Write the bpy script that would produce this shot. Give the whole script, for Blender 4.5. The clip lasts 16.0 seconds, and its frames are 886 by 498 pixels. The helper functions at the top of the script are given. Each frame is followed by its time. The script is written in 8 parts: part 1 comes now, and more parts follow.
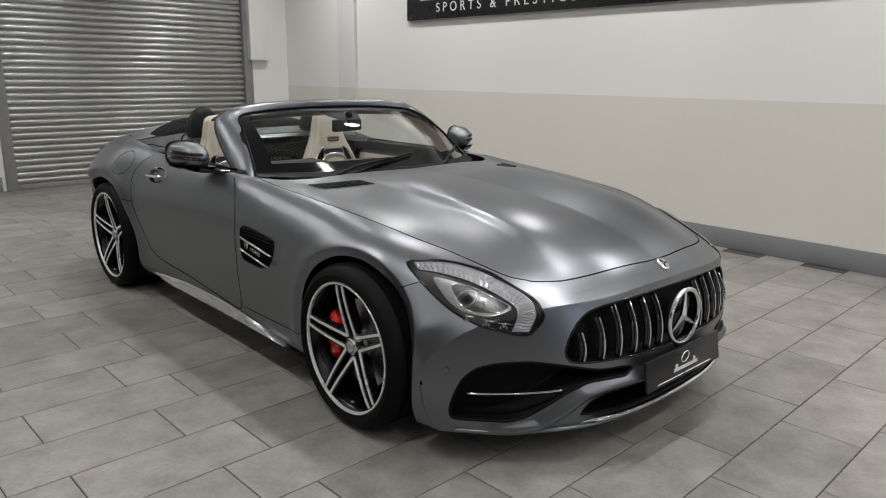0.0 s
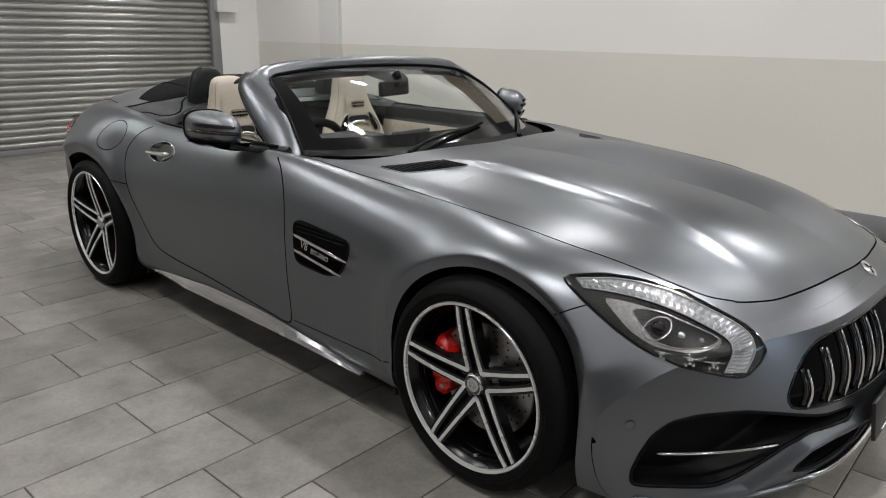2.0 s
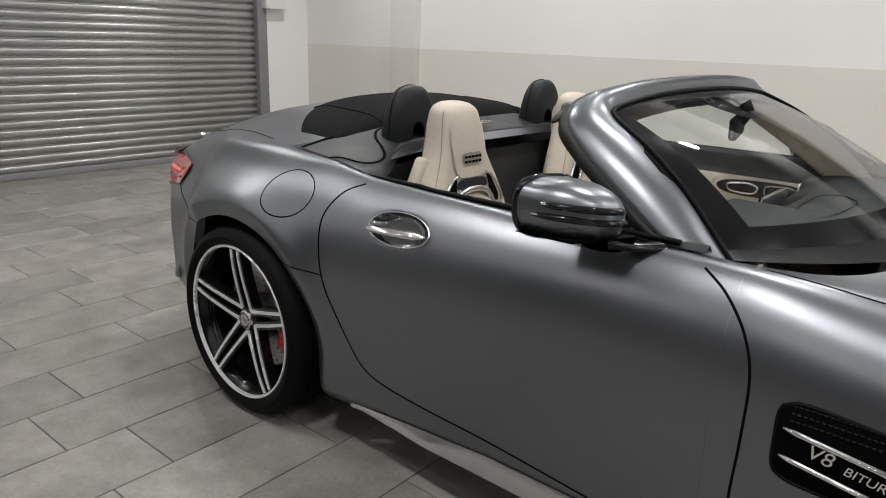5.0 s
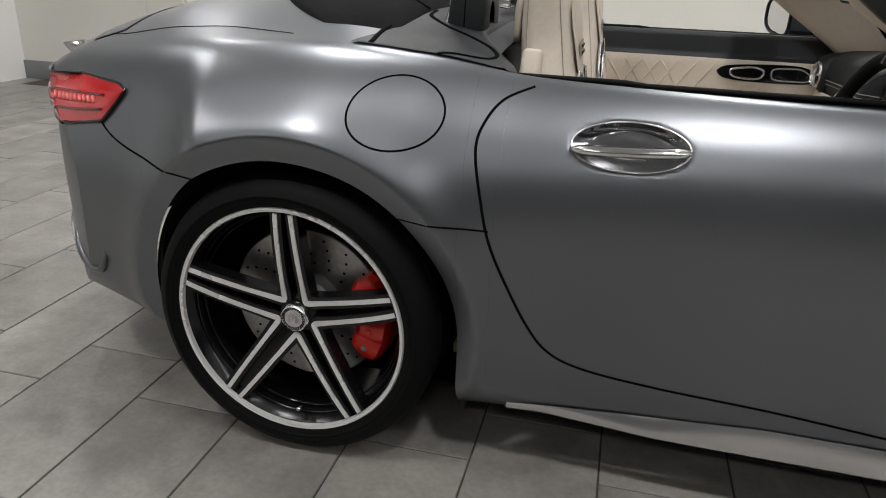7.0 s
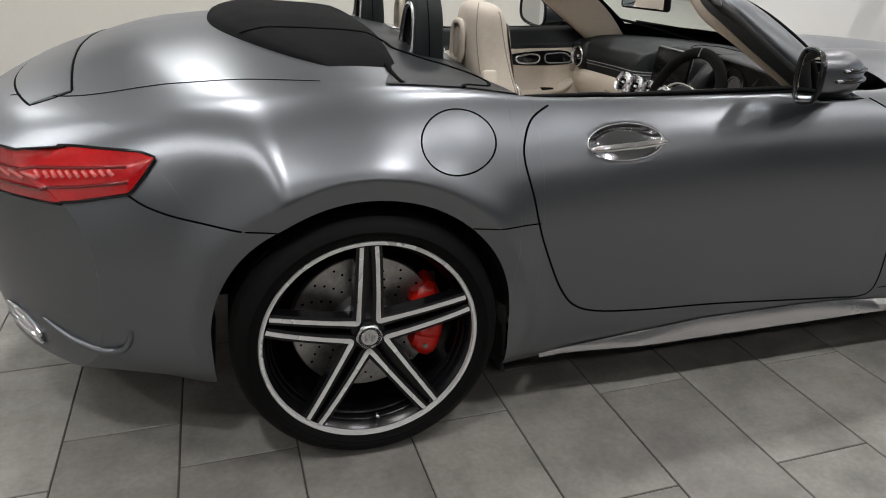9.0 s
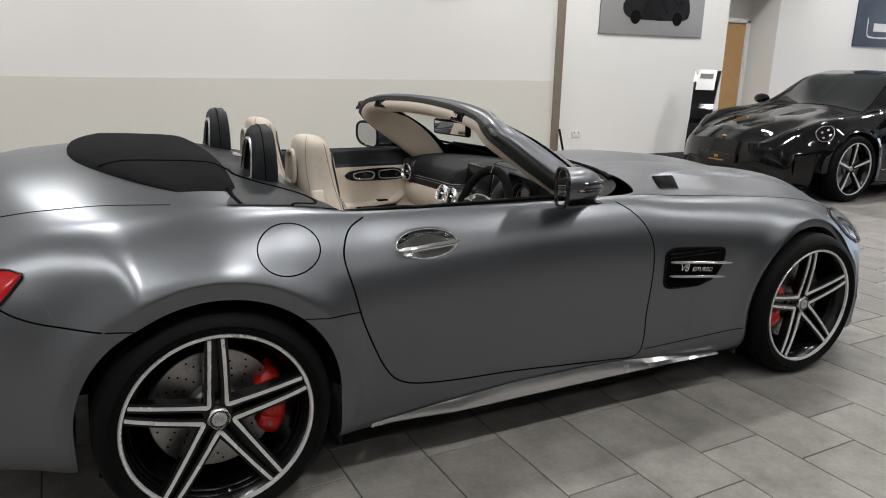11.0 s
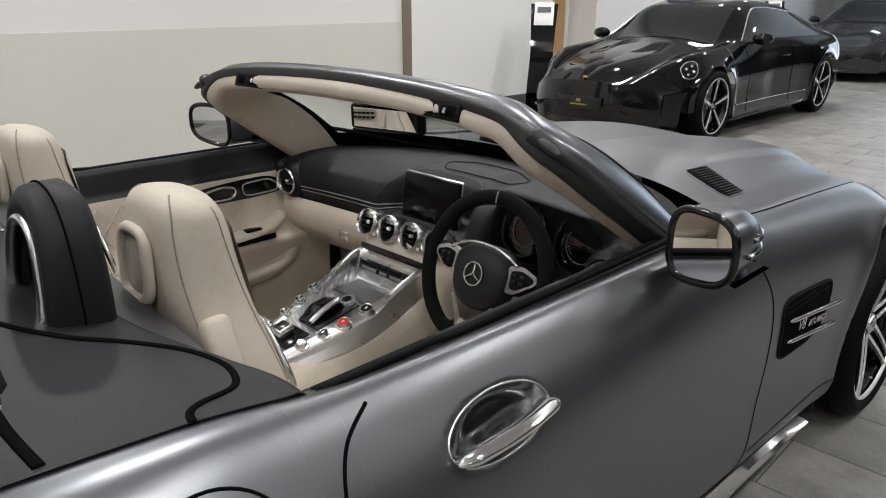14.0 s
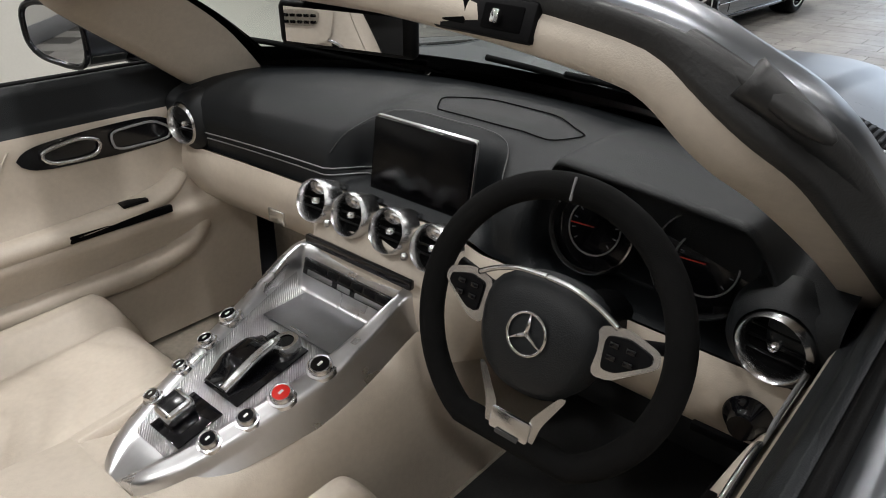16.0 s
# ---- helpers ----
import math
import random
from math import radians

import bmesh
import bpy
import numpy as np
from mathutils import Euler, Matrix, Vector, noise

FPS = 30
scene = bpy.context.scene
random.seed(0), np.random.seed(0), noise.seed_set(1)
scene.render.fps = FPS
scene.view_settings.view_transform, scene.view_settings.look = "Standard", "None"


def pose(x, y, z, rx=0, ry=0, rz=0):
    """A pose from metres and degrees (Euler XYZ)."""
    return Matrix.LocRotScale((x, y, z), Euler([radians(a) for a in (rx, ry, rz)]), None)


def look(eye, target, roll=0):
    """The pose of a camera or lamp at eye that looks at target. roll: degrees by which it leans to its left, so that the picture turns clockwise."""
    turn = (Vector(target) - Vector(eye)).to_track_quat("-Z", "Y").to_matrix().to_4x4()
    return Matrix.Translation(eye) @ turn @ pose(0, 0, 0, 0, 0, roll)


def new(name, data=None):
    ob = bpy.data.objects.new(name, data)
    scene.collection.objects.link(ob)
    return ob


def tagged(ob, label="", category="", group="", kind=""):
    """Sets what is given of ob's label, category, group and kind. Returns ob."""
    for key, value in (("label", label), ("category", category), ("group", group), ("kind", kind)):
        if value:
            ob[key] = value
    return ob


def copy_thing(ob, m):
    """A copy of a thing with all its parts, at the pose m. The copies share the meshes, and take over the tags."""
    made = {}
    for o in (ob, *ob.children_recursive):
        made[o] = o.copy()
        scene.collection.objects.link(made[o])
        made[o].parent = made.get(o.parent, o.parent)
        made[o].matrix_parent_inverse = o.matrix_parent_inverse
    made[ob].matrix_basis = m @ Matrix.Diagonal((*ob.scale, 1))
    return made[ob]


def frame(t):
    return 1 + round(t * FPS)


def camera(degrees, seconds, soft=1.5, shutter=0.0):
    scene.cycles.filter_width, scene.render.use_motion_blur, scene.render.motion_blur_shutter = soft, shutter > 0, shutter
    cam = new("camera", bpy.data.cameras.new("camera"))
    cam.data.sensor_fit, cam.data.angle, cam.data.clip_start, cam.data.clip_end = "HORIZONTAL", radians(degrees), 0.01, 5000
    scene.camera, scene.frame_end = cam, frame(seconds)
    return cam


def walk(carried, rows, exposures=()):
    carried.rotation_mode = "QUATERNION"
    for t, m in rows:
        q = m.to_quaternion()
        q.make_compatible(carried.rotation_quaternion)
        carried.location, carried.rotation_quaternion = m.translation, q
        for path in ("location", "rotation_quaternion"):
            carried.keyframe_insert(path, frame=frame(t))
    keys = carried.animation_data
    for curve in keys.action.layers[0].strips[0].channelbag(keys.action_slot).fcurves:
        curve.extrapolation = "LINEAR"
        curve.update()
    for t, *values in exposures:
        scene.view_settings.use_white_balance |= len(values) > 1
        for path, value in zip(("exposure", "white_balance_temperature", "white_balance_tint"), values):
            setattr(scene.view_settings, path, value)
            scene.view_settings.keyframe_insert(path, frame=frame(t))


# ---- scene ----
cam = camera(63.7, 16.0, soft=1.0)
PATH = [
    (0, (3.505, -2.455, 1.379), (2.073, -1.141, 0.904), 0.5),
    (0.5, (3.281, -2.423, 1.37), (1.882, -1.082, 0.874), 0.8),
    (1, (3.07, -2.4, 1.371), (1.694, -1.049, 0.841), 1.0),
    (1.5, (2.796, -2.416, 1.361), (1.455, -1.038, 0.809), 1.0),
    (2, (2.56, -2.419, 1.345), (1.258, -1.016, 0.765), 0.8),
    (2.5, (2.281, -2.39, 1.344), (1.004, -0.968, 0.757), 1.0),
    (3, (2.01, -2.372, 1.353), (0.743, -0.938, 0.77), 1.3),
    (3.5, (1.695, -2.372, 1.365), (0.429, -0.93, 0.802), 1.3),
    (4, (1.369, -2.34, 1.337), (0.109, -0.886, 0.788), 1.6),
    (4.5, (1.051, -2.294, 1.333), (-0.199, -0.838, 0.769), 1.9),
    (5, (0.726, -2.295, 1.324), (-0.515, -0.834, 0.754), 1.8),
    (5.2, (0.605, -2.3, 1.322), (-0.627, -0.837, 0.739), 1.6),
    (7.3, (-0.786, -2.292, 1.109), (-1.052, -0.472, 0.324), 1.3),
    (7.5, (-0.888, -2.255, 1.114), (-1.023, -0.443, 0.278), 0.7),
    (8, (-1.162, -2.236, 1.124), (-0.993, -0.446, 0.248), 0.3),
    (8.2, (-1.281, -2.262, 1.151), (-0.979, -0.497, 0.261), -0.5),
    (10.3, (-1.697, -2.946, 1.394), (-1.05, -1.134, 0.846), 1.3),
    (10.5, (-1.674, -2.958, 1.394), (-1.0, -1.151, 0.864), 1.2),
    (11, (-1.609, -2.961, 1.392), (-0.726, -1.242, 0.878), 1.3),
    (11.5, (-1.557, -2.894, 1.395), (-0.54, -1.254, 0.87), 0.9),
    (12, (-1.487, -2.721, 1.403), (-0.41, -1.125, 0.86), 0.4),
    (12.5, (-1.465, -2.435, 1.406), (-0.336, -0.883, 0.841), 0.1),
    (13, (-1.462, -2.111, 1.423), (-0.263, -0.625, 0.828), -0.7),
    (13.5, (-1.379, -1.797, 1.41), (-0.141, -0.358, 0.781), -1.0),
    (14, (-1.316, -1.507, 1.402), (-0.002, -0.155, 0.735), 0.0),
    (14.5, (-1.27, -1.286, 1.373), (0.125, -0.042, 0.662), 0.9),
    (15, (-1.154, -1.146, 1.336), (0.263, 0.037, 0.566), 0.9),
    (15.5, (-0.944, -0.968, 1.299), (0.461, 0.161, 0.433), 1.3),
    (16, (-0.804, -0.831, 1.281), (0.551, 0.327, 0.374), 1.0),
]
# the clip's own slow drift of exposure
EXPOSURES = [(0, -0.10), (1, -0.10), (2, -0.05), (3, -0.02), (4, 0.02), (4.5, 0.12), (5.2, 0.16), (7.5, 0.24), (8.2, 0.22), (10.5, 0.09), (12, 0.07), (14, 0.06), (15, 0.13), (16, 0.12)]
walk(cam, [(t, look(eye, target, roll)) for t, eye, target, roll in PATH], EXPOSURES)

# ---- world and light ----
world = bpy.data.worlds.new("world")
scene.world = world
world.use_nodes = True
world.node_tree.nodes["Background"].inputs[0].default_value = (0.6, 0.75, 1.0, 1)
world.node_tree.nodes["Background"].inputs[1].default_value = 0.15

CEIL = 3.6


def downlight(x, y, power, size=0.22, color=(1.0, 0.985, 0.972)):
    data = bpy.data.lights.new("downlight", "AREA")
    data.shape, data.size, data.energy, data.color = "DISK", size, power, color
    data.spread = radians(150)
    ob = new("downlight", data)
    ob.matrix_world = pose(x, y, CEIL - 0.03)
    return ob


# the row at y 3.9 is added to brighten the recess wall
LAMPS = [(x, y) for x in (-4.4, -2.2, 0.0, 2.2, 4.4, 6.6, 9.4, 12.4) for y in (-5.2, -2.4, 0.2, 2.3)] + [(x, 3.9) for x in (4.4, 6.6, 9.4, 12.4)]
for lx, ly in LAMPS:
    downlight(lx, ly, {-5.2: 16, -2.4: 27, 0.2: 22, 2.3: 28, 3.9: 26}[ly])

sky_lamp = bpy.data.lights.new("window_daylight", "AREA")
sky_lamp.shape, sky_lamp.size, sky_lamp.size_y, sky_lamp.energy, sky_lamp.color = "RECTANGLE", 5.2, 2.4, 130, (0.72, 0.84, 1.0)
new("window_daylight", sky_lamp).matrix_world = look((17.3, 0.9, 1.5), (6.0, -0.5, 0.2))

# ---- materials ----
def nodes_of(name):
    m = bpy.data.materials.new(name)
    m.use_nodes = True
    nt = m.node_tree
    return m, nt, nt.nodes["Principled BSDF"]


def mat(name, color, rough=0.5, metal=0.0, coat=0.0, vary=0.08, scale=6.0, bump=0.0, bump_scale=200.0, spec=0.5, rough_vary=0.06, coat_rough=0.05, fine=90.0):
    """A surface with two scales of tone, uneven gloss and fine relief."""
    m, nt, b = nodes_of(name)
    b.inputs["Roughness"].default_value = rough
    b.inputs["Metallic"].default_value = metal
    b.inputs["Coat Weight"].default_value = coat
    b.inputs["Coat Roughness"].default_value = coat_rough
    b.inputs["Specular IOR Level"].default_value = spec
    co = nt.nodes.new("ShaderNodeTexCoord")
    n1 = nt.nodes.new("ShaderNodeTexNoise")
    n1.inputs["Scale"].default_value, n1.inputs["Detail"].default_value = scale, 4
    n2 = nt.nodes.new("ShaderNodeTexNoise")
    n2.inputs["Scale"].default_value, n2.inputs["Detail"].default_value = fine, 2
    for n in (n1, n2):
        nt.links.new(co.outputs["Object"], n.inputs["Vector"])
    add = nt.nodes.new("ShaderNodeMath")
    add.operation = "ADD"
    nt.links.new(n1.outputs["Fac"], add.inputs[0])
    nt.links.new(n2.outputs["Fac"], add.inputs[1])
    rng = nt.nodes.new("ShaderNodeMapRange")
    rng.inputs[1].default_value, rng.inputs[2].default_value = 0.6, 1.4
    rng.inputs[3].default_value, rng.inputs[4].default_value = 1 - vary, 1 + vary
    nt.links.new(add.outputs[0], rng.inputs[0])
    mul = nt.nodes.new("ShaderNodeVectorMath")
    mul.operation = "SCALE"
    mul.inputs[0].default_value = color
    nt.links.new(rng.outputs[0], mul.inputs["Scale"])
    nt.links.new(mul.outputs[0], b.inputs["Base Color"])
    rr = nt.nodes.new("ShaderNodeMapRange")
    rr.inputs[1].default_value, rr.inputs[2].default_value = 0.3, 0.7
    rr.inputs[3].default_value, rr.inputs[4].default_value = max(0.0, rough - rough_vary), min(1.0, rough + rough_vary)
    nt.links.new(n1.outputs["Fac"], rr.inputs[0])
    nt.links.new(rr.outputs[0], b.inputs["Roughness"])
    if bump:
        n3 = nt.nodes.new("ShaderNodeTexNoise")
        n3.inputs["Scale"].default_value, n3.inputs["Detail"].default_value = bump_scale, 3
        nt.links.new(co.outputs["Object"], n3.inputs["Vector"])
        bp = nt.nodes.new("ShaderNodeBump")
        bp.inputs["Strength"].default_value, bp.inputs["Distance"].default_value = bump, 0.002
        nt.links.new(n3.outputs["Fac"], bp.inputs["Height"])
        nt.links.new(bp.outputs[0], b.inputs["Normal"])
    return m


def glass(name, tint=(0.9, 0.95, 0.93), rough=0.0):
    """Thin pane: mostly clear, with a mirror-like sheen that grows at grazing angles."""
    m, nt, b = nodes_of(name)
    nt.nodes.remove(b)
    out = nt.nodes["Material Output"]
    tr, gl, mix, lw = (nt.nodes.new("ShaderNode" + k) for k in ("BsdfTransparent", "BsdfGlossy", "MixShader", "LayerWeight"))
    tr.inputs[0].default_value = (*tint, 1)
    gl.inputs["Roughness"].default_value = rough
    lw.inputs[0].default_value = 0.5
    pw, ad = nt.nodes.new("ShaderNodeMath"), nt.nodes.new("ShaderNodeMath")
    pw.operation, ad.operation = "POWER", "MULTIPLY_ADD"
    pw.inputs[1].default_value, ad.inputs[1].default_value, ad.inputs[2].default_value = 4.5, 0.85, 0.045
    nt.links.new(lw.outputs["Facing"], pw.inputs[0])
    nt.links.new(pw.outputs[0], ad.inputs[0])
    nt.links.new(ad.outputs[0], mix.inputs[0])
    nt.links.new(tr.outputs[0], mix.inputs[1])
    nt.links.new(gl.outputs[0], mix.inputs[2])
    nt.links.new(mix.outputs[0], out.inputs[0])
    return m


def tile_material(name, by_object):
    """Matt porcelain with cloudy mottling, small stains and a slightly different tone for each tile."""
    m, nt, b = nodes_of(name)
    geo = nt.nodes.new("ShaderNodeNewGeometry")
    if by_object:
        src = nt.nodes.new("ShaderNodeObjectInfo").outputs["Random"]
    else:
        src = geo.outputs["Random Per Island"]
    off = nt.nodes.new("ShaderNodeVectorMath")
    off.operation = "SCALE"
    off.inputs[0].default_value = (37.0, 19.0, 11.0)
    nt.links.new(src, off.inputs["Scale"])
    pos = nt.nodes.new("ShaderNodeVectorMath")
    pos.operation = "ADD"
    nt.links.new(geo.outputs["Position"], pos.inputs[0])
    nt.links.new(off.outputs[0], pos.inputs[1])
    cloud = nt.nodes.new("ShaderNodeTexNoise")
    cloud.inputs["Scale"].default_value, cloud.inputs["Detail"].default_value, cloud.inputs["Roughness"].default_value = 5.5, 7, 0.62
    speck = nt.nodes.new("ShaderNodeTexNoise")
    speck.inputs["Scale"].default_value, speck.inputs["Detail"].default_value = 70, 3
    stain = nt.nodes.new("ShaderNodeTexNoise")
    stain.inputs["Scale"].default_value, stain.inputs["Detail"].default_value = 1.3, 5
    nt.links.new(pos.outputs[0], cloud.inputs["Vector"])
    nt.links.new(pos.outputs[0], speck.inputs["Vector"])
    nt.links.new(geo.outputs["Position"], stain.inputs["Vector"])
    ramp = nt.nodes.new("ShaderNodeValToRGB")
    ramp.color_ramp.elements[0].position, ramp.color_ramp.elements[0].color = 0.3, (0.150, 0.142, 0.130, 1)
    ramp.color_ramp.elements[1].position, ramp.color_ramp.elements[1].color = 0.72, (0.275, 0.262, 0.242, 1)
    nt.links.new(cloud.outputs["Fac"], ramp.inputs[0])
    tone = nt.nodes.new("ShaderNodeMapRange")
    tone.inputs[3].default_value, tone.inputs[4].default_value = 0.86, 1.12
    nt.links.new(src, tone.inputs[0])
    sp = nt.nodes.new("ShaderNodeMapRange")
    sp.inputs[1].default_value, sp.inputs[2].default_value, sp.inputs[3].default_value, sp.inputs[4].default_value = 0.3, 0.7, 0.9, 1.08
    nt.links.new(speck.outputs["Fac"], sp.inputs[0])
    st = nt.nodes.new("ShaderNodeMapRange")
    st.inputs[1].default_value, st.inputs[2].default_value, st.inputs[3].default_value, st.inputs[4].default_value = 0.3, 0.6, 0.88, 1.04
    nt.links.new(stain.outputs["Fac"], st.inputs[0])
    k = tone.outputs[0]
    for s in (sp, st):
        mm = nt.nodes.new("ShaderNodeMath")
        mm.operation = "MULTIPLY"
        nt.links.new(k, mm.inputs[0])
        nt.links.new(s.outputs[0], mm.inputs[1])
        k = mm.outputs[0]
    sc = nt.nodes.new("ShaderNodeVectorMath")
    sc.operation = "SCALE"
    nt.links.new(ramp.outputs[0], sc.inputs[0])
    nt.links.new(k, sc.inputs["Scale"])
    nt.links.new(sc.outputs[0], b.inputs["Base Color"])
    rr = nt.nodes.new("ShaderNodeMapRange")
    rr.inputs[1].default_value, rr.inputs[2].default_value, rr.inputs[3].default_value, rr.inputs[4].default_value = 0.3, 0.7, 0.34, 0.52
    nt.links.new(stain.outputs["Fac"], rr.inputs[0])
    nt.links.new(rr.outputs[0], b.inputs["Roughness"])
    bp = nt.nodes.new("ShaderNodeBump")
    bp.inputs["Strength"].default_value, bp.inputs["Distance"].default_value = 0.12, 0.002
    nt.links.new(speck.outputs["Fac"], bp.inputs["Height"])
    nt.links.new(bp.outputs[0], b.inputs["Normal"])
    return m


PAINT = mat("satin_grey_paint", (0.186, 0.195, 0.210), 0.335, 0.95, 0.0, 0.015, 3, 0.0, 900, rough_vary=0.015, fine=600)
# near-black that stands in for the shade inside gaps, slots and openings
GAP = mat("painted_gap_shade", (0.003, 0.003, 0.0032), 0.8, spec=0.03)
BLACK_GLOSS = mat("gloss_black", (0.004, 0.004, 0.005), 0.10, coat=0.2, spec=0.4)
BLACK_PLASTIC = mat("black_plastic", (0.004, 0.004, 0.0045), 0.5, spec=0.1, bump=0.15)
RUBBER = mat("tyre_rubber", (0.0035, 0.0035, 0.0036), 0.6, spec=0.09, vary=0.2, bump=0.2, bump_scale=300)
CHROME = mat("chrome", (0.78, 0.78, 0.79), 0.09, 1.0, vary=0.02, rough_vary=0.03)
SATIN_CHROME = mat("satin_chrome", (0.66, 0.66, 0.67), 0.24, 1.0, vary=0.03, rough_vary=0.04)
CHROME_DULL = mat("grey_chrome", (0.22, 0.225, 0.235), 0.15, 1.0, vary=0.03, rough_vary=0.03)
MACHINED = mat("machined_alloy", (0.74, 0.74, 0.74), 0.30, 0.5, vary=0.05)
RIM_BLACK = mat("rim_black_paint", (0.004, 0.004, 0.005), 0.22, spec=0.35)
CALIPER = mat("red_caliper_paint", (0.62, 0.012, 0.006), 0.3, coat=0.4)
DISC = mat("steel_brake_disc", (0.42, 0.41, 0.40), 0.38, 1.0, vary=0.25, scale=30)
LEATHER = mat("cream_leather", (0.495, 0.436, 0.364), 0.5, vary=0.07, scale=9, bump=0.25, bump_scale=420)
CARPET = mat("beige_carpet", (0.28, 0.245, 0.20), 0.95, vary=0.2, bump=0.8, bump_scale=500)
CARPET_DARK = mat("black_carpet", (0.012, 0.012, 0.012), 0.95, vary=0.3, bump=0.8, bump_scale=500)
DASH = mat("dark_dash_leather", (0.008, 0.0095, 0.011), 0.5, spec=0.3, vary=0.12, bump=0.35, bump_scale=520)
SOFT_TOP = mat("black_canvas", (0.005, 0.005, 0.0055), 0.9, spec=0.12, vary=0.25, bump=0.6, bump_scale=900)
TRIM_GREY = mat("dark_grey_trim", (0.014, 0.0155, 0.018), 0.46, spec=0.3, bump=0.25, bump_scale=480)
SUEDE = mat("black_suede", (0.005, 0.005, 0.005), 0.9, spec=0.12, vary=0.2, bump=0.4, bump_scale=700)
SILVER_TRIM = mat("brushed_silver_trim", (0.62, 0.62, 0.63), 0.3, 1.0, vary=0.04, scale=14)
MESH_ALU = mat("fine_weave_alloy", (0.44, 0.44, 0.45), 0.33, 1.0, vary=0.1, fine=300)
_nt = MESH_ALU.node_tree
_b = _nt.nodes["Principled BSDF"]
_co = _nt.nodes.new("ShaderNodeTexCoord")
_mp = _nt.nodes.new("ShaderNodeMapping")
_mp.inputs["Rotation"].default_value = (0, 0, radians(38))
_wv = _nt.nodes.new("ShaderNodeTexWave")
_wv.inputs["Scale"].default_value, _wv.inputs["Distortion"].default_value = 85.0, 0.6
_bp = _nt.nodes.new("ShaderNodeBump")
_bp.inputs["Strength"].default_value, _bp.inputs["Distance"].default_value = 0.55, 0.002
_nt.links.new(_co.outputs["Object"], _mp.inputs["Vector"])
_nt.links.new(_mp.outputs[0], _wv.inputs["Vector"])
_nt.links.new(_wv.outputs["Fac"], _bp.inputs["Height"])
_nt.links.new(_bp.outputs[0], _b.inputs["Normal"])
GLASS = glass("windscreen_glass")
LENS = glass("lamp_lens", (0.97, 0.97, 0.97))
MIRROR = mat("mirror_glass", (0.85, 0.86, 0.87), 0.02, 1.0, vary=0.01, rough_vary=0.0)
RED_LENS = mat("red_lamp_lens", (0.42, 0.006, 0.008), 0.10, coat=1.0, vary=0.2, scale=20)
RED_PALE = mat("pale_red_lamp_element", (0.70, 0.16, 0.15), 0.12, coat=1.0, vary=0.2)
RED_DARK = mat("dark_red_lamp_lens", (0.16, 0.003, 0.004), 0.10, coat=1.0, vary=0.2)
LAMP_DARK = mat("lamp_housing_dark", (0.010, 0.010, 0.011), 0.2, 0.0)
LAMP_SILVER = mat("lamp_reflector", (0.75, 0.75, 0.76), 0.12, 1.0, vary=0.3, fine=120)
WHITE_PRINT = mat("silver_print", (0.75, 0.75, 0.74), 0.4, 0.2)
WALL_WHITE = mat("white_wall_paint", (0.80, 0.79, 0.77), 0.6, vary=0.025, scale=1.2, bump=0.2, bump_scale=60)
WALL_CREAM = mat("cream_wall_paint", (0.70, 0.685, 0.63), 0.45, vary=0.03, scale=1.2, bump=0.15, bump_scale=60)
SKIRT_GREY = mat("grey_skirting", (0.20, 0.205, 0.215), 0.4, vary=0.06)
SKIRT_DARK = mat("dark_skirting", (0.045, 0.045, 0.047), 0.4, vary=0.08)
SHUTTER = mat("galvanised_steel", (0.40, 0.40, 0.39), 0.33, 0.9, vary=0.12, scale=4, fine=40)
STEEL_GREY = mat("painted_grey_steel", (0.22, 0.22, 0.225), 0.45, vary=0.08)
LIGHT_GUIDE = mat("frosted_light_guide", (0.46, 0.47, 0.49), 0.15, 0.35, coat=0.6, vary=0.12, fine=260)
SCREEN_BLACK = mat("matt_screen_glass", (0.003, 0.003, 0.0035), 0.22, spec=0.15, vary=0.02)
STEEL_ALLOY = mat("satin_grey_alloy", (0.30, 0.30, 0.31), 0.38, 1.0, vary=0.04)
WALL_GREY = mat("dark_grey_wall_paint", (0.20, 0.20, 0.20), 0.6, vary=0.04, scale=1.2)
SEAL_RUBBER = mat("roof_seal_rubber", (0.020, 0.020, 0.020), 0.48, spec=0.4, vary=0.15, bump=0.2)
BROWN_EDGE = mat("brown_corner_board", (0.23, 0.19, 0.15), 0.5, vary=0.08)
SIGN_BLACK = mat("black_sign_board", (0.012, 0.012, 0.013), 0.3, vary=0.1)
OAK = mat("oak_veneer", (0.50, 0.29, 0.12), 0.45, vary=0.15, scale=3, fine=40)
SEDAN_PAINT = mat("deep_black_paint", (0.003, 0.003, 0.0035), 0.06, coat=0.3, spec=0.35, vary=0.02, coat_rough=0.02, rough_vary=0.01)
GREY_GLOSS = mat("dark_grey_gloss_paint", (0.04, 0.042, 0.046), 0.1, 0.5, coat=1.0, vary=0.02)
TINT_GLASS = mat("tinted_car_glass", (0.012, 0.014, 0.015), 0.03, coat=1.0, vary=0.02, rough_vary=0.0)
PRINT_GREY = mat("grey_poster_print", (0.33, 0.33, 0.33), 0.5, vary=0.1, scale=2)
PRINT_BLUE = mat("dark_blue_poster_print", (0.07, 0.085, 0.12), 0.5, vary=0.4, scale=3)
PAPER = mat("white_card", (0.8, 0.8, 0.8), 0.5, vary=0.03)
GOLD = mat("gold_print", (0.45, 0.30, 0.08), 0.35, 0.7)
GROUT = mat("dark_grout", (0.055, 0.052, 0.048), 0.9, vary=0.25, scale=3)
CEIL_WHITE = mat("white_ceiling_paint", (0.66, 0.66, 0.66), 0.8, vary=0.02)


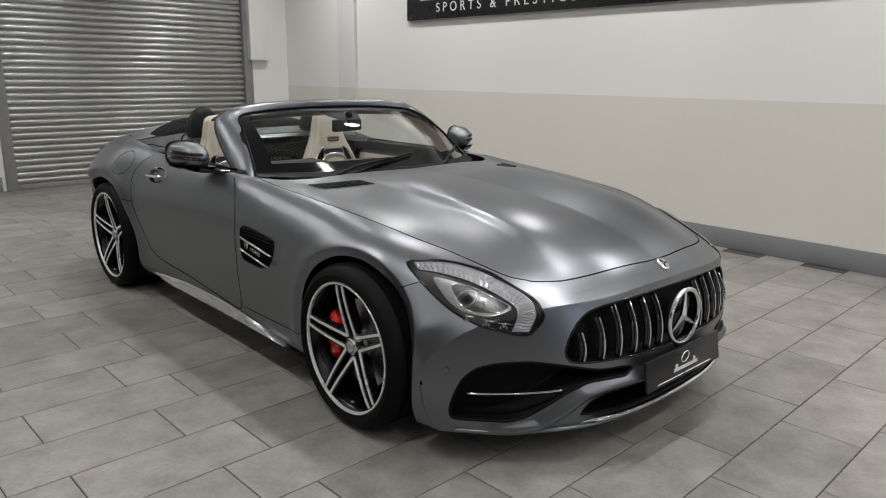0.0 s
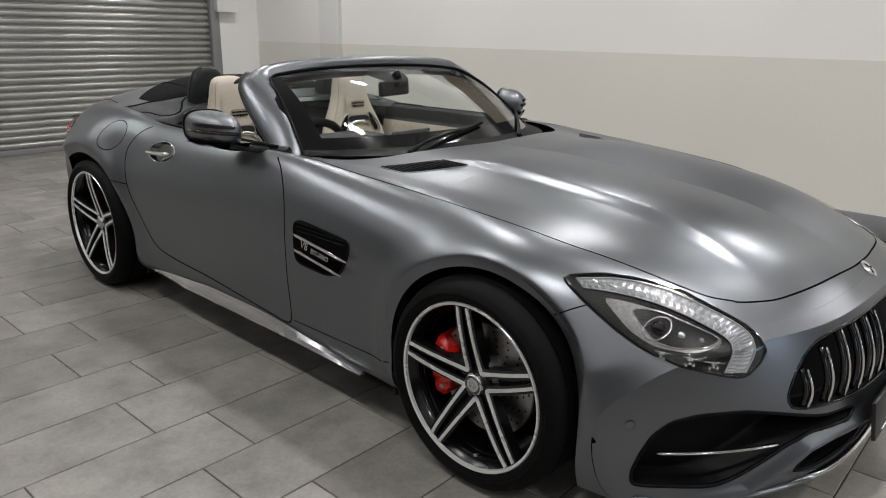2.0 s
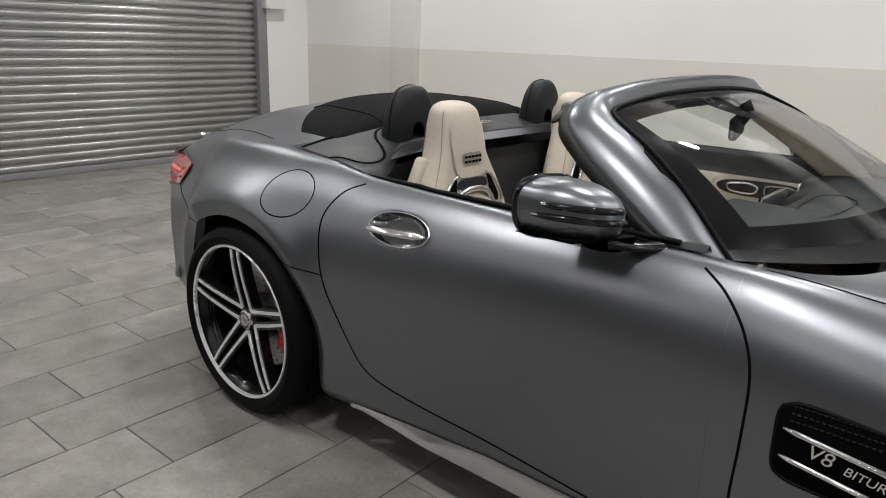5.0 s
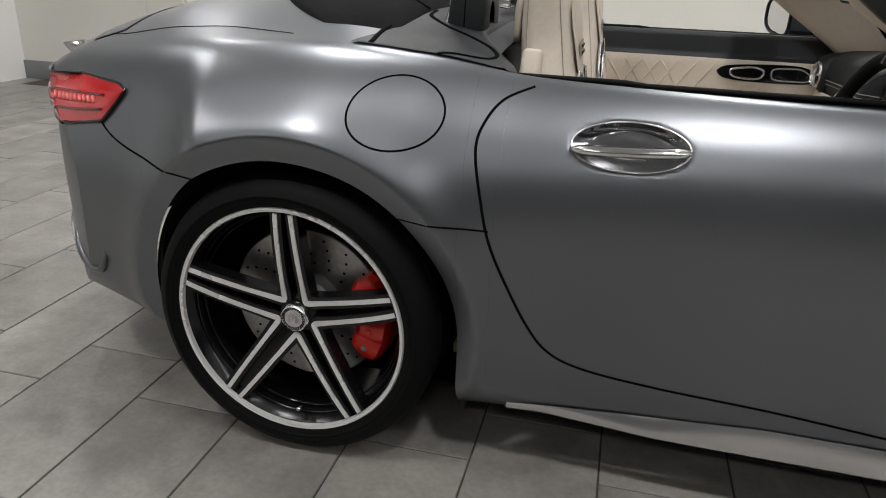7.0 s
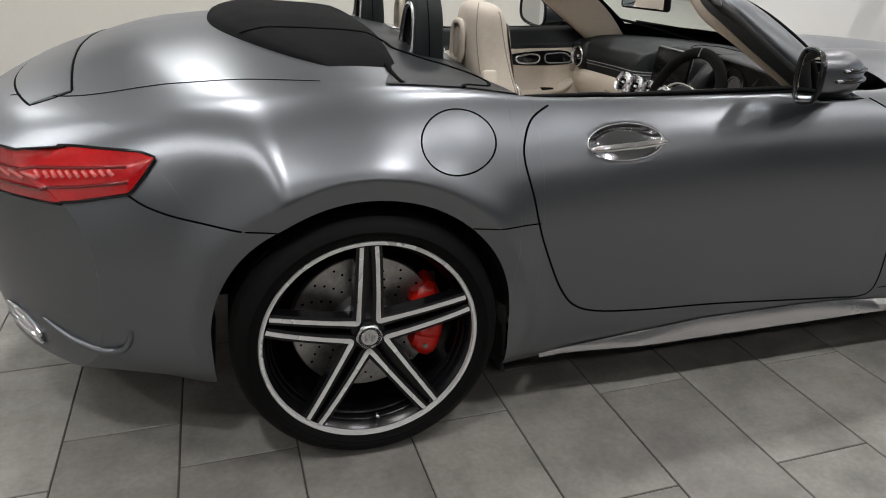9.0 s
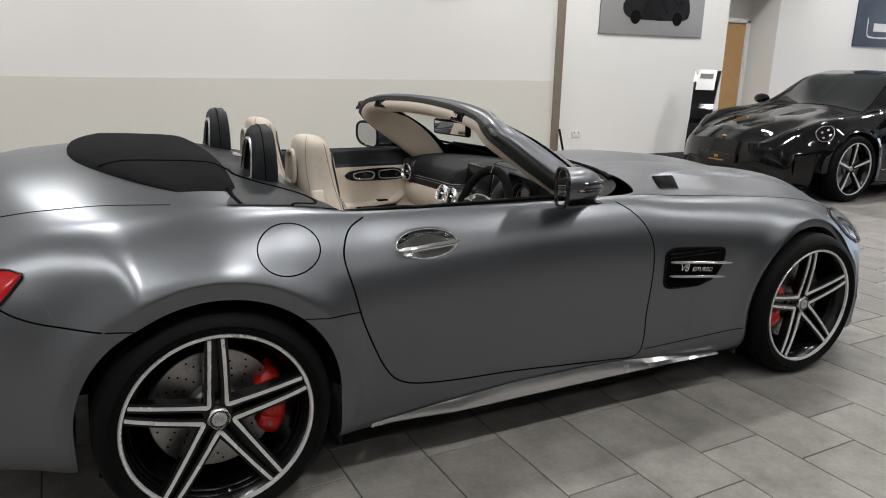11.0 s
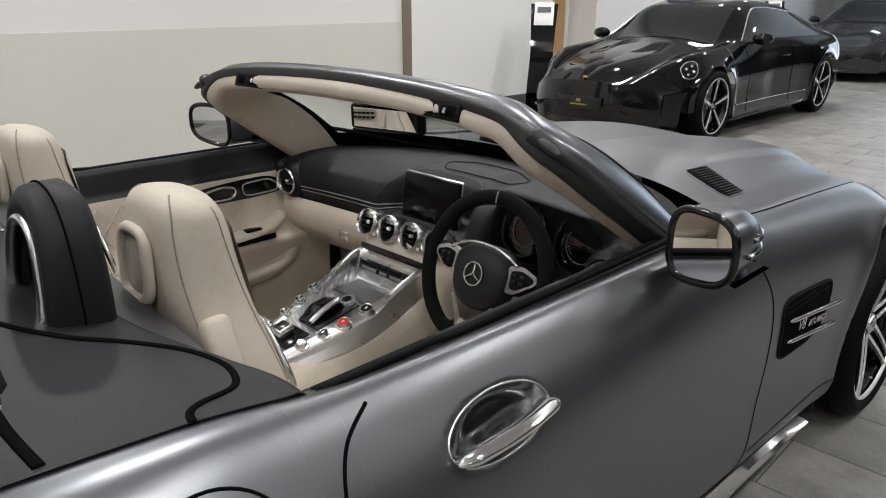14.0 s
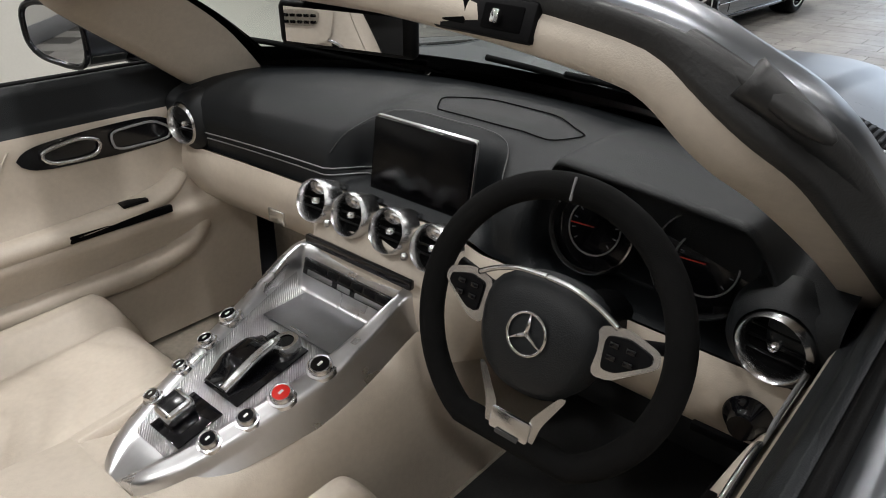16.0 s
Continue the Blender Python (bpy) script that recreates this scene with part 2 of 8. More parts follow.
# ---- mesh tools ----
def link(name, me, material, parent=None, label="", smooth=True):
    me.materials.append(material)
    if smooth:
        me.polygons.foreach_set("use_smooth", [True] * len(me.polygons))
    ob = new(name, me)
    if parent is not None:
        ob.parent = parent
    if label:
        ob["label"] = label
    return ob


def raw(name, verts, faces, material, parent=None, label="", smooth=True, sharp=None, normals=None):
    me = bpy.data.meshes.new(name)
    me.from_pydata([tuple(float(c) for c in v) for v in verts], [], [tuple(int(i) for i in f) for f in faces])
    ob = link(name, me, material, parent, label, smooth)
    if smooth and sharp:
        me.set_sharp_from_angle(angle=radians(sharp))
    if normals is not None:
        me.normals_split_custom_set_from_vertices([tuple(float(c) for c in n) for n in normals])
    return ob


def part(name, bm, material, parent=None, label="", smooth=True, sharp=35):
    me = bpy.data.meshes.new(name)
    bmesh.ops.recalc_face_normals(bm, faces=bm.faces)
    bm.to_mesh(me)
    bm.free()
    ob = link(name, me, material, parent, label, smooth)
    if smooth and sharp:
        me.set_sharp_from_angle(angle=radians(sharp))
    return ob


def box(size, at=(0, 0, 0), bevel=0.0, segs=2, turn=None, bm=None):
    bm = bm or bmesh.new()
    m = Matrix.Translation(at) @ (turn.to_4x4() if turn else Matrix.Identity(4)) @ Matrix.Diagonal((*size, 1))
    vs = bmesh.ops.create_cube(bm, size=1, matrix=m)["verts"]
    if bevel:
        es = list({e for v in vs for e in v.link_edges})
        bmesh.ops.bevel(bm, geom=es, offset=bevel, segments=segs, profile=0.5, affect="EDGES", clamp_overlap=True)
    return bm


def grid_faces(rows, cols, wrap_r=False, wrap_c=False, base=0, flip=False):
    out = []
    for i in range(rows if wrap_r else rows - 1):
        for j in range(cols if wrap_c else cols - 1):
            a, b = i * cols + j, i * cols + (j + 1) % cols
            c, d = ((i + 1) % rows) * cols + (j + 1) % cols, ((i + 1) % rows) * cols + j
            q = (base + a, base + b, base + c, base + d)
            out.append(q[::-1] if flip else q)
    return out


def lathe(profile, n=48, axis="y"):
    """Turns (radius, along) pairs round an axis."""
    vs = []
    for r, h in profile:
        for k in range(n):
            a = 2 * math.pi * k / n
            c, s = r * math.cos(a), r * math.sin(a)
            vs.append({"y": (c, h, s), "z": (c, s, h), "x": (h, c, s)}[axis])
    return vs, grid_faces(len(profile), n, wrap_c=True, flip=(axis == "y"))


def spline(points, n, closed=False):
    """A smooth curve through the points, n samples."""
    p = np.array(points, float)
    k = len(p)
    out = []
    spans = k if closed else k - 1
    for t in np.linspace(0, spans, n, endpoint=not closed):
        i = min(int(t), spans - 1)
        f = t - i
        idx = [(i + o) % k if closed else min(max(i + o, 0), k - 1) for o in (-1, 0, 1, 2)]
        a, b, c, d = p[idx]
        out.append(0.5 * (2 * b + (c - a) * f + (2 * a - 5 * b + 4 * c - d) * f * f + (3 * b - a - 3 * c + d) * f**3))
    return np.array(out)


def tube(path, radius, n=8, closed=False, flat=1.0, up=(0, 0, 1), cap=True):
    """A round or flattened bar along a path; radius may be one number or one for each point."""
    p = np.array(path, float)
    m = len(p)
    rad = np.full(m, radius) if np.isscalar(radius) else np.array(radius)
    t = np.roll(p, -1, 0) - np.roll(p, 1, 0) if closed else np.gradient(p, axis=0)
    t /= np.linalg.norm(t, axis=1)[:, None] + 1e-12
    side = np.cross(t, np.array(up, float))
    side /= np.linalg.norm(side, axis=1)[:, None] + 1e-12
    nrm = np.cross(side, t)
    vs = [p[i] + rad[i] * (math.cos(2 * math.pi * k / n) * side[i] + flat * math.sin(2 * math.pi * k / n) * nrm[i]) for i in range(m) for k in range(n)]
    fs = grid_faces(m, n, wrap_r=closed, wrap_c=True)
    if cap and not closed:
        fs += [tuple(range(n))[::-1], tuple(range((m - 1) * n, m * n))]
    return vs, fs


def join(*pieces):
    vs, fs = [], []
    for v, f in pieces:
        o = len(vs)
        vs += list(v)
        fs += [tuple(i + o for i in q) for q in f]
    return vs, fs


def moved(piece, m):
    v, f = piece
    return [m @ Vector(p) for p in v], f


def fan(outline, place, rings=7, centre=None, depth=0.0):
    """Fills a closed outline of 2D points with rings and lays it on a surface: place(a, b) gives the point. depth: a turned-back rim."""
    o = np.array(outline, float)
    c = o.mean(0) if centre is None else np.array(centre, float)
    vs, n = [], len(o)
    for r in range(rings, 0, -1):
        for q in o:
            vs.append(place(*(c + (q - c) * r / rings)))
    vs.append(place(*c))
    fs = grid_faces(rings, n, wrap_c=True)
    last = (rings - 1) * n
    fs += [(last + k, last + (k + 1) % n, len(vs) - 1) for k in range(n)]
    return vs, fs


def rounded(points, n=64, cut=0.25):
    """A closed outline with softened corners."""
    p = np.array(points, float)
    for _ in range(3):
        q = np.roll(p, -1, 0)
        p = np.stack([p * (1 - cut) + q * cut, p * cut + q * (1 - cut)], 1).reshape(-1, p.shape[1])
    d = np.r_[0, np.cumsum(np.linalg.norm(np.roll(p, -1, 0) - p, axis=1))]
    pp = np.vstack([p, p[:1]])
    s = np.linspace(0, d[-1], n, endpoint=False)
    return np.stack([np.interp(s, d, pp[:, k]) for k in range(p.shape[1])], 1)


def pchip(xs, ys):
    """Smooth curves through the knots that never overshoot; ys holds one column for each curve."""
    xs, ys = np.array(xs, float), np.array(ys, float)
    h = np.diff(xs)
    d = np.diff(ys, axis=0) / h[:, None]
    m = np.zeros_like(ys)
    m[0], m[-1] = d[0], d[-1]
    for k in range(1, len(xs) - 1):
        w1, w2 = 2 * h[k] + h[k - 1], h[k] + 2 * h[k - 1]
        ok = d[k - 1] * d[k] > 0
        m[k][ok] = (w1 + w2) / (w1 / d[k - 1][ok] + w2 / d[k][ok])

    def f(x):
        x = np.clip(np.atleast_1d(x), xs[0], xs[-1])
        i = np.clip(np.searchsorted(xs, x) - 1, 0, len(h) - 1)
        t, hh = ((x - xs[i]) / h[i])[:, None], h[i][:, None]
        return ys[i] * (1 + 2 * t) * (1 - t) ** 2 + m[i] * hh * t * (1 - t) ** 2 + ys[i + 1] * t * t * (3 - 2 * t) + m[i + 1] * hh * t * t * (t - 1)

    return f


def spline_weights(knots):
    """Natural cubic spline: weights(s) times the knot values gives the curve."""
    k = np.array(knots, float)
    n, h = len(k), np.diff(np.array(knots, float))
    a, r = np.eye(n), np.zeros((n, n))
    for i in range(1, n - 1):
        a[i, i - 1 : i + 2] = h[i - 1], 2 * (h[i - 1] + h[i]), h[i]
        r[i, i - 1 : i + 2] = 6 / h[i - 1], -6 / h[i - 1] - 6 / h[i], 6 / h[i]
    second, e = np.linalg.solve(a, r), np.eye(n)

    def weights(s):
        s = np.clip(np.atleast_1d(s), k[0], k[-1])
        i = np.clip(np.searchsorted(k, s) - 1, 0, n - 2)
        t, u, g = (s - k[i])[:, None], (k[i + 1] - s)[:, None], h[i][:, None]
        return (e[i] * u + e[i + 1] * t) / g + ((u**3 / g - g * u) * second[i] + (t**3 / g - g * t) * second[i + 1]) / 6

    return weights


def smooth01(t):
    t = np.clip(t, 0, 1)
    return t * t * (3 - 2 * t)

# ---- the room ----
NORTH, WEST, EAST, SOUTH, RECESS = 3.2, -6.1, 18.0, -8.0, 4.9


def slab(name, x0, x1, y0, y1, z0, z1, material, label, bevel=0.0, category="wall"):
    ob = part(name, box((x1 - x0, y1 - y0, z1 - z0), ((x0 + x1) / 2, (y0 + y1) / 2, (z0 + z1) / 2), bevel), material, smooth=bevel > 0)
    return tagged(ob, label, category, kind="structure")


DADO = 1.205
slab("wall_north", WEST, 2.78, NORTH, NORTH + 0.2, DADO, CEIL, WALL_WHITE, "smooth white painted showroom wall above a cream dado")
slab("wall_north_dado", WEST, 2.78, NORTH - 0.003, NORTH + 0.2, 0, DADO, WALL_CREAM, "cream painted lower band of the showroom wall")
# darkened wall paints: the pilaster's dimmer light is put into their colour
PIER_WHITE = mat("shaded_white_wall_paint", (0.70, 0.695, 0.68), 0.6, vary=0.03, scale=1.2)
PIER_CREAM = mat("shaded_cream_wall_paint", (0.62, 0.60, 0.545), 0.5, vary=0.03, scale=1.2)
slab("pilaster", -4.70, -4.33, NORTH - 0.05, NORTH - 0.003, DADO, CEIL, PIER_WHITE, "shallow pilaster on the white wall, its dimmer light put into the colour")
slab("pilaster_dado", -4.70, -4.33, NORTH - 0.053, NORTH - 0.003, 0.17, DADO, PIER_CREAM, "lower cream part of the shallow pilaster, darkened by colour")
slab("baseboard_north", WEST, 2.78, NORTH - 0.022, NORTH - 0.003, 0, 0.165, SKIRT_GREY, "mid grey painted skirting board along the wall", 0.004, "skirting")
slab("corner_board", 2.78, 2.865, NORTH - 0.03, NORTH + 0.22, 0, CEIL, BROWN_EDGE, "brown timber board closing the end of the wall", 0.004, "trim")
slab("wall_return", 2.66, 2.78, NORTH + 0.2, RECESS + 0.2, 0, CEIL, WALL_WHITE, "white return wall beside the recess")
slab("wall_recess", 2.78, 7.02, RECESS, RECESS + 0.2, 0, CEIL, WALL_WHITE, "white painted wall behind the second car")
slab("wall_recess_east", 8.08, EAST, RECESS, RECESS + 0.2, 0, CEIL, WALL_WHITE, "long white painted showroom wall")
slab("wall_over_door", 7.02, 8.08, RECESS, RECESS + 0.2, 2.55, CEIL, WALL_WHITE, "white wall above the doorway")
slab("baseboard_recess", 2.78, 7.02, RECESS - 0.02, RECESS, 0, 0.14, SKIRT_DARK, "dark grey skirting board", 0.004, "skirting")
slab("baseboard_east", 8.08, EAST, RECESS - 0.02, RECESS, 0, 0.14, SKIRT_DARK, "dark grey skirting board", 0.004, "skirting")
slab("doorway_back", 6.9, 8.2, RECESS + 0.5, RECESS + 0.6, 0, CEIL, WALL_WHITE, "white wall at the back of the door recess")
slab("doorway_side_west", 6.9, 7.02, RECESS + 0.2, RECESS + 0.5, 0, CEIL, WALL_WHITE, "white side wall of the door recess")
slab("doorway_side_east", 8.08, 8.2, RECESS + 0.2, RECESS + 0.5, 0, CEIL, WALL_WHITE, "white side wall of the door recess")
slab("ceiling", WEST - 0.2, EAST + 0.2, SOUTH - 0.2, RECESS + 1.2, CEIL, CEIL + 0.1, CEIL_WHITE, "plain white showroom ceiling", category="ceiling")
# unseen closing walls; their greys are chosen to darken reflections on the cars
slab("wall_south", WEST, 5.0, SOUTH - 0.2, SOUTH, 0, CEIL, WALL_GREY, "unseen plain grey closing wall, its tone set for the car reflections")
slab("wall_south_east", 5.0, EAST, SOUTH - 0.2, SOUTH, 0, CEIL, SKIRT_DARK, "unseen plain closing wall, dark so that the cars reflect less")
slab("wall_east_south", EAST, EAST + 0.2, SOUTH, -1.8, 0, CEIL, SKIRT_DARK, "unseen wall beside the shop window, dark so that the cars reflect less")
slab("wall_east_north", EAST, EAST + 0.2, 3.6, RECESS + 0.2, 0, CEIL, WALL_WHITE, "white wall beside the shop window")
slab("wall_east_top", EAST, EAST + 0.2, -1.8, 3.6, 2.9, CEIL, WALL_WHITE, "white wall over the shop window")
slab("wall_west_south", WEST - 0.2, WEST, SOUTH, -0.62, 0, CEIL, WALL_WHITE, "white wall beside the roller shutter")
slab("wall_west_north", WEST - 0.2, WEST, 2.62, NORTH + 0.2, 0, CEIL, WALL_WHITE, "white pier between roller shutter and corner")
slab("wall_west_top", WEST - 0.2, WEST, -0.62, 2.62, 3.3, CEIL, WALL_WHITE, "white lintel over the roller shutter")
slab("baseboard_west", WEST, WEST + 0.02, -4.0, -0.66, 0, 0.17, SKIRT_GREY, "grey skirting board beside the shutter", 0.004, "skirting")
slab("shutter_back", WEST - 0.5, WEST - 0.4, -1.0, 3.0, 0, CEIL, STEEL_GREY, "dark outer wall behind the roller shutter")
slab("pier_box", WEST, WEST + 0.11, 2.56, 2.84, 1.56, CEIL, WALL_WHITE, "white boxed casing on the pier", 0.006, "casing")

# roller shutter with curved slats between two steel guides
shutter = new("roller_shutter")
shutter.location = (WEST, 1.0, 0)
tagged(shutter, "closed galvanised steel roller shutter with curved slats", "roller shutter")
PITCH = 0.077
prof = []
for k in range(9):
    a = math.pi * k / 8
    prof.append((0.016 * math.sin(a) ** 0.8, PITCH * (0.10 + 0.72 * (1 - math.cos(a)) / 2)))
prof = [(0.0, 0.0), (-0.004, PITCH * 0.05)] + prof + [(-0.006, PITCH * 0.86), (-0.006, PITCH * 0.95), (0.0, PITCH)]
svs = [(px - 0.05, yy, pz) for px, pz in prof for yy in (-1.50, 1.50)]
sfs = grid_faces(len(prof), 2)
slat_mesh = None
for k in range(42):
    if slat_mesh is None:
        ob = raw("slat", svs, sfs, SHUTTER, shutter, sharp=50)
        slat_mesh = ob.data
    else:
        ob = new("slat", slat_mesh)
        ob.parent = shutter
    ob.location = (random.uniform(-0.0015, 0.0015), 0, 0.06 + k * PITCH)
part("bottom_rail", box((0.05, 3.0, 0.06), (-0.05, 0, 0.03), 0.005), STEEL_GREY, shutter, "dull steel bottom rail")
for sy in (-1.56, 1.56):
    part("guide_rail", box((0.10, 0.12, 3.3), (-0.02, sy, 1.65), 0.006), STEEL_GREY, shutter, "grey steel guide channel")

# sign board on the wall
sign = part("wall_sign", box((4.9, 0.04, 0.75), (-0.82, NORTH - 0.024, 2.365), 0.004), SIGN_BLACK)
tagged(sign, "long black sign board with white lettering on the wall", "sign")


def lettering(text, size, matrix, material, parent, spacing=1.0, depth=0.002, name="lettering", shear=0.0):
    cu = bpy.data.curves.new(name, "FONT")
    cu.body, cu.size, cu.extrude, cu.space_character, cu.align_x, cu.shear = text, size, depth, spacing, "LEFT", shear
    tmp = bpy.data.objects.new(name, cu)
    me = bpy.data.meshes.new_from_object(tmp)
    bpy.data.objects.remove(tmp)
    me.transform(matrix)
    return link(name, me, material, parent, smooth=False)


sign_text = lettering("SPORTS & PRESTIGE", 0.142, Matrix.Translation((-2.76, NORTH - 0.0465, 2.062)) @ Euler((radians(90), 0, 0)).to_matrix().to_4x4(), WHITE_PRINT, sign, 1.62)
tagged(sign_text, kind="stuff")
part("rule_line", box((1.75, 0.004, 0.008), (-2.15, NORTH - 0.046, 2.20)), WHITE_PRINT, sign, smooth=False)

# socket, posters and door
sock = part("wall_socket", box((0.15, 0.012, 0.09), (4.41, RECESS - 0.007, 0.46), 0.004), PAPER)
tagged(sock, "white double wall socket on the white wall", "socket")
for sx in (-0.035, 0.035):
    part("switch", box((0.018, 0.006, 0.024), (4.41 + sx, RECESS - 0.015, 0.475), 0.002), STEEL_GREY, sock)


def poster(x0, x1, z0, z1, material, label):
    ob = part("poster", box((x1 - x0, 0.02, z1 - z0), ((x0 + x1) / 2, RECESS - 0.012, (z0 + z1) / 2), 0.003), material)
    return tagged(ob, label, "poster")


p1 = poster(4.66, 6.5, 1.77, 3.0, PRINT_GREY, "large grey photographic canvas of a dark car on the wall")
raw("printed_car", *fan(rounded([(5.05, 2.0), (5.0, 2.2), (5.3, 2.35), (5.6, 2.5), (6.0, 2.48), (6.2, 2.3), (6.25, 2.0), (6.0, 1.97), (5.3, 1.97)], 40), lambda a, b: (a, RECESS - 0.026, b), 3), SIGN_BLACK, p1, "printed dark car", smooth=False)
for cx in (5.25, 6.0):
    raw("printed_wheel", *fan([(cx + 0.09 * math.cos(k / 20 * 2 * math.pi), 2.0 + 0.09 * math.sin(k / 20 * 2 * math.pi)) for k in range(20)], lambda a, b: (a, RECESS - 0.028, b), 2), RUBBER, p1, smooth=False)
p2 = poster(9.9, 11.2, 1.75, 3.0, PRINT_BLUE, "dark blue photographic poster of a car front on the wall")
part("printed_panel", box((0.36, 0.003, 0.13), (10.55, RECESS - 0.024, 2.06), 0.0), PAPER, p2, smooth=False)
raw("printed_bumper", *tube(spline([(10.2, RECESS - 0.024, 2.2), (10.22, RECESS - 0.024, 1.95), (10.35, RECESS - 0.024, 1.9), (10.75, RECESS - 0.024, 1.9), (10.88, RECESS - 0.024, 1.95), (10.9, RECESS - 0.024, 2.2)], 24), 0.014, 6, flat=0.2, up=(0, 1, 0)), WHITE_PRINT, p2)
poster(14.2, 15.6, 1.75, 3.0, PRINT_GREY, "large grey photographic canvas on the wall")

door = part("oak_door", box((0.80, 0.045, 2.02), (7.50, RECESS + 0.46, 1.02), 0.003), OAK)
tagged(door, "closed plain oak veneer door in a white frame", "door")
part("door_handle", box((0.12, 0.05, 0.02), (7.2, RECESS + 0.42, 1.02), 0.006), SATIN_CHROME, door, "satin steel lever handle")
for nm, x0, x1, z0, z1 in (("jamb", 7.03, 7.095, 0, 2.1), ("jamb", 7.905, 7.97, 0, 2.1), ("head", 7.03, 7.97, 2.04, 2.11)):
    o = part("door_frame", box((x1 - x0, 0.07, z1 - z0), ((x0 + x1) / 2, RECESS + 0.45, (z0 + z1) / 2), 0.004), PAPER)
    tagged(o, "white painted door frame", "door frame", kind="structure")

# information stand beside the black car
stand = new("information_stand")
stand.location = (6.0, 4.25, 0)
stand.rotation_euler = (0, 0, radians(35))
tagged(stand, "black curved floor stand holding a white price card", "display stand")
path = [(0.24, 0, 0.02), (0.06, 0, 0.35), (0.02, 0, 0.72), (0.14, 0, 1.08), (0.26, 0, 1.32)]
sp = spline(path, 24)
wid = np.interp(np.linspace(0, 1, 24), [0, 0.5, 1], [0.20, 0.14, 0.17])
vs = []
for (x, y, z), w in zip(sp, wid):
    vs += [(x - 0.03, -w, z), (x - 0.03, w, z), (x + 0.05, w, z), (x + 0.05, -w, z)]
raw("upright", vs, grid_faces(24, 4, wrap_c=True) + [(92, 93, 94, 95)], BLACK_GLOSS, stand, smooth=False)
part("foot", box((0.44, 0.44, 0.02), (0.2, 0, 0.01), 0.006), BLACK_GLOSS, stand)
card_turn = Matrix.Rotation(radians(-27), 3, "Y")
part("card", box((0.006, 0.24, 0.30), (0.150, 0, 1.20), 0.002, turn=Matrix.Rotation(radians(27), 3, "Y")), PAPER, stand, "white printed price card")
part("picture", box((0.004, 0.17, 0.07), (0.166, 0, 1.250), 0.0, turn=Matrix.Rotation(radians(27), 3, "Y")), SKIRT_DARK, stand, smooth=False)
stand_b = copy_thing(stand, Matrix.Translation((12.9, 4.2, 0)) @ Matrix.Rotation(radians(35), 4, "Z"))

rod = raw("leaning_pole", *tube([(3.06, 3.15, 0.0), (2.84, 3.13, 0.72)], 0.012, 8), BLACK_PLASTIC)
tagged(rod, "thin black pole leaning beside the wall end", "pole")

# shop window at the far end
win = slab("window_1", EAST + 0.06, EAST + 0.12, -1.8, 3.6, 0, 2.9, GLASS, "large shop window letting in cool daylight", category="window")
win.visible_shadow = False
for k in range(4):
    tagged(part("window_frame", box((0.1, 0.06, 2.9), (EAST + 0.09, -1.77 + k * 1.78, 1.45), 0.006), STEEL_GREY), "grey metal window mullion", "window frame", kind="structure")
slab("pavement_outside", EAST + 0.2, EAST + 30, -30, 30, -0.1, -0.02, SKIRT_GREY, "grey paving outside the shop window", category="pavement")

# ceiling lamps, out of view, with the added row at y 3.9
for lx, ly in LAMPS:
    v, f = lathe([(0.125, CEIL - 0.025), (0.135, CEIL - 0.028), (0.15, CEIL - 0.02), (0.155, CEIL)], 24, "z")
    ob = raw("ceiling_spotlight", [(p[0] + lx, p[1] + ly, p[2]) for p in v], f, PAPER)
    tagged(ob, "round recessed white ceiling spotlight", "ceiling light", "ceiling spotlights")

# ---- the grey roadster: outer skin ----
AXF, AXR = 1.315, -1.315
car = new("roadster_car")
tagged(car, "satin dark grey two-seat roadster with its roof down", "car")

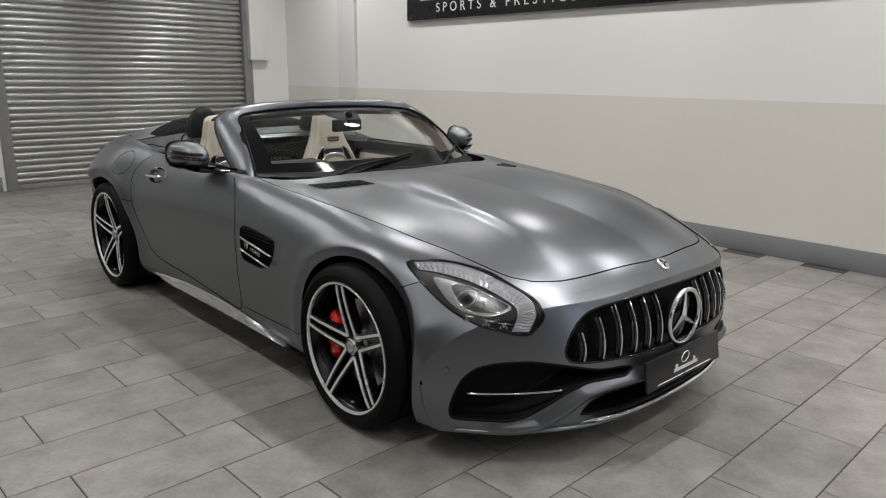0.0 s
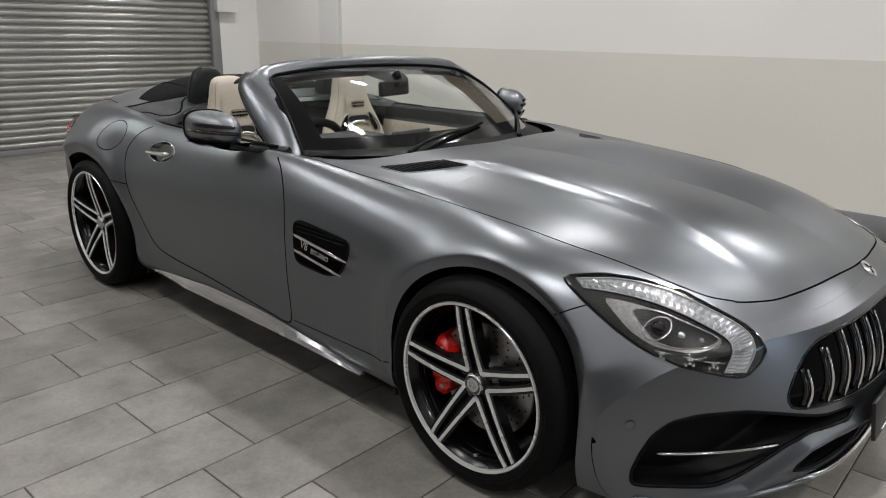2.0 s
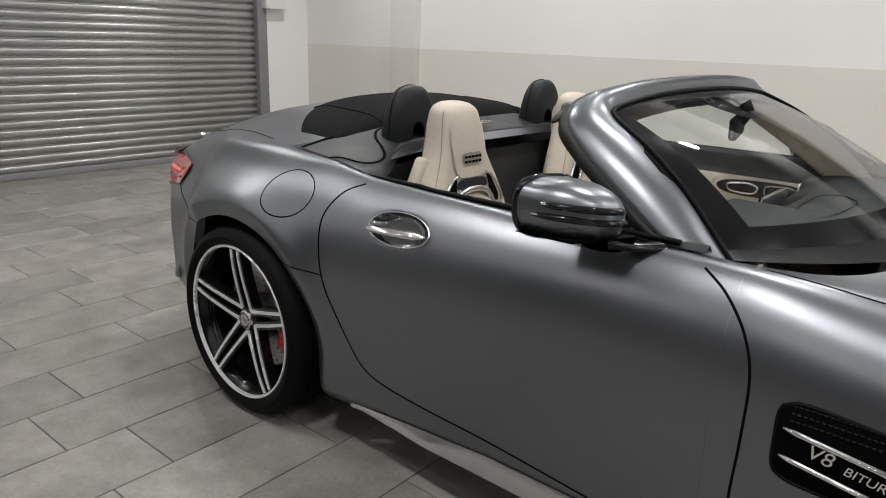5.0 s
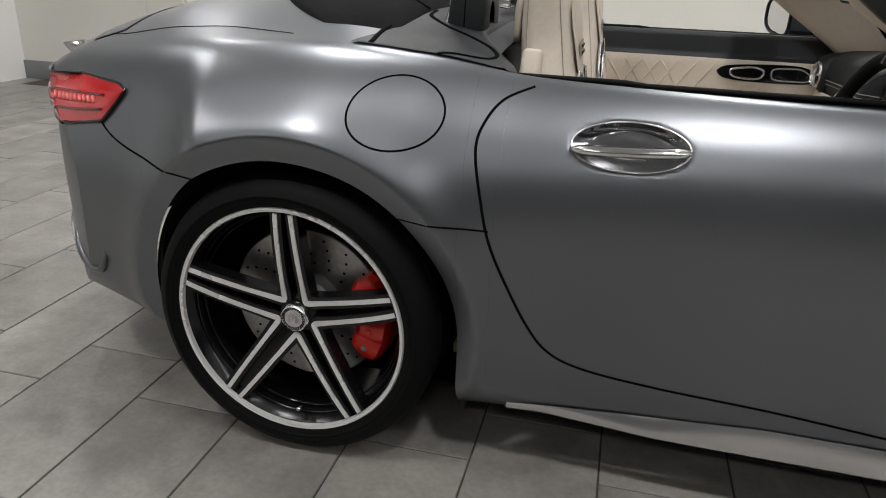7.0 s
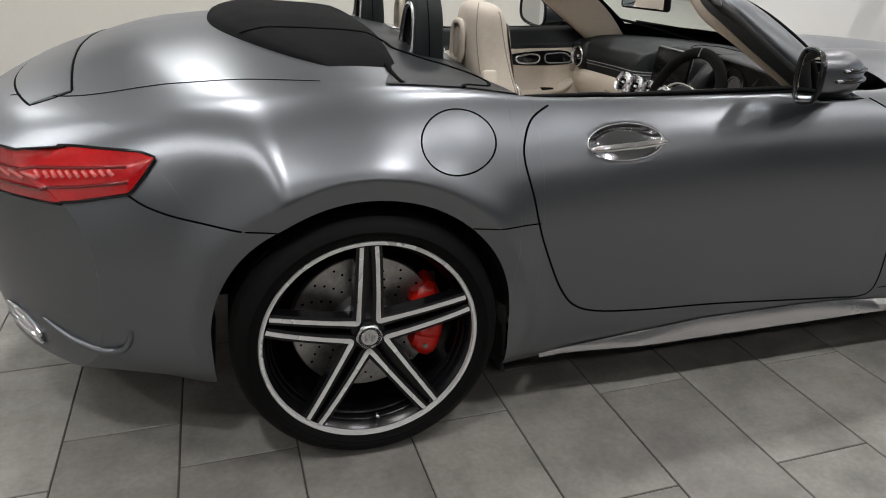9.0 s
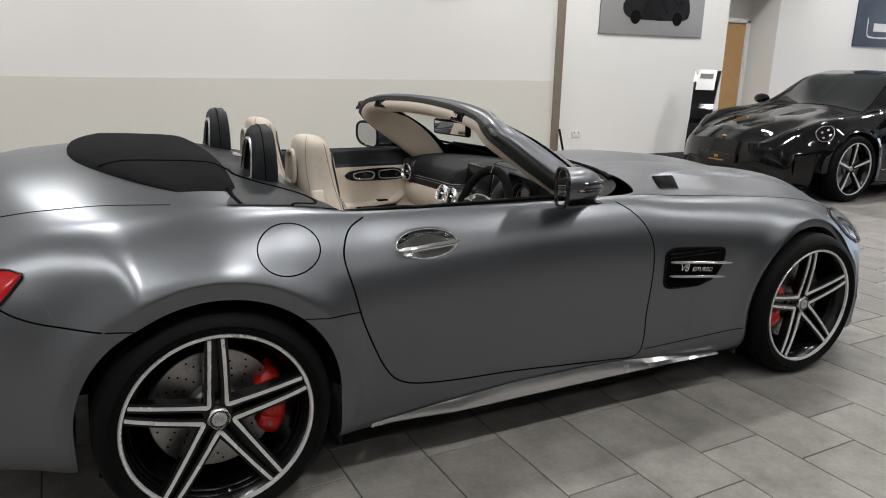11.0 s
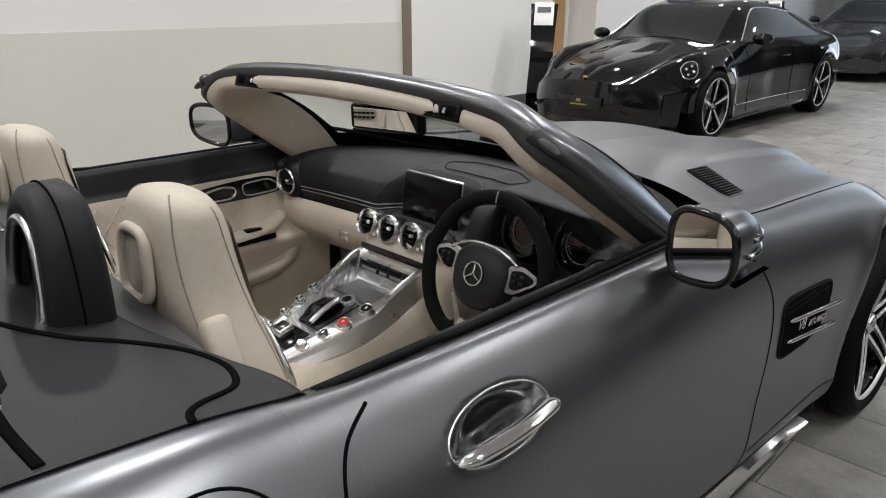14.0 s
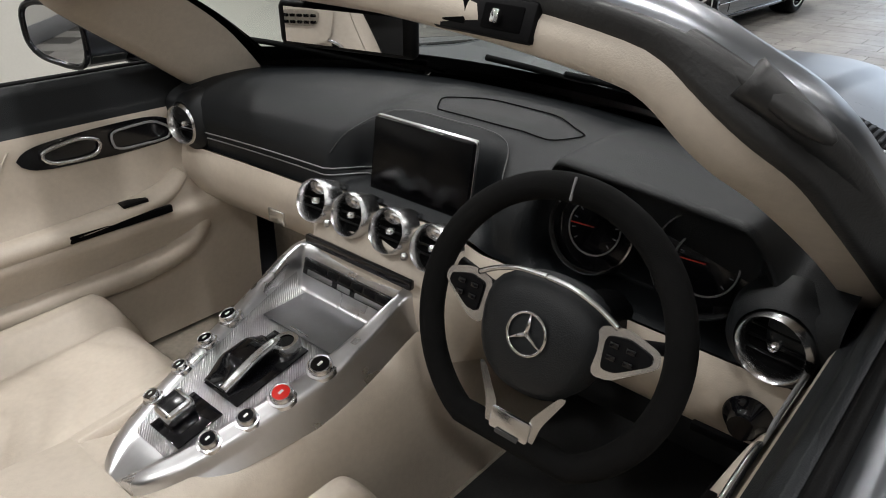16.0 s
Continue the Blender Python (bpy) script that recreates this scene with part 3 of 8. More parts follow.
S_KNOTS = [0.0, 0.07, 0.2, 0.34, 0.47, 0.57, 0.66, 0.82, 1.0]
W = spline_weights(S_KNOTS)
U = [-2.32, -2.2, -2.05, -1.8, -1.55, -1.3, -1.05, -0.8, -0.4, 0.0, 0.3, 0.6, 1.0, 1.3, 1.5, 1.74, 1.96, 2.07, 2.15]
TABLE = {
    "ya": [0.80, 0.84, 0.87, 0.91, 0.94, 0.945, 0.92, 0.885, 0.875, 0.875, 0.875, 0.88, 0.90, 0.925, 0.93, 0.93, 0.92, 0.90, 0.88],
    "za": [0.27, 0.255, 0.235, 0.20, 0.168, 0.165, 0.165, 0.165, 0.165, 0.165, 0.165, 0.165, 0.165, 0.165, 0.165, 0.158, 0.148, 0.140, 0.135],
    "yc": [0.87, 0.91, 0.943, 0.982, 0.998, 0.998, 0.975, 0.945, 0.928, 0.924, 0.924, 0.93, 0.945, 0.962, 0.965, 0.962, 0.95, 0.935, 0.92],
    "zc": [0.46, 0.455, 0.44, 0.42, 0.41, 0.41, 0.41, 0.40, 0.39, 0.38, 0.38, 0.38, 0.39, 0.40, 0.40, 0.39, 0.37, 0.36, 0.35],
    "yd": [0.87, 0.912, 0.948, 0.994, 1.016, 1.015, 0.998, 0.968, 0.945, 0.936, 0.934, 0.938, 0.95, 0.96, 0.955, 0.94, 0.915, 0.895, 0.87],
    "zd": [0.62, 0.625, 0.63, 0.635, 0.635, 0.635, 0.63, 0.62, 0.61, 0.60, 0.60, 0.60, 0.595, 0.59, 0.58, 0.55, 0.51, 0.49, 0.46],
    "ye": [0.79, 0.838, 0.875, 0.934, 0.978, 0.978, 0.945, 0.92, 0.912, 0.908, 0.905, 0.90, 0.905, 0.905, 0.895, 0.87, 0.83, 0.80, 0.77],
    "ze": [0.77, 0.79, 0.80, 0.81, 0.815, 0.815, 0.81, 0.80, 0.795, 0.79, 0.785, 0.775, 0.745, 0.725, 0.705, 0.665, 0.61, 0.58, 0.55],
    "yf": [0.68, 0.73, 0.78, 0.83, 0.855, 0.86, 0.85, 0.835, 0.838, 0.838, 0.835, 0.805, 0.80, 0.80, 0.785, 0.76, 0.71, 0.67, 0.62],
    "zf": [0.82, 0.85, 0.875, 0.905, 0.925, 0.932, 0.922, 0.902, 0.892, 0.886, 0.880, 0.862, 0.83, 0.798, 0.772, 0.728, 0.672, 0.635, 0.60],
    "yg": [0.60, 0.64, 0.68, 0.73, 0.76, 0.77, 0.775, 0.785, 0.79, 0.785, 0.77, 0.70, 0.68, 0.66, 0.64, 0.60, 0.53, 0.48, 0.44],
    "zg": [0.83, 0.875, 0.905, 0.94, 0.955, 0.958, 0.94, 0.903, 0.893, 0.887, 0.882, 0.868, 0.840, 0.810, 0.787, 0.750, 0.698, 0.657, 0.615],
    "yh": [0.36, 0.38, 0.40, 0.42, 0.44, 0.45, 0.46, 0.47, 0.47, 0.47, 0.46, 0.44, 0.42, 0.41, 0.40, 0.37, 0.31, 0.27, 0.24],
    "zh": [0.84, 0.90, 0.95, 1.005, 1.02, 1.01, 0.97, 0.92, 0.90, 0.895, 0.893, 0.892, 0.885, 0.863, 0.843, 0.805, 0.738, 0.685, 0.628],
    "zi": [0.845, 0.91, 0.965, 1.03, 1.045, 1.03, 0.98, 0.93, 0.91, 0.90, 0.895, 0.893, 0.875, 0.852, 0.832, 0.795, 0.737, 0.688, 0.632],
}
NAMES = list(TABLE)
CURVES = pchip(U, np.array([TABLE[k] for k in NAMES]).T)


def bend(u, y):
    """How far a section leans back towards its sides, in plan, near nose and tail."""
    front = 0.45 * smooth01((u - 1.22) / 1.0) * (np.abs(y) / 0.93) ** 3
    rear = 0.42 * smooth01((-1.35 - u) / 1.0) * (np.abs(y) / 0.90) ** 3
    return rear - front


def section(u):
    """The knots of the sections, across and up: one row for each u."""
    c = dict(zip(NAMES, CURVES(u).T))
    zb = c["za"] + 0.05
    yb = c["ya"] + (c["yc"] - c["ya"]) * 0.62
    y = np.stack([c["ya"], yb, c["yc"], c["yd"], c["ye"], c["yf"], c["yg"], c["yh"], 0 * yb], 1)
    z = np.stack([c["za"], zb, c["zc"], c["zd"], c["ze"], c["zf"], c["zg"], c["zh"], c["zi"]], 1)
    return y, z


def recess(x, z):
    """The hollow behind the door handle."""
    e = ((x + 0.615) / 0.118) ** 2 + ((z - 0.803) / 0.047) ** 2
    return 0.024 * smooth01((1.0 - e) * 1.3)


def flare(x, z):
    """The flat lip round each wheel opening: out to a crease, then fading into the flank."""
    out = 0.0
    for ax, zc, r, amount, band in ((AXF, 0.339, 0.362, 0.013, 0.030), (AXR, 0.350, 0.386, 0.016, 0.044)):
        d = np.hypot(x - ax, z - zc) - r
        lip = np.where(d < band, 1.0 - 1.5 * (band - np.maximum(d, -0.03)) / band, np.exp(-(((d - band) / 0.055) ** 2)))
        out = out + amount * lip * smooth01((z - 0.16) / 0.12)
    return out


def bonnet_rise(x, y):
    """The raised middle of the bonnet, with a soft step along each side."""
    return 0.013 * smooth01((0.470 - y) / 0.050) * smooth01((x - 0.70) / 0.30) * smooth01((2.06 - x) / 0.5)


def skins(u, s, side=-1):
    """Points of the outer skin, by section and place up the section, on one side."""
    w = W(s)
    ys, zs = section(u)
    y, z = np.maximum((w * ys).sum(1), 0.0), (w * zs).sum(1)
    x = u + bend(u, y)
    z = z + bonnet_rise(x, y) * (np.asarray(s) > 0.6)
    y = y + (flare(x, z) * smooth01((2.15 - np.asarray(u)) / 0.09) - recess(x, z)) * (np.asarray(s) < 0.6)
    return np.stack([x, side * y, z], 1)


SS = np.linspace(0, 1, 161)
WW = W(SS)
UGRID = np.linspace(-2.32, 2.15, 448)
SEC_Y, SEC_Z = (q @ WW.T for q in section(UGRID))


def outline(u):
    """The whole section at u, finely sampled."""
    f = min(max((u + 2.32) * 100, 0.0), 446.999)
    i = int(f)
    f -= i
    return SEC_Y[i] * (1 - f) + SEC_Y[i + 1] * f, SEC_Z[i] * (1 - f) + SEC_Z[i + 1] * f


def skin(u, s, side=-1):
    yy, zz = outline(u)
    y, z = max(float(np.interp(s, SS, yy)), 0.0), float(np.interp(s, SS, zz))
    x = u + float(bend(u, y))
    if s < 0.6:
        y += float(flare(x, z) * smooth01((2.15 - u) / 0.09) - recess(x, z))
    else:
        z += float(bonnet_rise(x, y))
    return np.array([x, side * y, z])


def s_at_z(u, z):
    """The place up the section, from below, at which the skin has this height."""
    zz = outline(u)[1]
    return float(np.interp(z, np.maximum.accumulate(zz[:112]), SS[:112]))


def s_at_y(u, y):
    yy = outline(u)[0]
    return float(np.interp(-y, -np.minimum.accumulate(yy[90:]), SS[90:]))


def u_at_x(x, y=0.95):
    lo, hi = -2.32, 2.15
    for _ in range(30):
        m = (lo + hi) / 2
        if m + bend(m, y) < x:
            lo = m
        else:
            hi = m
    return (lo + hi) / 2


def normals(u, s, side=-1):
    d = 0.004
    a = skins(np.minimum(u + d, 2.15), s, side) - skins(np.maximum(u - d, -2.32), s, side)
    b = skins(u, np.minimum(s + d, 1.0), side) - skins(u, np.maximum(s - d, 0.0), side)
    n = np.cross(a, b) if side < 0 else np.cross(b, a)
    return n / (np.linalg.norm(n, axis=1)[:, None] + 1e-12)


def normal(u, s, side=-1):
    d = 0.006
    a = skin(min(u + d, 2.15), s, side) - skin(max(u - d, -2.32), s, side)
    b = skin(u, min(s + d, 1.0), side) - skin(u, max(s - d, 0.0), side)
    n = np.cross(a, b) if side < 0 else np.cross(b, a)
    return n / (np.linalg.norm(n) + 1e-12)


def side_point(x, z, lift=0.0, side=-1):
    """The skin at a height and place along the flank, lifted outwards."""
    u = x
    for _ in range(7):
        s = s_at_z(u, z)
        p = skin(u, s, side)
        u = min(max(u + x - p[0], -2.32), 2.15)
    return p + normal(u, s, side) * lift


def top_point(x, y, lift=0.0):
    """The skin from above."""
    u = x
    for _ in range(6):
        u = min(u + x - (u + bend(u, y)), 2.15)
    s = s_at_y(u, abs(y))
    side = -1 if y < 0 else 1
    return skin(u, s, side) + normal(u, s, side) * lift


RF, RR = 0.362, 0.386
UF0, UF1 = u_at_x(AXF - RF), u_at_x(AXF + RF)
UR0, UR1 = u_at_x(AXR - RR), u_at_x(AXR + RR)
CABIN_FRONT, CABIN_REAR = 0.60, UR1


def s_low(u):
    """Where the skin begins above a wheel opening."""
    if abs(u + bend(u, 0.9) - AXF) > 0.6 and abs(u + bend(u, 0.9) - AXR) > 0.6:
        return 0.0
    q = skins(np.full(161, u), SS)
    best = 0.0
    for ax, zc, r, k in ((AXF, 0.339, RF, 0.985), (AXR, 0.350, RR, 0.975)):
        dx, dz = q[:, 0] - ax, (q[:, 2] - zc) / k
        gap = np.where(dz > 0, np.hypot(dx, dz), np.abs(dx)) - r
        gap[SS > 0.6] = 1.0
        hit = np.nonzero(gap < 0)[0]
        if len(hit):
            n = hit[-1]
            best = max(best, SS[n] + (SS[n + 1] - SS[n]) * float(np.clip(-gap[n] / (gap[n + 1] - gap[n]), 0, 1)))
    return best


def s_first(u):
    """Where the skin below a wheel opening ends, near the opening's edge."""
    q = skins(np.full(161, u), SS)
    for ax, zc, r, k in ((AXF, 0.339, RF, 0.985), (AXR, 0.350, RR, 0.975)):
        dx, dz = q[:, 0] - ax, (q[:, 2] - zc) / k
        gap = np.where(dz > 0, np.hypot(dx, dz), np.abs(dx)) - r
        gap[SS > 0.6] = 1.0
        hit = np.nonzero(gap < 0)[0]
        if len(hit) and hit[0] > 0:
            n = hit[0]
            return SS[n - 1] + (SS[n] - SS[n - 1]) * float(np.clip(gap[n - 1] / (gap[n - 1] - gap[n]), 0, 1))
    return 0.0


def s_high(u):
    if u <= CABIN_REAR or u >= CABIN_FRONT:
        return 1.0
    if u > 0.12:
        t = (CABIN_FRONT - u) / (CABIN_FRONT - 0.12)
        return s_at_y(u, 0.79 * (1 - (1 - min(t, 1.0)) ** 3.2) ** (1 / 2.6))
    return s_at_y(u, 0.79)


def stations(a, b, step, ease_a=False, ease_b=False):
    n = max(6, int((b - a) / step))
    t = np.linspace(0, 1, n)
    if ease_a and ease_b:
        t = (1 - np.cos(math.pi * t)) / 2
    elif ease_b:
        t = np.sin(t * math.pi / 2)
    elif ease_a:
        t = 1 - np.cos(t * math.pi / 2)
    return a + (b - a) * t


E = 1e-4


def opening_edge(a, b):
    """The section between a (clear of the wheel opening) and b (in it) where the opening begins."""
    for _ in range(24):
        m = (a + b) / 2
        if s_low(m) > 0:
            b = m
        else:
            a = m
    return a


OPEN_R = (opening_edge(-2.25, AXR), opening_edge(-0.80, AXR))
OPEN_F = (opening_edge(0.80, AXF), opening_edge(2.149, AXF))
CUTS = sorted([-2.32, *OPEN_R, -0.86, 0.30, CABIN_FRONT, *OPEN_F, 2.15] + ([CABIN_REAR] if abs(CABIN_REAR - OPEN_R[1]) > 0.006 else []))
SEGMENTS = []
for u0, u1 in zip(CUTS, CUTS[1:]):
    um = (u0 + u1) / 2
    kind = "rear_quarter" if um < -0.86 else "door_skin" if um < 0.30 else "front_wing"
    arch_part = OPEN_R[0] < um < OPEN_R[1] or OPEN_F[0] < um < OPEN_F[1]
    SEGMENTS.append((kind, stations(u0 + E, u1 - E, 0.012, arch_part, arch_part or u1 == CABIN_FRONT)))
for side in (-1, 1):
    for name, us in SEGMENTS:
        rows = 84 if side < 0 else 60
        lo, hi = np.array([s_low(u) for u in us]), np.array([s_high(u) for u in us])
        ss = (lo[:, None] + (hi - lo)[:, None] * np.linspace(0, 1, rows)).ravel()
        uu = np.repeat(us, rows)
        vs, ns = skins(uu, ss, side), normals(uu, ss, side)
        raw({"rear_quarter": "rear_quarter_panel", "door_skin": "door_panel", "front_wing": "front_wing"}[name], vs, grid_faces(len(us), rows, flip=side < 0), PAINT, car, normals=ns)

    for a, b in (OPEN_R, OPEN_F):
        for half in (np.linspace(a + E, (a + b) / 2, 120), np.linspace((a + b) / 2, b - E, 120)):
            top = np.array([s_first(u) for u in half])
            keep = top > 0.004
            if keep.sum() > 2:
                us, top = half[keep], top[keep]
                ss = (top[:, None] * np.linspace(0, 1, 16)).ravel()
                uu = np.repeat(us, 16)
                raw("arch_corner", skins(uu, ss, side), grid_faces(len(us), 16, flip=side < 0), PAINT, car, normals=normals(uu, ss, side))


# shut lines lie on the skin: their shade is the strip's dark colour
def ribbon(points, width, material, name="panel_gap", parent=car, label=""):
    """A narrow strip over given skin points with their normals."""
    p = np.array([q[0] for q in points])
    n = np.array([q[1] for q in points])
    t = np.gradient(p, axis=0)
    w = np.cross(n, t)
    w /= np.linalg.norm(w, axis=1)[:, None] + 1e-12
    vs = []
    for a, b, c in zip(p, w, n):
        vs += [a - b * width / 2 + c * 0.0003, a - b * width * 0.25 + c * 0.0012, a + b * width * 0.25 + c * 0.0012, a + b * width / 2 + c * 0.0003]
    return raw(name, vs, grid_faces(len(p), 4), material, parent, label)


def side_line(pts, n=60, width=0.006, smooth=True, side=-1):
    q = spline(pts, n) if smooth else np.array(pts)
    out = []
    for x, z in q:
        a, b = side_point(x, z, 0, side), side_point(x, z, 0.01, side)
        out.append((a, (b - a) / 0.01))
    return ribbon(out, width, GAP)


def top_line(pts, n=60, width=0.006):
    out = []
    for x, y in spline(pts, n):
        a, b = top_point(x, y), top_point(x, y, 0.01)
        out.append((a, (b - a) / 0.01))
    return ribbon(out, width, GAP)


for side in (-1, 1):
    side_line([(-0.815, 0.895), (-0.87, 0.87), (-0.90, 0.83), (-0.91, 0.78), (-0.89, 0.69), (-0.867, 0.60), (-0.83, 0.51), (-0.78, 0.41), (-0.73, 0.35), (-0.65, 0.318), (-0.49, 0.298), (-0.26, 0.285), (0.0, 0.262), (0.2, 0.245), (0.31, 0.236), (0.355, 0.255), (0.366, 0.32), (0.362, 0.43), (0.368, 0.57), (0.365, 0.70), (0.335, 0.78), (0.28, 0.84), (0.22, 0.875)], 150, side=side)
    side_line([(-1.055, 0.63), (-0.96, 0.628), (-0.868, 0.622)], 16, 0.004, side=side)
    side_line([(-1.53, 0.666), (-1.63, 0.673), (-1.732, 0.690), (-1.80, 0.713), (-1.840, 0.738)], 24, 0.005, side=side)
    side_line([(1.555, 0.615), (1.60, 0.64), (1.66, 0.665)], 16, 0.004, side=side)
    side_line([(0.38, 0.262), (0.6, 0.268), (0.8, 0.275), (0.945, 0.283)], 20, 0.004, side=side)
    top_line([(0.33, side * 0.800), (0.65, side * 0.795), (1.0, side * 0.785), (1.2, side * 0.775), (1.35, side * 0.760), (1.49, side * 0.738), (1.62, side * 0.700), (1.76, side * 0.660), (1.86, side * 0.625), (1.92, side * 0.58)], 70, 0.005)
    top_line([(-1.385, side * 0.758), (-1.55, side * 0.722), (-1.713, side * 0.686), (-1.963, side * 0.61), (-2.137, side * 0.473)], 40, 0.005)
top_line([(1.92, -0.585), (1.955, -0.54), (2.0, -0.46), (2.05, -0.30), (2.072, -0.12), (2.075, 0.0), (2.072, 0.12), (2.05, 0.30), (2.0, 0.46), (1.955, 0.54), (1.92, 0.585)], 80, 0.006)
cx, cz, rr = -1.08, 0.835, 0.098
side_line([(cx + rr * math.cos(a), cz + 0.068 * math.sin(a)) for a in np.linspace(0, 2 * math.pi, 49)], 49, 0.0045, smooth=False)

# nose and tail faces
NOSE_U = 2.15
NOSE_Y, NOSE_Z = (q[0] for q in section(NOSE_U))


def end_column(y, ys, zs):
    """Bottom and top of the end face at a place across it."""
    yy, zz = WW @ ys, WW @ zs
    k = int(np.argmax(yy))
    top = float(np.interp(-y, -np.minimum.accumulate(yy[k:]), zz[k:]))
    low = float(np.interp(y, np.maximum.accumulate(yy[: k + 1]), zz[: k + 1])) if y > yy[0] else float(zz[0])
    return low, top, float(yy[k])


def nose_x(y, z):
    """The front face at a place across it: fullest below the grille, with a chin that juts out."""
    low, top, _ = end_column(abs(y), NOSE_Y, NOSE_Z)
    r = np.clip((top - z) / max(top - low, 1e-3), 0, 1)
    return NOSE_U + bend(NOSE_U, y) + (0.052 * math.sin(math.pi * r) ** 0.85 + 0.012 * r) * (1 - 0.75 * (abs(y) / 0.92) ** 2)


SIDE_MOUTH = [(0.858, 0.190), (0.862, 0.235), (0.852, 0.290), (0.835, 0.345), (0.805, 0.386), (0.756, 0.408), (0.670, 0.416), (0.585, 0.400), (0.452, 0.366), (0.339, 0.362), (0.30, 0.350), (0.339, 0.330), (0.42, 0.331), (0.495, 0.326), (0.553, 0.298), (0.606, 0.256), (0.668, 0.207), (0.715, 0.188), (0.791, 0.190)]
LOW_MOUTH = [(-0.50, 0.186), (0.50, 0.186), (0.482, 0.225), (0.452, 0.258), (0.40, 0.276), (0.30, 0.283), (-0.30, 0.283), (-0.40, 0.276), (-0.452, 0.258), (-0.482, 0.225)]
GRILLE = [(-0.572, 0.44), (-0.555, 0.408), (-0.50, 0.398), (-0.25, 0.392), (0.25, 0.392), (0.50, 0.398), (0.555, 0.408), (0.572, 0.44), (0.556, 0.490), (0.522, 0.545), (0.478, 0.578), (0.41, 0.592), (0.20, 0.604), (-0.20, 0.604), (-0.41, 0.592), (-0.478, 0.578), (-0.522, 0.545), (-0.556, 0.490)]
BLADE = [(0.88, 0.155), (0.72, 0.152), (0.64, 0.170), (0.575, 0.222), (0.505, 0.285), (0.42, 0.306), (0.0, 0.308)]


def inside(y, z, poly):
    """How far points lie within a closed outline; negative outside."""
    best, odd = np.full(y.shape, 9.0), np.zeros(y.shape, bool)
    for (a0, b0), (a1, b1) in zip(poly, np.roll(poly, -1, 0)):
        ex, ez = a1 - a0, b1 - b0
        t = np.clip(((y - a0) * ex + (z - b0) * ez) / (ex * ex + ez * ez + 1e-12), 0, 1)
        best = np.minimum(best, np.hypot(y - a0 - t * ex, z - b0 - t * ez))
        if b0 != b1:
            odd ^= ((b0 > z) != (b1 > z)) & (y < a0 + (z - b0) * ex / ez)
    return np.where(odd, best, -best)


def off_blade(y, z):
    """The forward roll of the painted blade that sweeps from the corners up behind the plate."""
    best = np.full(y.shape, 9.0)
    for (a0, b0), (a1, b1) in zip(BLADE, BLADE[1:]):
        ex, ez = a1 - a0, b1 - b0
        t = np.clip(((y - a0) * ex + (z - b0) * ez) / (ex * ex + ez * ez), 0, 1)
        best = np.minimum(best, np.hypot(y - a0 - t * ex, z - b0 - t * ez))
    return best


MOUTHS = [(rounded(SIDE_MOUTH, 120, 0.16), 0.10), (rounded(LOW_MOUTH, 110, 0.16), 0.09), (rounded(GRILLE, 120, 0.16), 0.05)]


def nose_at(y, z, lift=0.0):
    return np.array([nose_x(y, z) + lift, y, z])


YMAX = float((WW @ NOSE_Y).max()) - 1e-4
cols = YMAX * np.sin(np.linspace(-1, 1, 561) * math.pi / 2)
NR = 190
ends = np.array([end_column(abs(y), NOSE_Y, NOSE_Z)[:2] for y in cols])
rr = np.linspace(0, 1, NR)
gy = np.repeat(cols[:, None], NR, 1)
gz = ends[:, :1] + (ends[:, 1:] - ends[:, :1]) * rr
fall = 1 - 0.75 * (np.abs(gy) / 0.92) ** 2
gx = NOSE_U + bend(NOSE_U, gy) + (0.052 * np.sin(math.pi * (1 - rr)) ** 0.85 + 0.012 * (1 - rr)) * fall
gx = gx + (0.030 * np.exp(-((off_blade(np.abs(gy), gz) / 0.026) ** 2))) * smooth01((0.88 - np.abs(gy)) / 0.2)
deep, reach = np.zeros(gx.shape), np.full(gx.shape, -9.0)
for poly, depth in MOUTHS:
    q = inside(np.abs(gy), gz, poly)
    deep = np.maximum(deep, depth * smooth01((q + 0.002) / 0.022))
    reach = np.maximum(reach, q)
vs = np.stack([gx - deep, gy, gz], 2).reshape(-1, 3)
dark = (reach > -0.001).ravel().astype(int)
paint_f, dark_f = [], []
for f in grid_faces(len(cols), NR, flip=True):
    (dark_f if dark[f[0]] + dark[f[1]] + dark[f[2]] + dark[f[3]] >= 2 else paint_f).append(f)
raw("front_bumper", vs, paint_f, PAINT, car, "satin grey front bumper", sharp=60)
raw("air_intake_lining", vs, dark_f, BLACK_PLASTIC, car, "black lining of the front openings")
for poly, sides in ((MOUTHS[0][0], (-1, 1)), (MOUTHS[1][0], (1,))):
    for sg in sides:
        edge = [(nose_x(a, b) + 0.030 * math.exp(-((float(off_blade(np.array([abs(a)]), np.array([b]))[0]) / 0.026) ** 2)) * float(smooth01((0.88 - abs(a)) / 0.2)) - 0.004, sg * a, b) for a, b in poly]
        raw("intake_lip", *tube(edge, 0.0060, 8, True, up=(1, 0, 0)), BLACK_PLASTIC, car, "black edge of a front opening")
TAIL_Y, TAIL_Z = (q[0] for q in section(-2.32))
tmax = float((WW @ TAIL_Y).max()) - 1e-4
cols = tmax * np.sin(np.linspace(-1, 1, 61) * math.pi / 2)
vs = []
for y in cols:
    low, top, _ = end_column(abs(y), TAIL_Y, TAIL_Z)
    for r in np.linspace(0, 1, 20):
        vs.append((-2.32 + bend(-2.32, y) - 0.035 * math.sin(r * math.pi) * (1 - (y / 0.9) ** 2), y, low + (top - low) * r))
raw("rear_bumper", vs, grid_faces(61, 20), PAINT, car, "satin grey rear bumper")
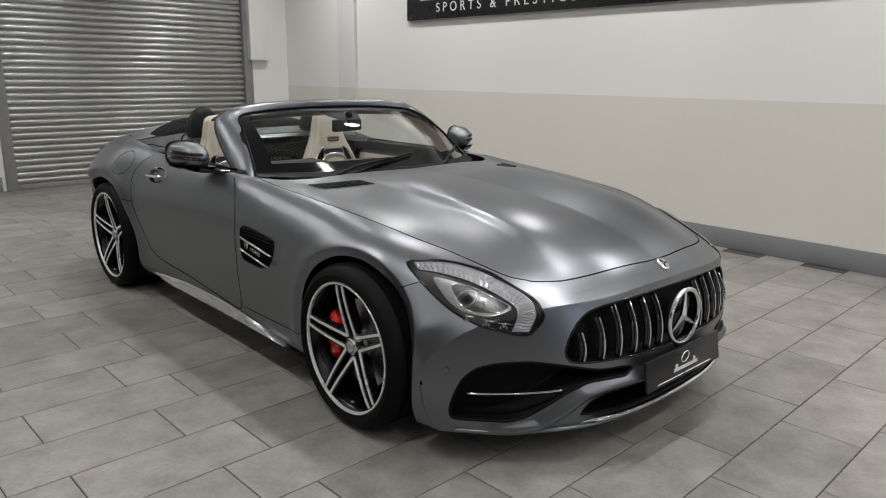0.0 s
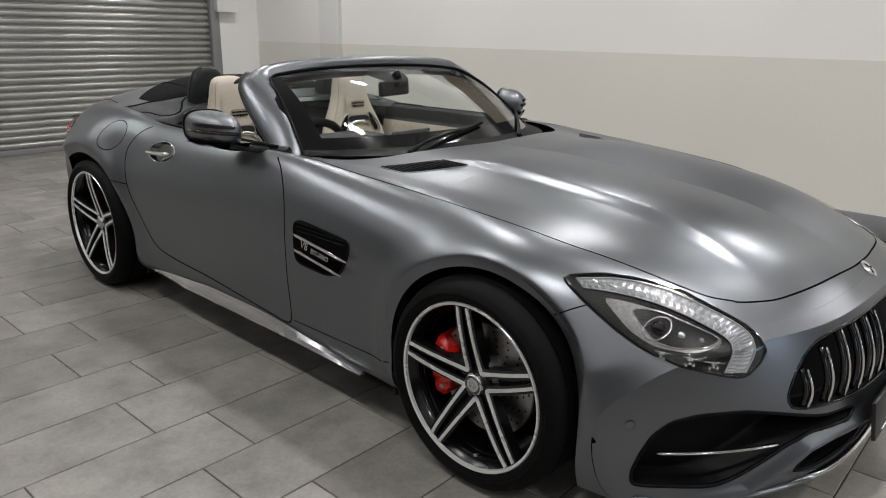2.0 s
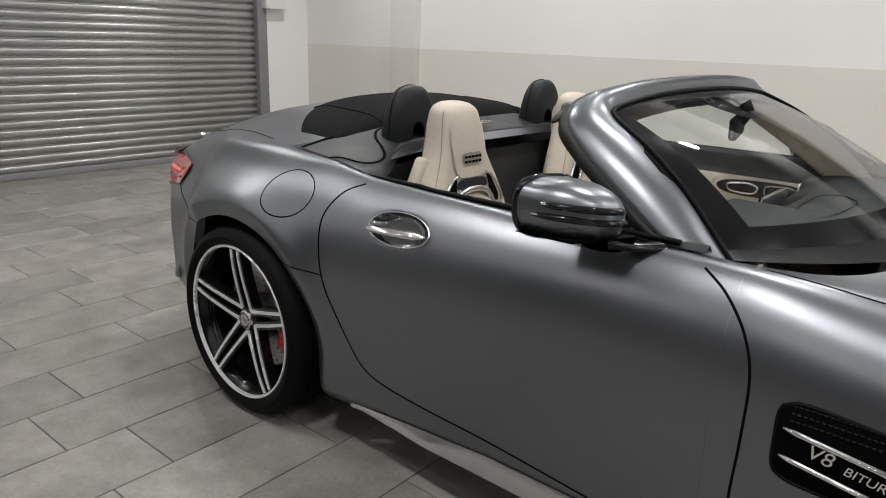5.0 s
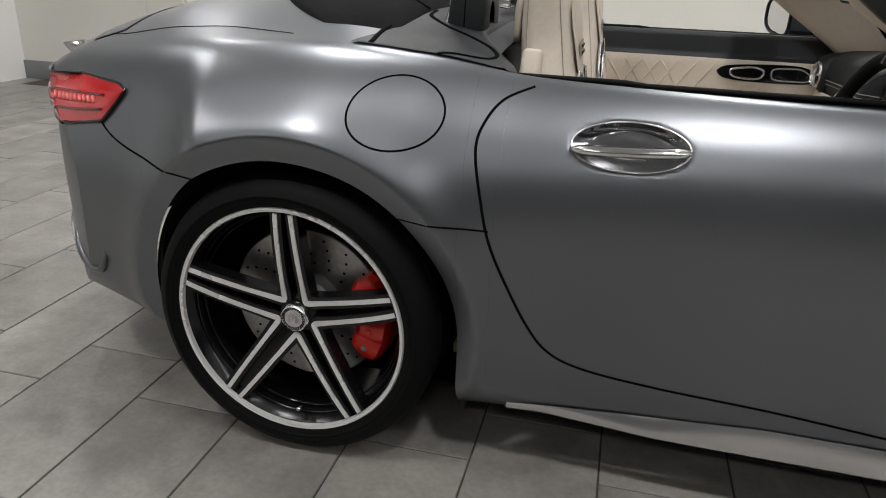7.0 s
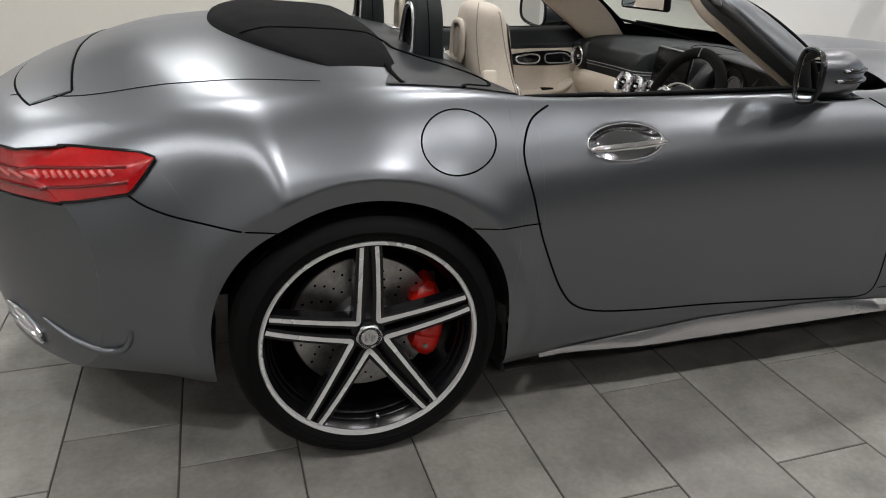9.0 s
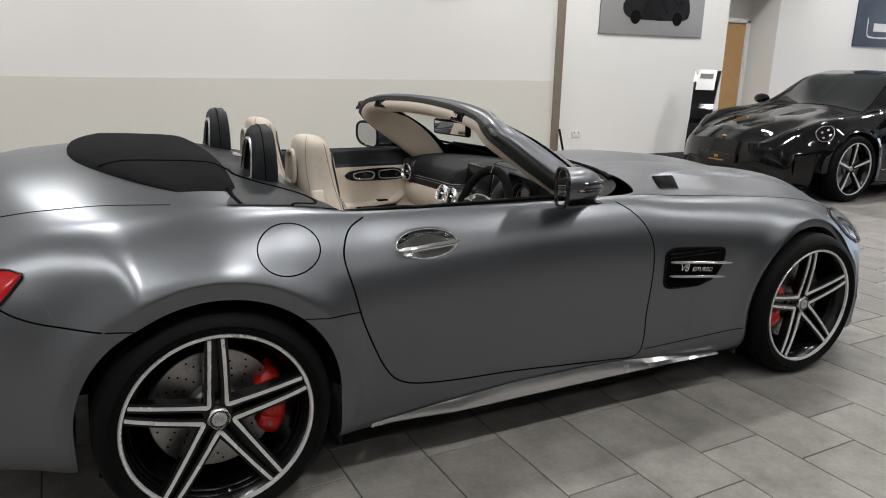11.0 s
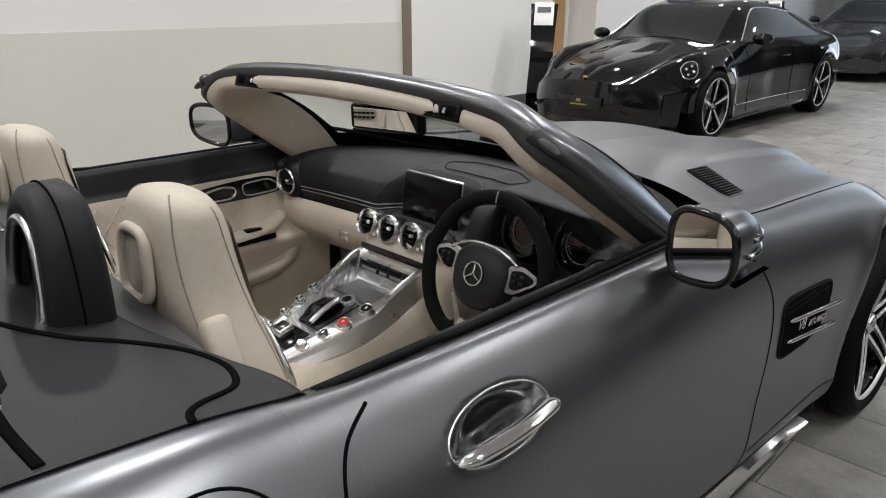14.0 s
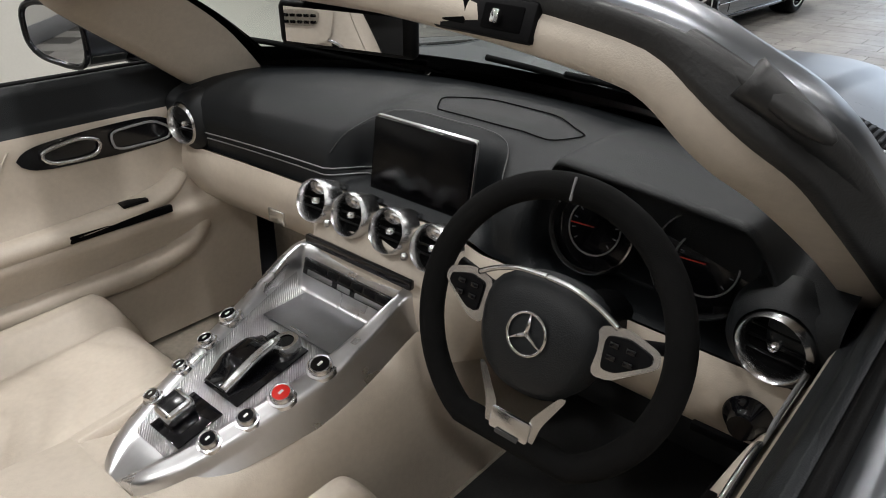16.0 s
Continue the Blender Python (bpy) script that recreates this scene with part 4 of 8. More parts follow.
raw("floor_pan", *moved(join(*[([(-1.65, -0.82, 0.155), (1.62, -0.80, 0.155), (1.62, 0.80, 0.155), (-1.65, 0.82, 0.155)], [(0, 1, 2, 3)]), ([(-1.65, -0.82, 0.17), (1.62, -0.80, 0.17), (1.62, 0.80, 0.17), (-1.65, 0.82, 0.17)], [(0, 1, 2, 3)])]), Matrix.Identity(4)), BLACK_PLASTIC, car, smooth=False)

# ---- wheels ----
def lathe_at(at, radius, depth):
    """A small round stud that stands out along -y."""
    v, f = lathe([(0.0, -depth), (radius * 0.8, -depth), (radius, -depth * 0.7), (radius, depth)], 12)
    return [(p[0] + at[0], p[1] + at[1], p[2] + at[2]) for p in v], f


def make_wheel(tyre_r, rim_r, width, parent, twin=True):
    """A wheel about its own centre; the outer face looks to -y."""
    h = width / 2
    barrel = lathe([(rim_r - 0.004, -h + 0.004), (rim_r + 0.006, -h), (rim_r + 0.006, -h + 0.012), (rim_r - 0.012, -h + 0.03), (rim_r - 0.022, -h + 0.07), (rim_r - 0.03, h - 0.02), (rim_r, h)], 72)
    wheel = raw("wheel", *barrel, RIM_BLACK, parent, "black alloy wheel with machined twin spokes" if twin else "black alloy wheel with five bright blades", sharp=40)
    w = width / 2
    prof = [(rim_r - 0.002, -w + 0.004), (rim_r + 0.012, -w - 0.006), (rim_r + (tyre_r - rim_r) * 0.45, -w - 0.014), (tyre_r - 0.024, -w - 0.006), (tyre_r - 0.012, -w + 0.006), (tyre_r - 0.003, -w + 0.028)]
    for g in (-0.30, 0.0, 0.30):
        c = g * width
        prof += [(tyre_r, c - 0.008), (tyre_r - 0.007, c - 0.006), (tyre_r - 0.007, c + 0.006), (tyre_r, c + 0.008)]
    prof += [(tyre_r - 0.003, w - 0.028), (tyre_r - 0.012, w - 0.006), (tyre_r - 0.03, w + 0.008), (rim_r, w)]
    raw("tyre", *lathe(prof, 96), RUBBER, wheel, "black low-profile tyre", sharp=40)
    ridge = [(rim_r + 0.018, -w - 0.0085), (rim_r + 0.020, -w - 0.0115), (rim_r + 0.023, -w - 0.0095)]
    raw("sidewall_rib", *lathe(ridge, 96), RUBBER, wheel)
    lip = [(rim_r - 0.007, -h + 0.006), (rim_r - 0.005, -h - 0.003), (rim_r + 0.002, -h - 0.005), (rim_r + 0.006, -h), (rim_r + 0.006, -h + 0.006)]
    raw("rim_lip", *lathe(lip, 96), MACHINED, wheel, "bright machined rim edge", sharp=40)
    if twin:
        # five pairs of spokes; each bright face runs down one spoke and up the next pair's
        dished = lambda r: -h + 0.044 * (1 - min(1.0, (r - 0.03) / (rim_r - 0.03))) ** 1.6 + 0.001
        end, near = rim_r - 0.010, 0.0255
        for k in range(5):
            legs = []
            for sg, axis in ((1, math.radians(90 + 72 * k)), (-1, math.radians(162 + 72 * k))):
                u, v = np.array([math.cos(axis), math.sin(axis)]), np.array([-math.sin(axis), math.cos(axis)])
                leg = []
                for along in np.linspace(end, 0.052, 12):
                    t = (end - along) / (end - 0.052)
                    leg.append(u * along + v * sg * (0.0180 + (near - 0.0180) * t**0.8))
                legs.append(leg)
            bis = math.radians(126 + 72 * k)
            tip = np.array([math.cos(bis), math.sin(bis)]) * 0.047
            line = np.array(spline(legs[0] + [tip] + legs[1][::-1], 61))
            tan = np.gradient(line, axis=0)
            lat = np.stack([tan[:, 1], -tan[:, 0]], 1)
            lat /= np.linalg.norm(lat, axis=1)[:, None]
            for nm, wide, y0, y1, m in (("spoke", 0.0135, 0.0030, 0.040, RIM_BLACK), ("spoke_face", 0.0050, -0.0010, 0.004, MACHINED)):
                vs = []
                for a, b in zip(line, lat):
                    r = np.linalg.norm(a)
                    ww = wide * (1.0 + 0.22 * math.exp(-(((r - 0.05) / 0.03) ** 2)))
                    y = dished(r)
                    for off, dy in ((-1, y1), (-1, y0), (1, y0), (1, y1)):
                        q = a + b * ww * off
                        vs.append((q[0], y + dy, q[1]))
                raw(nm, vs, grid_faces(61, 4), m, wheel, smooth=False)
            axis = math.radians(90 + 72 * k)
            web = []
            for along in np.linspace(0.03, rim_r * 0.98, 10):
                for off in (-0.020, 0.020):
                    web.append((along * math.cos(axis) - off * math.sin(axis), dished(along) + 0.022 + 0.012 * (1 - along / rim_r), along * math.sin(axis) + off * math.cos(axis)))
            raw("spoke_web", web, grid_faces(10, 2), RIM_BLACK, wheel, smooth=False)
        for r, y in ((rim_r - 0.022, -h + 0.040), (rim_r - 0.030, -h + 0.060)):
            raw("barrel_step", *lathe([(r + 0.004, y - 0.004), (r, y), (r + 0.003, y + 0.006)], 72), RIM_BLACK, wheel)
    else:
        for k in range(5):
            mid = math.radians(90 + 72 * k)
            pts = []
            for t in np.linspace(0, 1, 14):
                r = 0.048 + (rim_r - 0.012 - 0.048) * t
                pts.append((r * math.cos(mid), -h + 0.026 * (1 - t) ** 1.4 + 0.001, r * math.sin(mid), t))
            p = np.array(pts)
            tan = np.gradient(p[:, :3], axis=0)
            lat = np.cross(tan, (0, 1, 0))
            lat /= np.linalg.norm(lat, axis=1)[:, None]
            for nm, wide, y0, y1, m in (("spoke", 0.0115, 0.003, 0.034, RIM_BLACK), ("spoke_face", 0.0043, -0.0012, 0.003, MACHINED)):
                vs = []
                for a, b, t in zip(p[:, :3], lat, p[:, 3]):
                    ww = wide * (1.18 - 0.25 * t) * (1.6 + 1.6 * t)
                    vs += [a - b * ww + (0, y1, 0), a - b * ww + (0, y0, 0), a + b * ww + (0, y0, 0), a + b * ww + (0, y1, 0)]
                raw(nm, vs, grid_faces(14, 4, flip=True) + [(0, 1, 2, 3)[::-1]], m, wheel, smooth=False)
    hh = h - 0.014
    raw("hub", *lathe([(0.0, -hh + 0.034), (0.040, -hh + 0.032), (0.052, -hh + 0.040), (0.075, -hh + 0.09), (0.0, -hh + 0.09)], 40), RIM_BLACK, wheel, sharp=40)
    raw("hub_cap", *lathe([(0.0, -hh + 0.0135), (0.022, -hh + 0.0135), (0.0228, -hh + 0.0145), (0.0285, -hh + 0.0145), (0.029, -hh + 0.0130), (0.0325, -hh + 0.0150), (0.0345, -hh + 0.020), (0.035, -hh + 0.034)], 48), SATIN_CHROME, wheel, "silver centre cap with a round emblem", sharp=40)
    raw("cap_ring", *lathe([(0.0228, -hh + 0.0140), (0.0285, -hh + 0.0140)], 48), RIM_BLACK, wheel)
    for k in range(26):
        a = 2 * math.pi * k / 26
        raw("cap_mark", *tube([(q * math.cos(a), -hh + 0.0137, q * math.sin(a)) for q in (0.0240, 0.0272)], 0.0009, 4, up=(0, 1, 0), flat=0.5), SATIN_CHROME, wheel, smooth=False)
    for x0, z0, x1, z1 in ((-0.010, 0.012, -0.010, -0.010), (-0.002, 0.013, -0.002, 0.002), (0.006, 0.010, 0.006, -0.012), (0.013, 0.004, 0.013, -0.006), (-0.015, -0.002, 0.002, -0.002)):
        raw("cap_relief", *tube([(x0, -hh + 0.0130, z0), (x1, -hh + 0.0130, z1)], 0.0021, 6, up=(0, 1, 0), flat=0.5), STEEL_GREY, wheel, smooth=False)
    raw("valve", *tube([(0.012, -h + 0.03, -(rim_r - 0.035)), (0.012, -h + 0.004, -(rim_r - 0.045))], 0.005, 8, up=(1, 0, 0)), SATIN_CHROME, wheel)
    disc_r = rim_r - 0.082 if twin else rim_r - 0.058
    raw("brake_disc", *lathe([(0.085, -0.040), (disc_r - 0.003, -0.040), (disc_r, -0.037), (disc_r, -0.010), (0.09, -0.010)], 72), DISC, wheel, "drilled steel brake disc", sharp=30)
    raw("disc_bell", *lathe([(0.0, -0.072), (0.070, -0.072), (0.080, -0.066), (0.088, -0.040), (0.088, -0.02)], 48), STEEL_ALLOY, wheel, "bright alloy disc bell", sharp=30)
    for k in range(10):
        a = 2 * math.pi * k / 10
        raw("bell_pin", *lathe_at((0.078 * math.cos(a), -0.070, 0.078 * math.sin(a)), 0.006, 0.010), SATIN_CHROME, wheel, sharp=30)
    hv = []
    for k in range(72):
        ang, rad = k * 2 * math.pi / 72, (0.105, 0.125, 0.145, 0.163)[k % 4] * disc_r / 0.180
        hv.append(([(rad * math.cos(ang) + 0.0036 * math.cos(q), -0.0412, rad * math.sin(ang) + 0.0036 * math.sin(q)) for q in np.linspace(0, 2 * math.pi, 8, endpoint=False)], [tuple(range(8))]))
    tagged(raw("drilling", *join(*hv), GAP, wheel, smooth=False), kind="stuff")
    return wheel


def caliper(ax, y, z, r, toward, parent):
    """A red six-piston clamp over the disc, at one side of the axle."""
    n_a = 25
    prof = [(r - 0.080, -0.052), (r - 0.074, -0.070), (r - 0.062, -0.078), (r - 0.020, -0.078), (r - 0.006, -0.072), (r + 0.004, -0.055), (r + 0.008, 0.01), (r - 0.080, 0.01)]
    vs = []
    for a in np.linspace(-34, 34, n_a):
        q = math.radians(a + (0 if toward > 0 else 180))
        end = smooth01((abs(a) - 27) / 8)
        groove = 0.010 * math.exp(-((a / 2.6) ** 2)) + 0.007 * math.exp(-(((abs(a) - 17) / 2.2) ** 2))
        for rad, yy in prof:
            inner = rad < r - 0.05
            rad = rad + (0.020 * end if inner else -0.012 * end)
            vs.append((ax + rad * math.cos(q), y + yy + (groove + 0.012 * end) * (yy < -0.06), z + rad * math.sin(q)))
    n = len(prof)
    body = raw("brake_caliper", vs, grid_faces(n_a, n, wrap_c=True, flip=True) + [tuple(range(n)), tuple(range((n_a - 1) * n, n_a * n))[::-1]], CALIPER, parent, "red painted brake caliper", sharp=28)
    for a in (-24, 24, -9, 9):
        q = math.radians(a + (0 if toward > 0 else 180))
        raw("caliper_bolt", *lathe_at((ax + (r - 0.040) * math.cos(q), y - 0.078, z + (r - 0.040) * math.sin(q)), 0.007, 0.004), CALIPER if abs(a) < 15 else STEEL_GREY, body, sharp=30)
    for k in range(3):
        q = math.radians((4 + 5 * k) * (1 if toward > 0 else -1) + (0 if toward > 0 else 180))
        part("printed_bar", box((0.020, 0.002, 0.006), (ax + (r - 0.024) * math.cos(q), y - 0.0785, z + (r - 0.024) * math.sin(q)), turn=Matrix.Rotation(-q, 3, "Y")), WHITE_PRINT, body, smooth=False)


WHEELS = {}
for key, ax, tr, rr, wd in (("f", AXF, 0.334, 0.262, 0.262), ("r", AXR, 0.345, 0.274, 0.300)):
    w1 = make_wheel(tr, rr, wd, car)
    WHEELS[key] = w1
    face_y = {"f": -0.967, "r": -0.992}[key]
    w1.matrix_basis = pose(ax, face_y + wd / 2, tr)
    if key == "f":
        w1.rotation_euler = (0, radians(-6), 0)
    w2 = copy_thing(w1, pose(ax, -(face_y + wd / 2), tr, 0, 0, 180))
    caliper(ax, face_y + wd / 2 - 0.004, tr, rr - 0.062, -1 if key == "f" else 1, car)
    for side in (-1, 1):
        vs, n = [], 40
        for r, yy in ((RF if key == "f" else RR, 0.925 if key == "f" else 0.955), (tr + 0.06, 0.90), (tr + 0.055, 0.60)):
            for k in range(n):
                a = math.radians(-2 + 184 * k / (n - 1))
                q = (ax + (r - 0.001) * math.cos(a), side * yy, tr + (r - 0.001) * math.sin(a) * 0.98)
                if yy > 0.91:
                    q = side_point(q[0], max(q[2], 0.2), -0.030, side)
                vs.append(q)
        fs = grid_faces(3, n)
        c = len(vs)
        vs.append((ax, side * 0.60, tr))
        fs += [(2 * n + k, 2 * n + k + 1, c) for k in range(n - 1)]
        raw("wheel_arch_liner", vs, fs, CARPET_DARK, car, "black wheel arch liner")
        # added black plates: they give the shade behind the tyre below the liner
        for sg in (-1, 1):
            x = ax + sg * (tr + 0.048)
            foot = 0.14 if sg * ax < 0 else 0.26
            part("arch_shade_plate", box((0.012, 0.30, tr - foot), (x, side * 0.755, foot + (tr - foot) / 2), 0.003), CARPET_DARK, car, "black plate added behind the tyre for the shade in the arch")

# ---- windscreen, its frame and the cowl ----
def ws_base(y):
    return np.array([0.50 - 0.29 * (abs(y) / 0.72) ** 2.6, y, 0.905 - 0.01 * (abs(y) / 0.72) ** 2])


def ws_top(y):
    return np.array([-0.168 + 0.006 * (abs(y) / 0.63) ** 2, y, 1.187 - 0.036 * (abs(y) / 0.63) ** 2.6])


def ws(a, b, lift=0.0):
    """The screen: a across from -1 to 1, b from base to head."""
    p0, p1 = ws_base(0.725 * a), ws_top(0.628 * a)
    p = p0 + (p1 - p0) * b
    up = np.array([0.40, 0, 0.92])
    return p + up * (0.026 * math.sin(math.pi * b) + lift)


GA = np.r_[np.linspace(-1.03, -0.915, 6), np.linspace(-0.90, 0.90, 49), np.linspace(0.915, 1.03, 6)]
GB = np.r_[np.linspace(-0.02, 0.10, 6), np.linspace(0.125, 0.885, 28), np.linspace(0.91, 1.02, 6)]
# dark printed band round the clear part of the glass
edge_f, clear_f = [], []
for f in grid_faces(len(GB), len(GA)):
    (clear_f if 5 <= f[0] // len(GA) < 34 and 5 < f[0] % len(GA) < 54 else edge_f).append(f)
screen = raw("windscreen", [ws(a, b) for b in GB for a in GA], clear_f, GLASS, car, "clear raked windscreen")
screen.visible_shadow = False
raw("screen_band", [ws(a, b) for b in GB for a in GA], edge_f, BLACK_GLOSS, car, "black printed screen border")
cam_box = rounded([(-0.20, 0.95), (0.20, 0.95), (0.17, 0.82), (0.10, 0.73), (-0.10, 0.73), (-0.17, 0.82)], 40, 0.15)
raw("sensor_housing", *fan(cam_box, lambda a, b: ws(a, b, -0.012), 4), BLACK_PLASTIC, car, "black sensor housing behind the screen head")
part("sensor_window", box((0.03, 0.035, 0.004), (0, 0, 0), 0.001), STEEL_GREY, car).matrix_basis = Matrix.Translation(ws(0.06, 0.86, -0.008)) @ Matrix.Rotation(radians(30), 4, "Y")

# painted A pillars and header, one bow between the edge of the glass and the roof seal
rear = [(0.215, -0.800, 0.835), (0.105, -0.790, 0.893), (-0.03, -0.772, 0.985), (-0.14, -0.750, 1.066), (-0.212, -0.718, 1.128), (-0.240, -0.655, 1.166), (-0.234, -0.56, 1.192), (-0.222, -0.40, 1.209), (-0.213, -0.20, 1.218), (-0.210, 0.0, 1.221)]
inner_edge = [ws(-1, -0.13), ws(-1, 0.0), ws(-1, 0.33), ws(-1, 0.66), ws(-0.995, 0.88), ws(-0.955, 0.982), ws(-0.86, 1.0), ws(-0.62, 1.0), ws(-0.31, 1.0), ws(0, 1.0)]
over = lambda pts: spline(list(pts) + [(p[0], -p[1], p[2]) for p in pts[-2::-1]], 111)
rp, gp = over(rear), over([tuple(p) for p in inner_edge])
tt = np.gradient((rp + gp) / 2, axis=0)
vs_paint, vs_seal, vs_in = [], [], []
for q, g, t in zip(rp, gp, tt):
    pill = smooth01((abs(q[1]) - 0.56) / 0.14)
    span = q - g
    out = np.cross(span, t)
    out /= np.linalg.norm(out)
    if out[2] < 0:
        out = -out
    back = span / np.linalg.norm(span)
    h = 0.030 - 0.012 * pill
    vs_paint += [g - out * 0.030, g - out * 0.002, g + span * 0.06 + out * 0.003, g + span * 0.25 + out * h * 0.72, g + span * 0.50 + out * h, g + span * 0.75 + out * h * 0.80, g + span * 0.93 + out * h * 0.30, q, q - out * 0.030]
    k = 0.55 + 0.40 * pill
    q = q + back * 0.002
    vs_seal += [q - out * 0.006 * k, q + back * 0.012 - out * 0.010 * k, q + back * 0.016 - out * 0.022 * k, q + back * 0.010 - out * 0.034 * k, q + back * 0.018 * (0.5 + 0.5 * pill) - out * 0.044 * k, q + back * 0.008 * pill - out * 0.056 * k, q - back * 0.01 - out * 0.060 * k]
    face = q + back * 0.003 - out * 0.050 * k
    low = q - back * (0.006 * (1 - pill) + 0.040 * pill) - out * (0.062 * (1 - pill) + 0.090 * pill)
    inner = g - back * (0.040 + 0.026 * pill) - out * 0.030
    vs_in += [face, face * 0.75 + low * 0.25 + back * 0.005, face * 0.35 + low * 0.65 + back * 0.006, low, low * 0.85 + inner * 0.15 - out * 0.004, low * 0.5 + inner * 0.5, inner]
raw("screen_frame", vs_paint, grid_faces(111, 9), PAINT, car, "satin grey screen frame")
raw("screen_gasket", *tube(gp + (0.002, 0, 0.003), 0.0055, 8), BLACK_PLASTIC, car, "black gasket round the glass")
raw("roof_seal", vs_seal, grid_faces(111, 7), SEAL_RUBBER, car, "black rubber roof seal")
raw("frame_lining", vs_in, grid_faces(111, 7), LEATHER, car, "cream lining of the screen frame")
for sy in (-1, 1):
    t = part("latch", box((0.038, 0.130, 0.014), (0, 0, 0), 0.005), BLACK_PLASTIC, car, "black roof latch socket")
    t.matrix_basis = pose(-0.2435, sy * 0.40, 1.172, 0, -72, sy * 6)
    part("latch_recess", box((0.024, 0.050, 0.004), (0.0, -0.028, 0.0065), 0.002), GAP, t)
    part("latch_recess", box((0.024, 0.032, 0.004), (0.0, 0.034, 0.0065), 0.002), GAP, t)
    part("latch_hook", box((0.014, 0.010, 0.012), (0.0, -0.024, 0.010), 0.003), CHROME, t)
    ear = spline([(-0.240, sy * 0.60, 1.176), (-0.252, sy * 0.668, 1.150), (-0.256, sy * 0.705, 1.134), (-0.258, sy * 0.726, 1.124)], 14)
    raw("seal_corner", *tube(ear, [0.012] * 9 + [0.011, 0.010, 0.008, 0.006, 0.003], 10, flat=0.8), SEAL_RUBBER, car, "black rubber corner of the roof seal")
    fall = spline([(-0.252, sy * 0.655, 1.158), (-0.226, sy * 0.706, 1.116), (-0.155, sy * 0.738, 1.056), (-0.045, sy * 0.760, 0.975), (0.07, sy * 0.776, 0.900), (0.12, sy * 0.784, 0.872)], 26)
    raw("seal_corner", *tube(fall, [max(0.013, 0.022 - 0.0007 * k) for k in range(26)], 10, flat=0.8), SEAL_RUBBER, car)
    raw("lining_seam", *tube([(-0.243, sy * 0.52, 1.182 - 0.045 * t) for t in np.linspace(0, 1, 6)], 0.0016, 5), CARPET, car)

# black cowl below the screen
vs = []
for a in np.linspace(-1, 1, 50):
    t = abs(a)
    y = 0.80 * math.copysign(1 - (1 - t) ** 1.0, a)
    xe = 0.605 - 0.42 * t**3.2
    b = ws_base(0.725 * a)
    vs += [(xe, y * 0.985, 0.875 + 0.012 * (1 - t)), (xe * 0.6 + b[0] * 0.4, y * 0.97, 0.868), b + np.array([0.01, 0, -0.006])]
raw("cowl", vs, grid_faces(50, 3), BLACK_PLASTIC, car, "black scuttle panel under the windscreen")
for base, tip in (((0.535, -0.44, 0.886), (0.475, -0.06, 0.932)), ((0.52, 0.30, 0.885), (0.27, 0.60, 0.935))):
    a, b = np.array(base), np.array(tip)
    raw("wiper_arm", *tube(spline([a, a * 0.7 + b * 0.3 + (0, 0, 0.018), b + (0, 0, 0.008)], 16), [0.012] * 5 + [0.007] * 11, 6), BLACK_PLASTIC, car, "black wiper arm")
    d = (b - a) / np.linalg.norm(b - a)
    raw("wiper_blade", *tube(spline([b - d * 0.34 - (0.0, 0, 0.02), b, b + d * 0.18 - (0.01, 0, 0)], 16), 0.007, 6), RUBBER, car, "black wiper blade")

# ---- outer trim of the roadster ----
def on_side(lift, side=-1):
    return lambda a, b: side_point(a, b, lift, side)


def on_nose(lift):
    return lambda a, b: nose_at(a, b, lift)


def loop_on(outline, place, radius, name, material, label="", n=6, parent=car):
    return raw(name, *tube([place(a, b) for a, b in outline], radius, n, True, up=(0.3, 0.5, 0.8)), material, parent, label)


# grille: bright surround, upright bars, ring emblem
gr = MOUTHS[2][0]
loop_on(gr, on_nose(-0.003), 0.005, "grille_surround", BLACK_GLOSS, "gloss black grille surround")
for k in range(15):
    y = -0.508 + 1.016 * k / 14
    zt = 0.59 - 0.10 * max(0, abs(y) - 0.38) / 0.16 - 0.004 * abs(y)
    zb = 0.400
    if abs(y) < 0.09:
        continue
    pts = [nose_at(y, z, -0.018 + 0.012 * math.sin(math.pi * (z - zb) / (zt - zb))) for z in np.linspace(zb, zt, 12)]
    raw("grille_bar", *tube(pts, 0.0075, 8, flat=2.0, up=(0, 1, 0)), BLACK_GLOSS, car)
    pts = [nose_at(y, z, -0.004 + 0.012 * math.sin(math.pi * (z - zb) / (zt - zb))) for z in np.linspace(zb, zt, 12)]
    raw("grille_bar_edge", *tube(pts, 0.0042, 6, flat=0.8, up=(0, 1, 0)), CHROME, car, "chrome edge of a grille bar")
ex = nose_x(0, 0.482) + 0.012
em = raw("emblem_ring", *tube([(ex, 0.106 * math.cos(a), 0.482 + 0.106 * math.sin(a)) for a in np.linspace(0, 2 * math.pi, 48, endpoint=False)], 0.010, 10, True, up=(1, 0, 0)), CHROME, car, "large round chrome emblem in the grille")
raw("emblem_plate", *moved(lathe([(0.0, 0.0), (0.098, 0.0), (0.104, -0.012)], 40, "x"), Matrix.Translation((ex - 0.006, 0, 0.482))), BLACK_GLOSS, car)
for k in range(3):
    a = math.radians(90 + 120 * k)
    d = np.array([0, math.cos(a), math.sin(a)])
    c = np.array([ex, 0, 0.482])
    raw("emblem_spoke", *tube([c, c + d * 0.05, c + d * 0.1], [0.017, 0.009, 0.003], 4, up=(1, 0, 0), flat=0.6), CHROME, car, smooth=False)
bx = top_point(2.10, 0.0, 0.003)
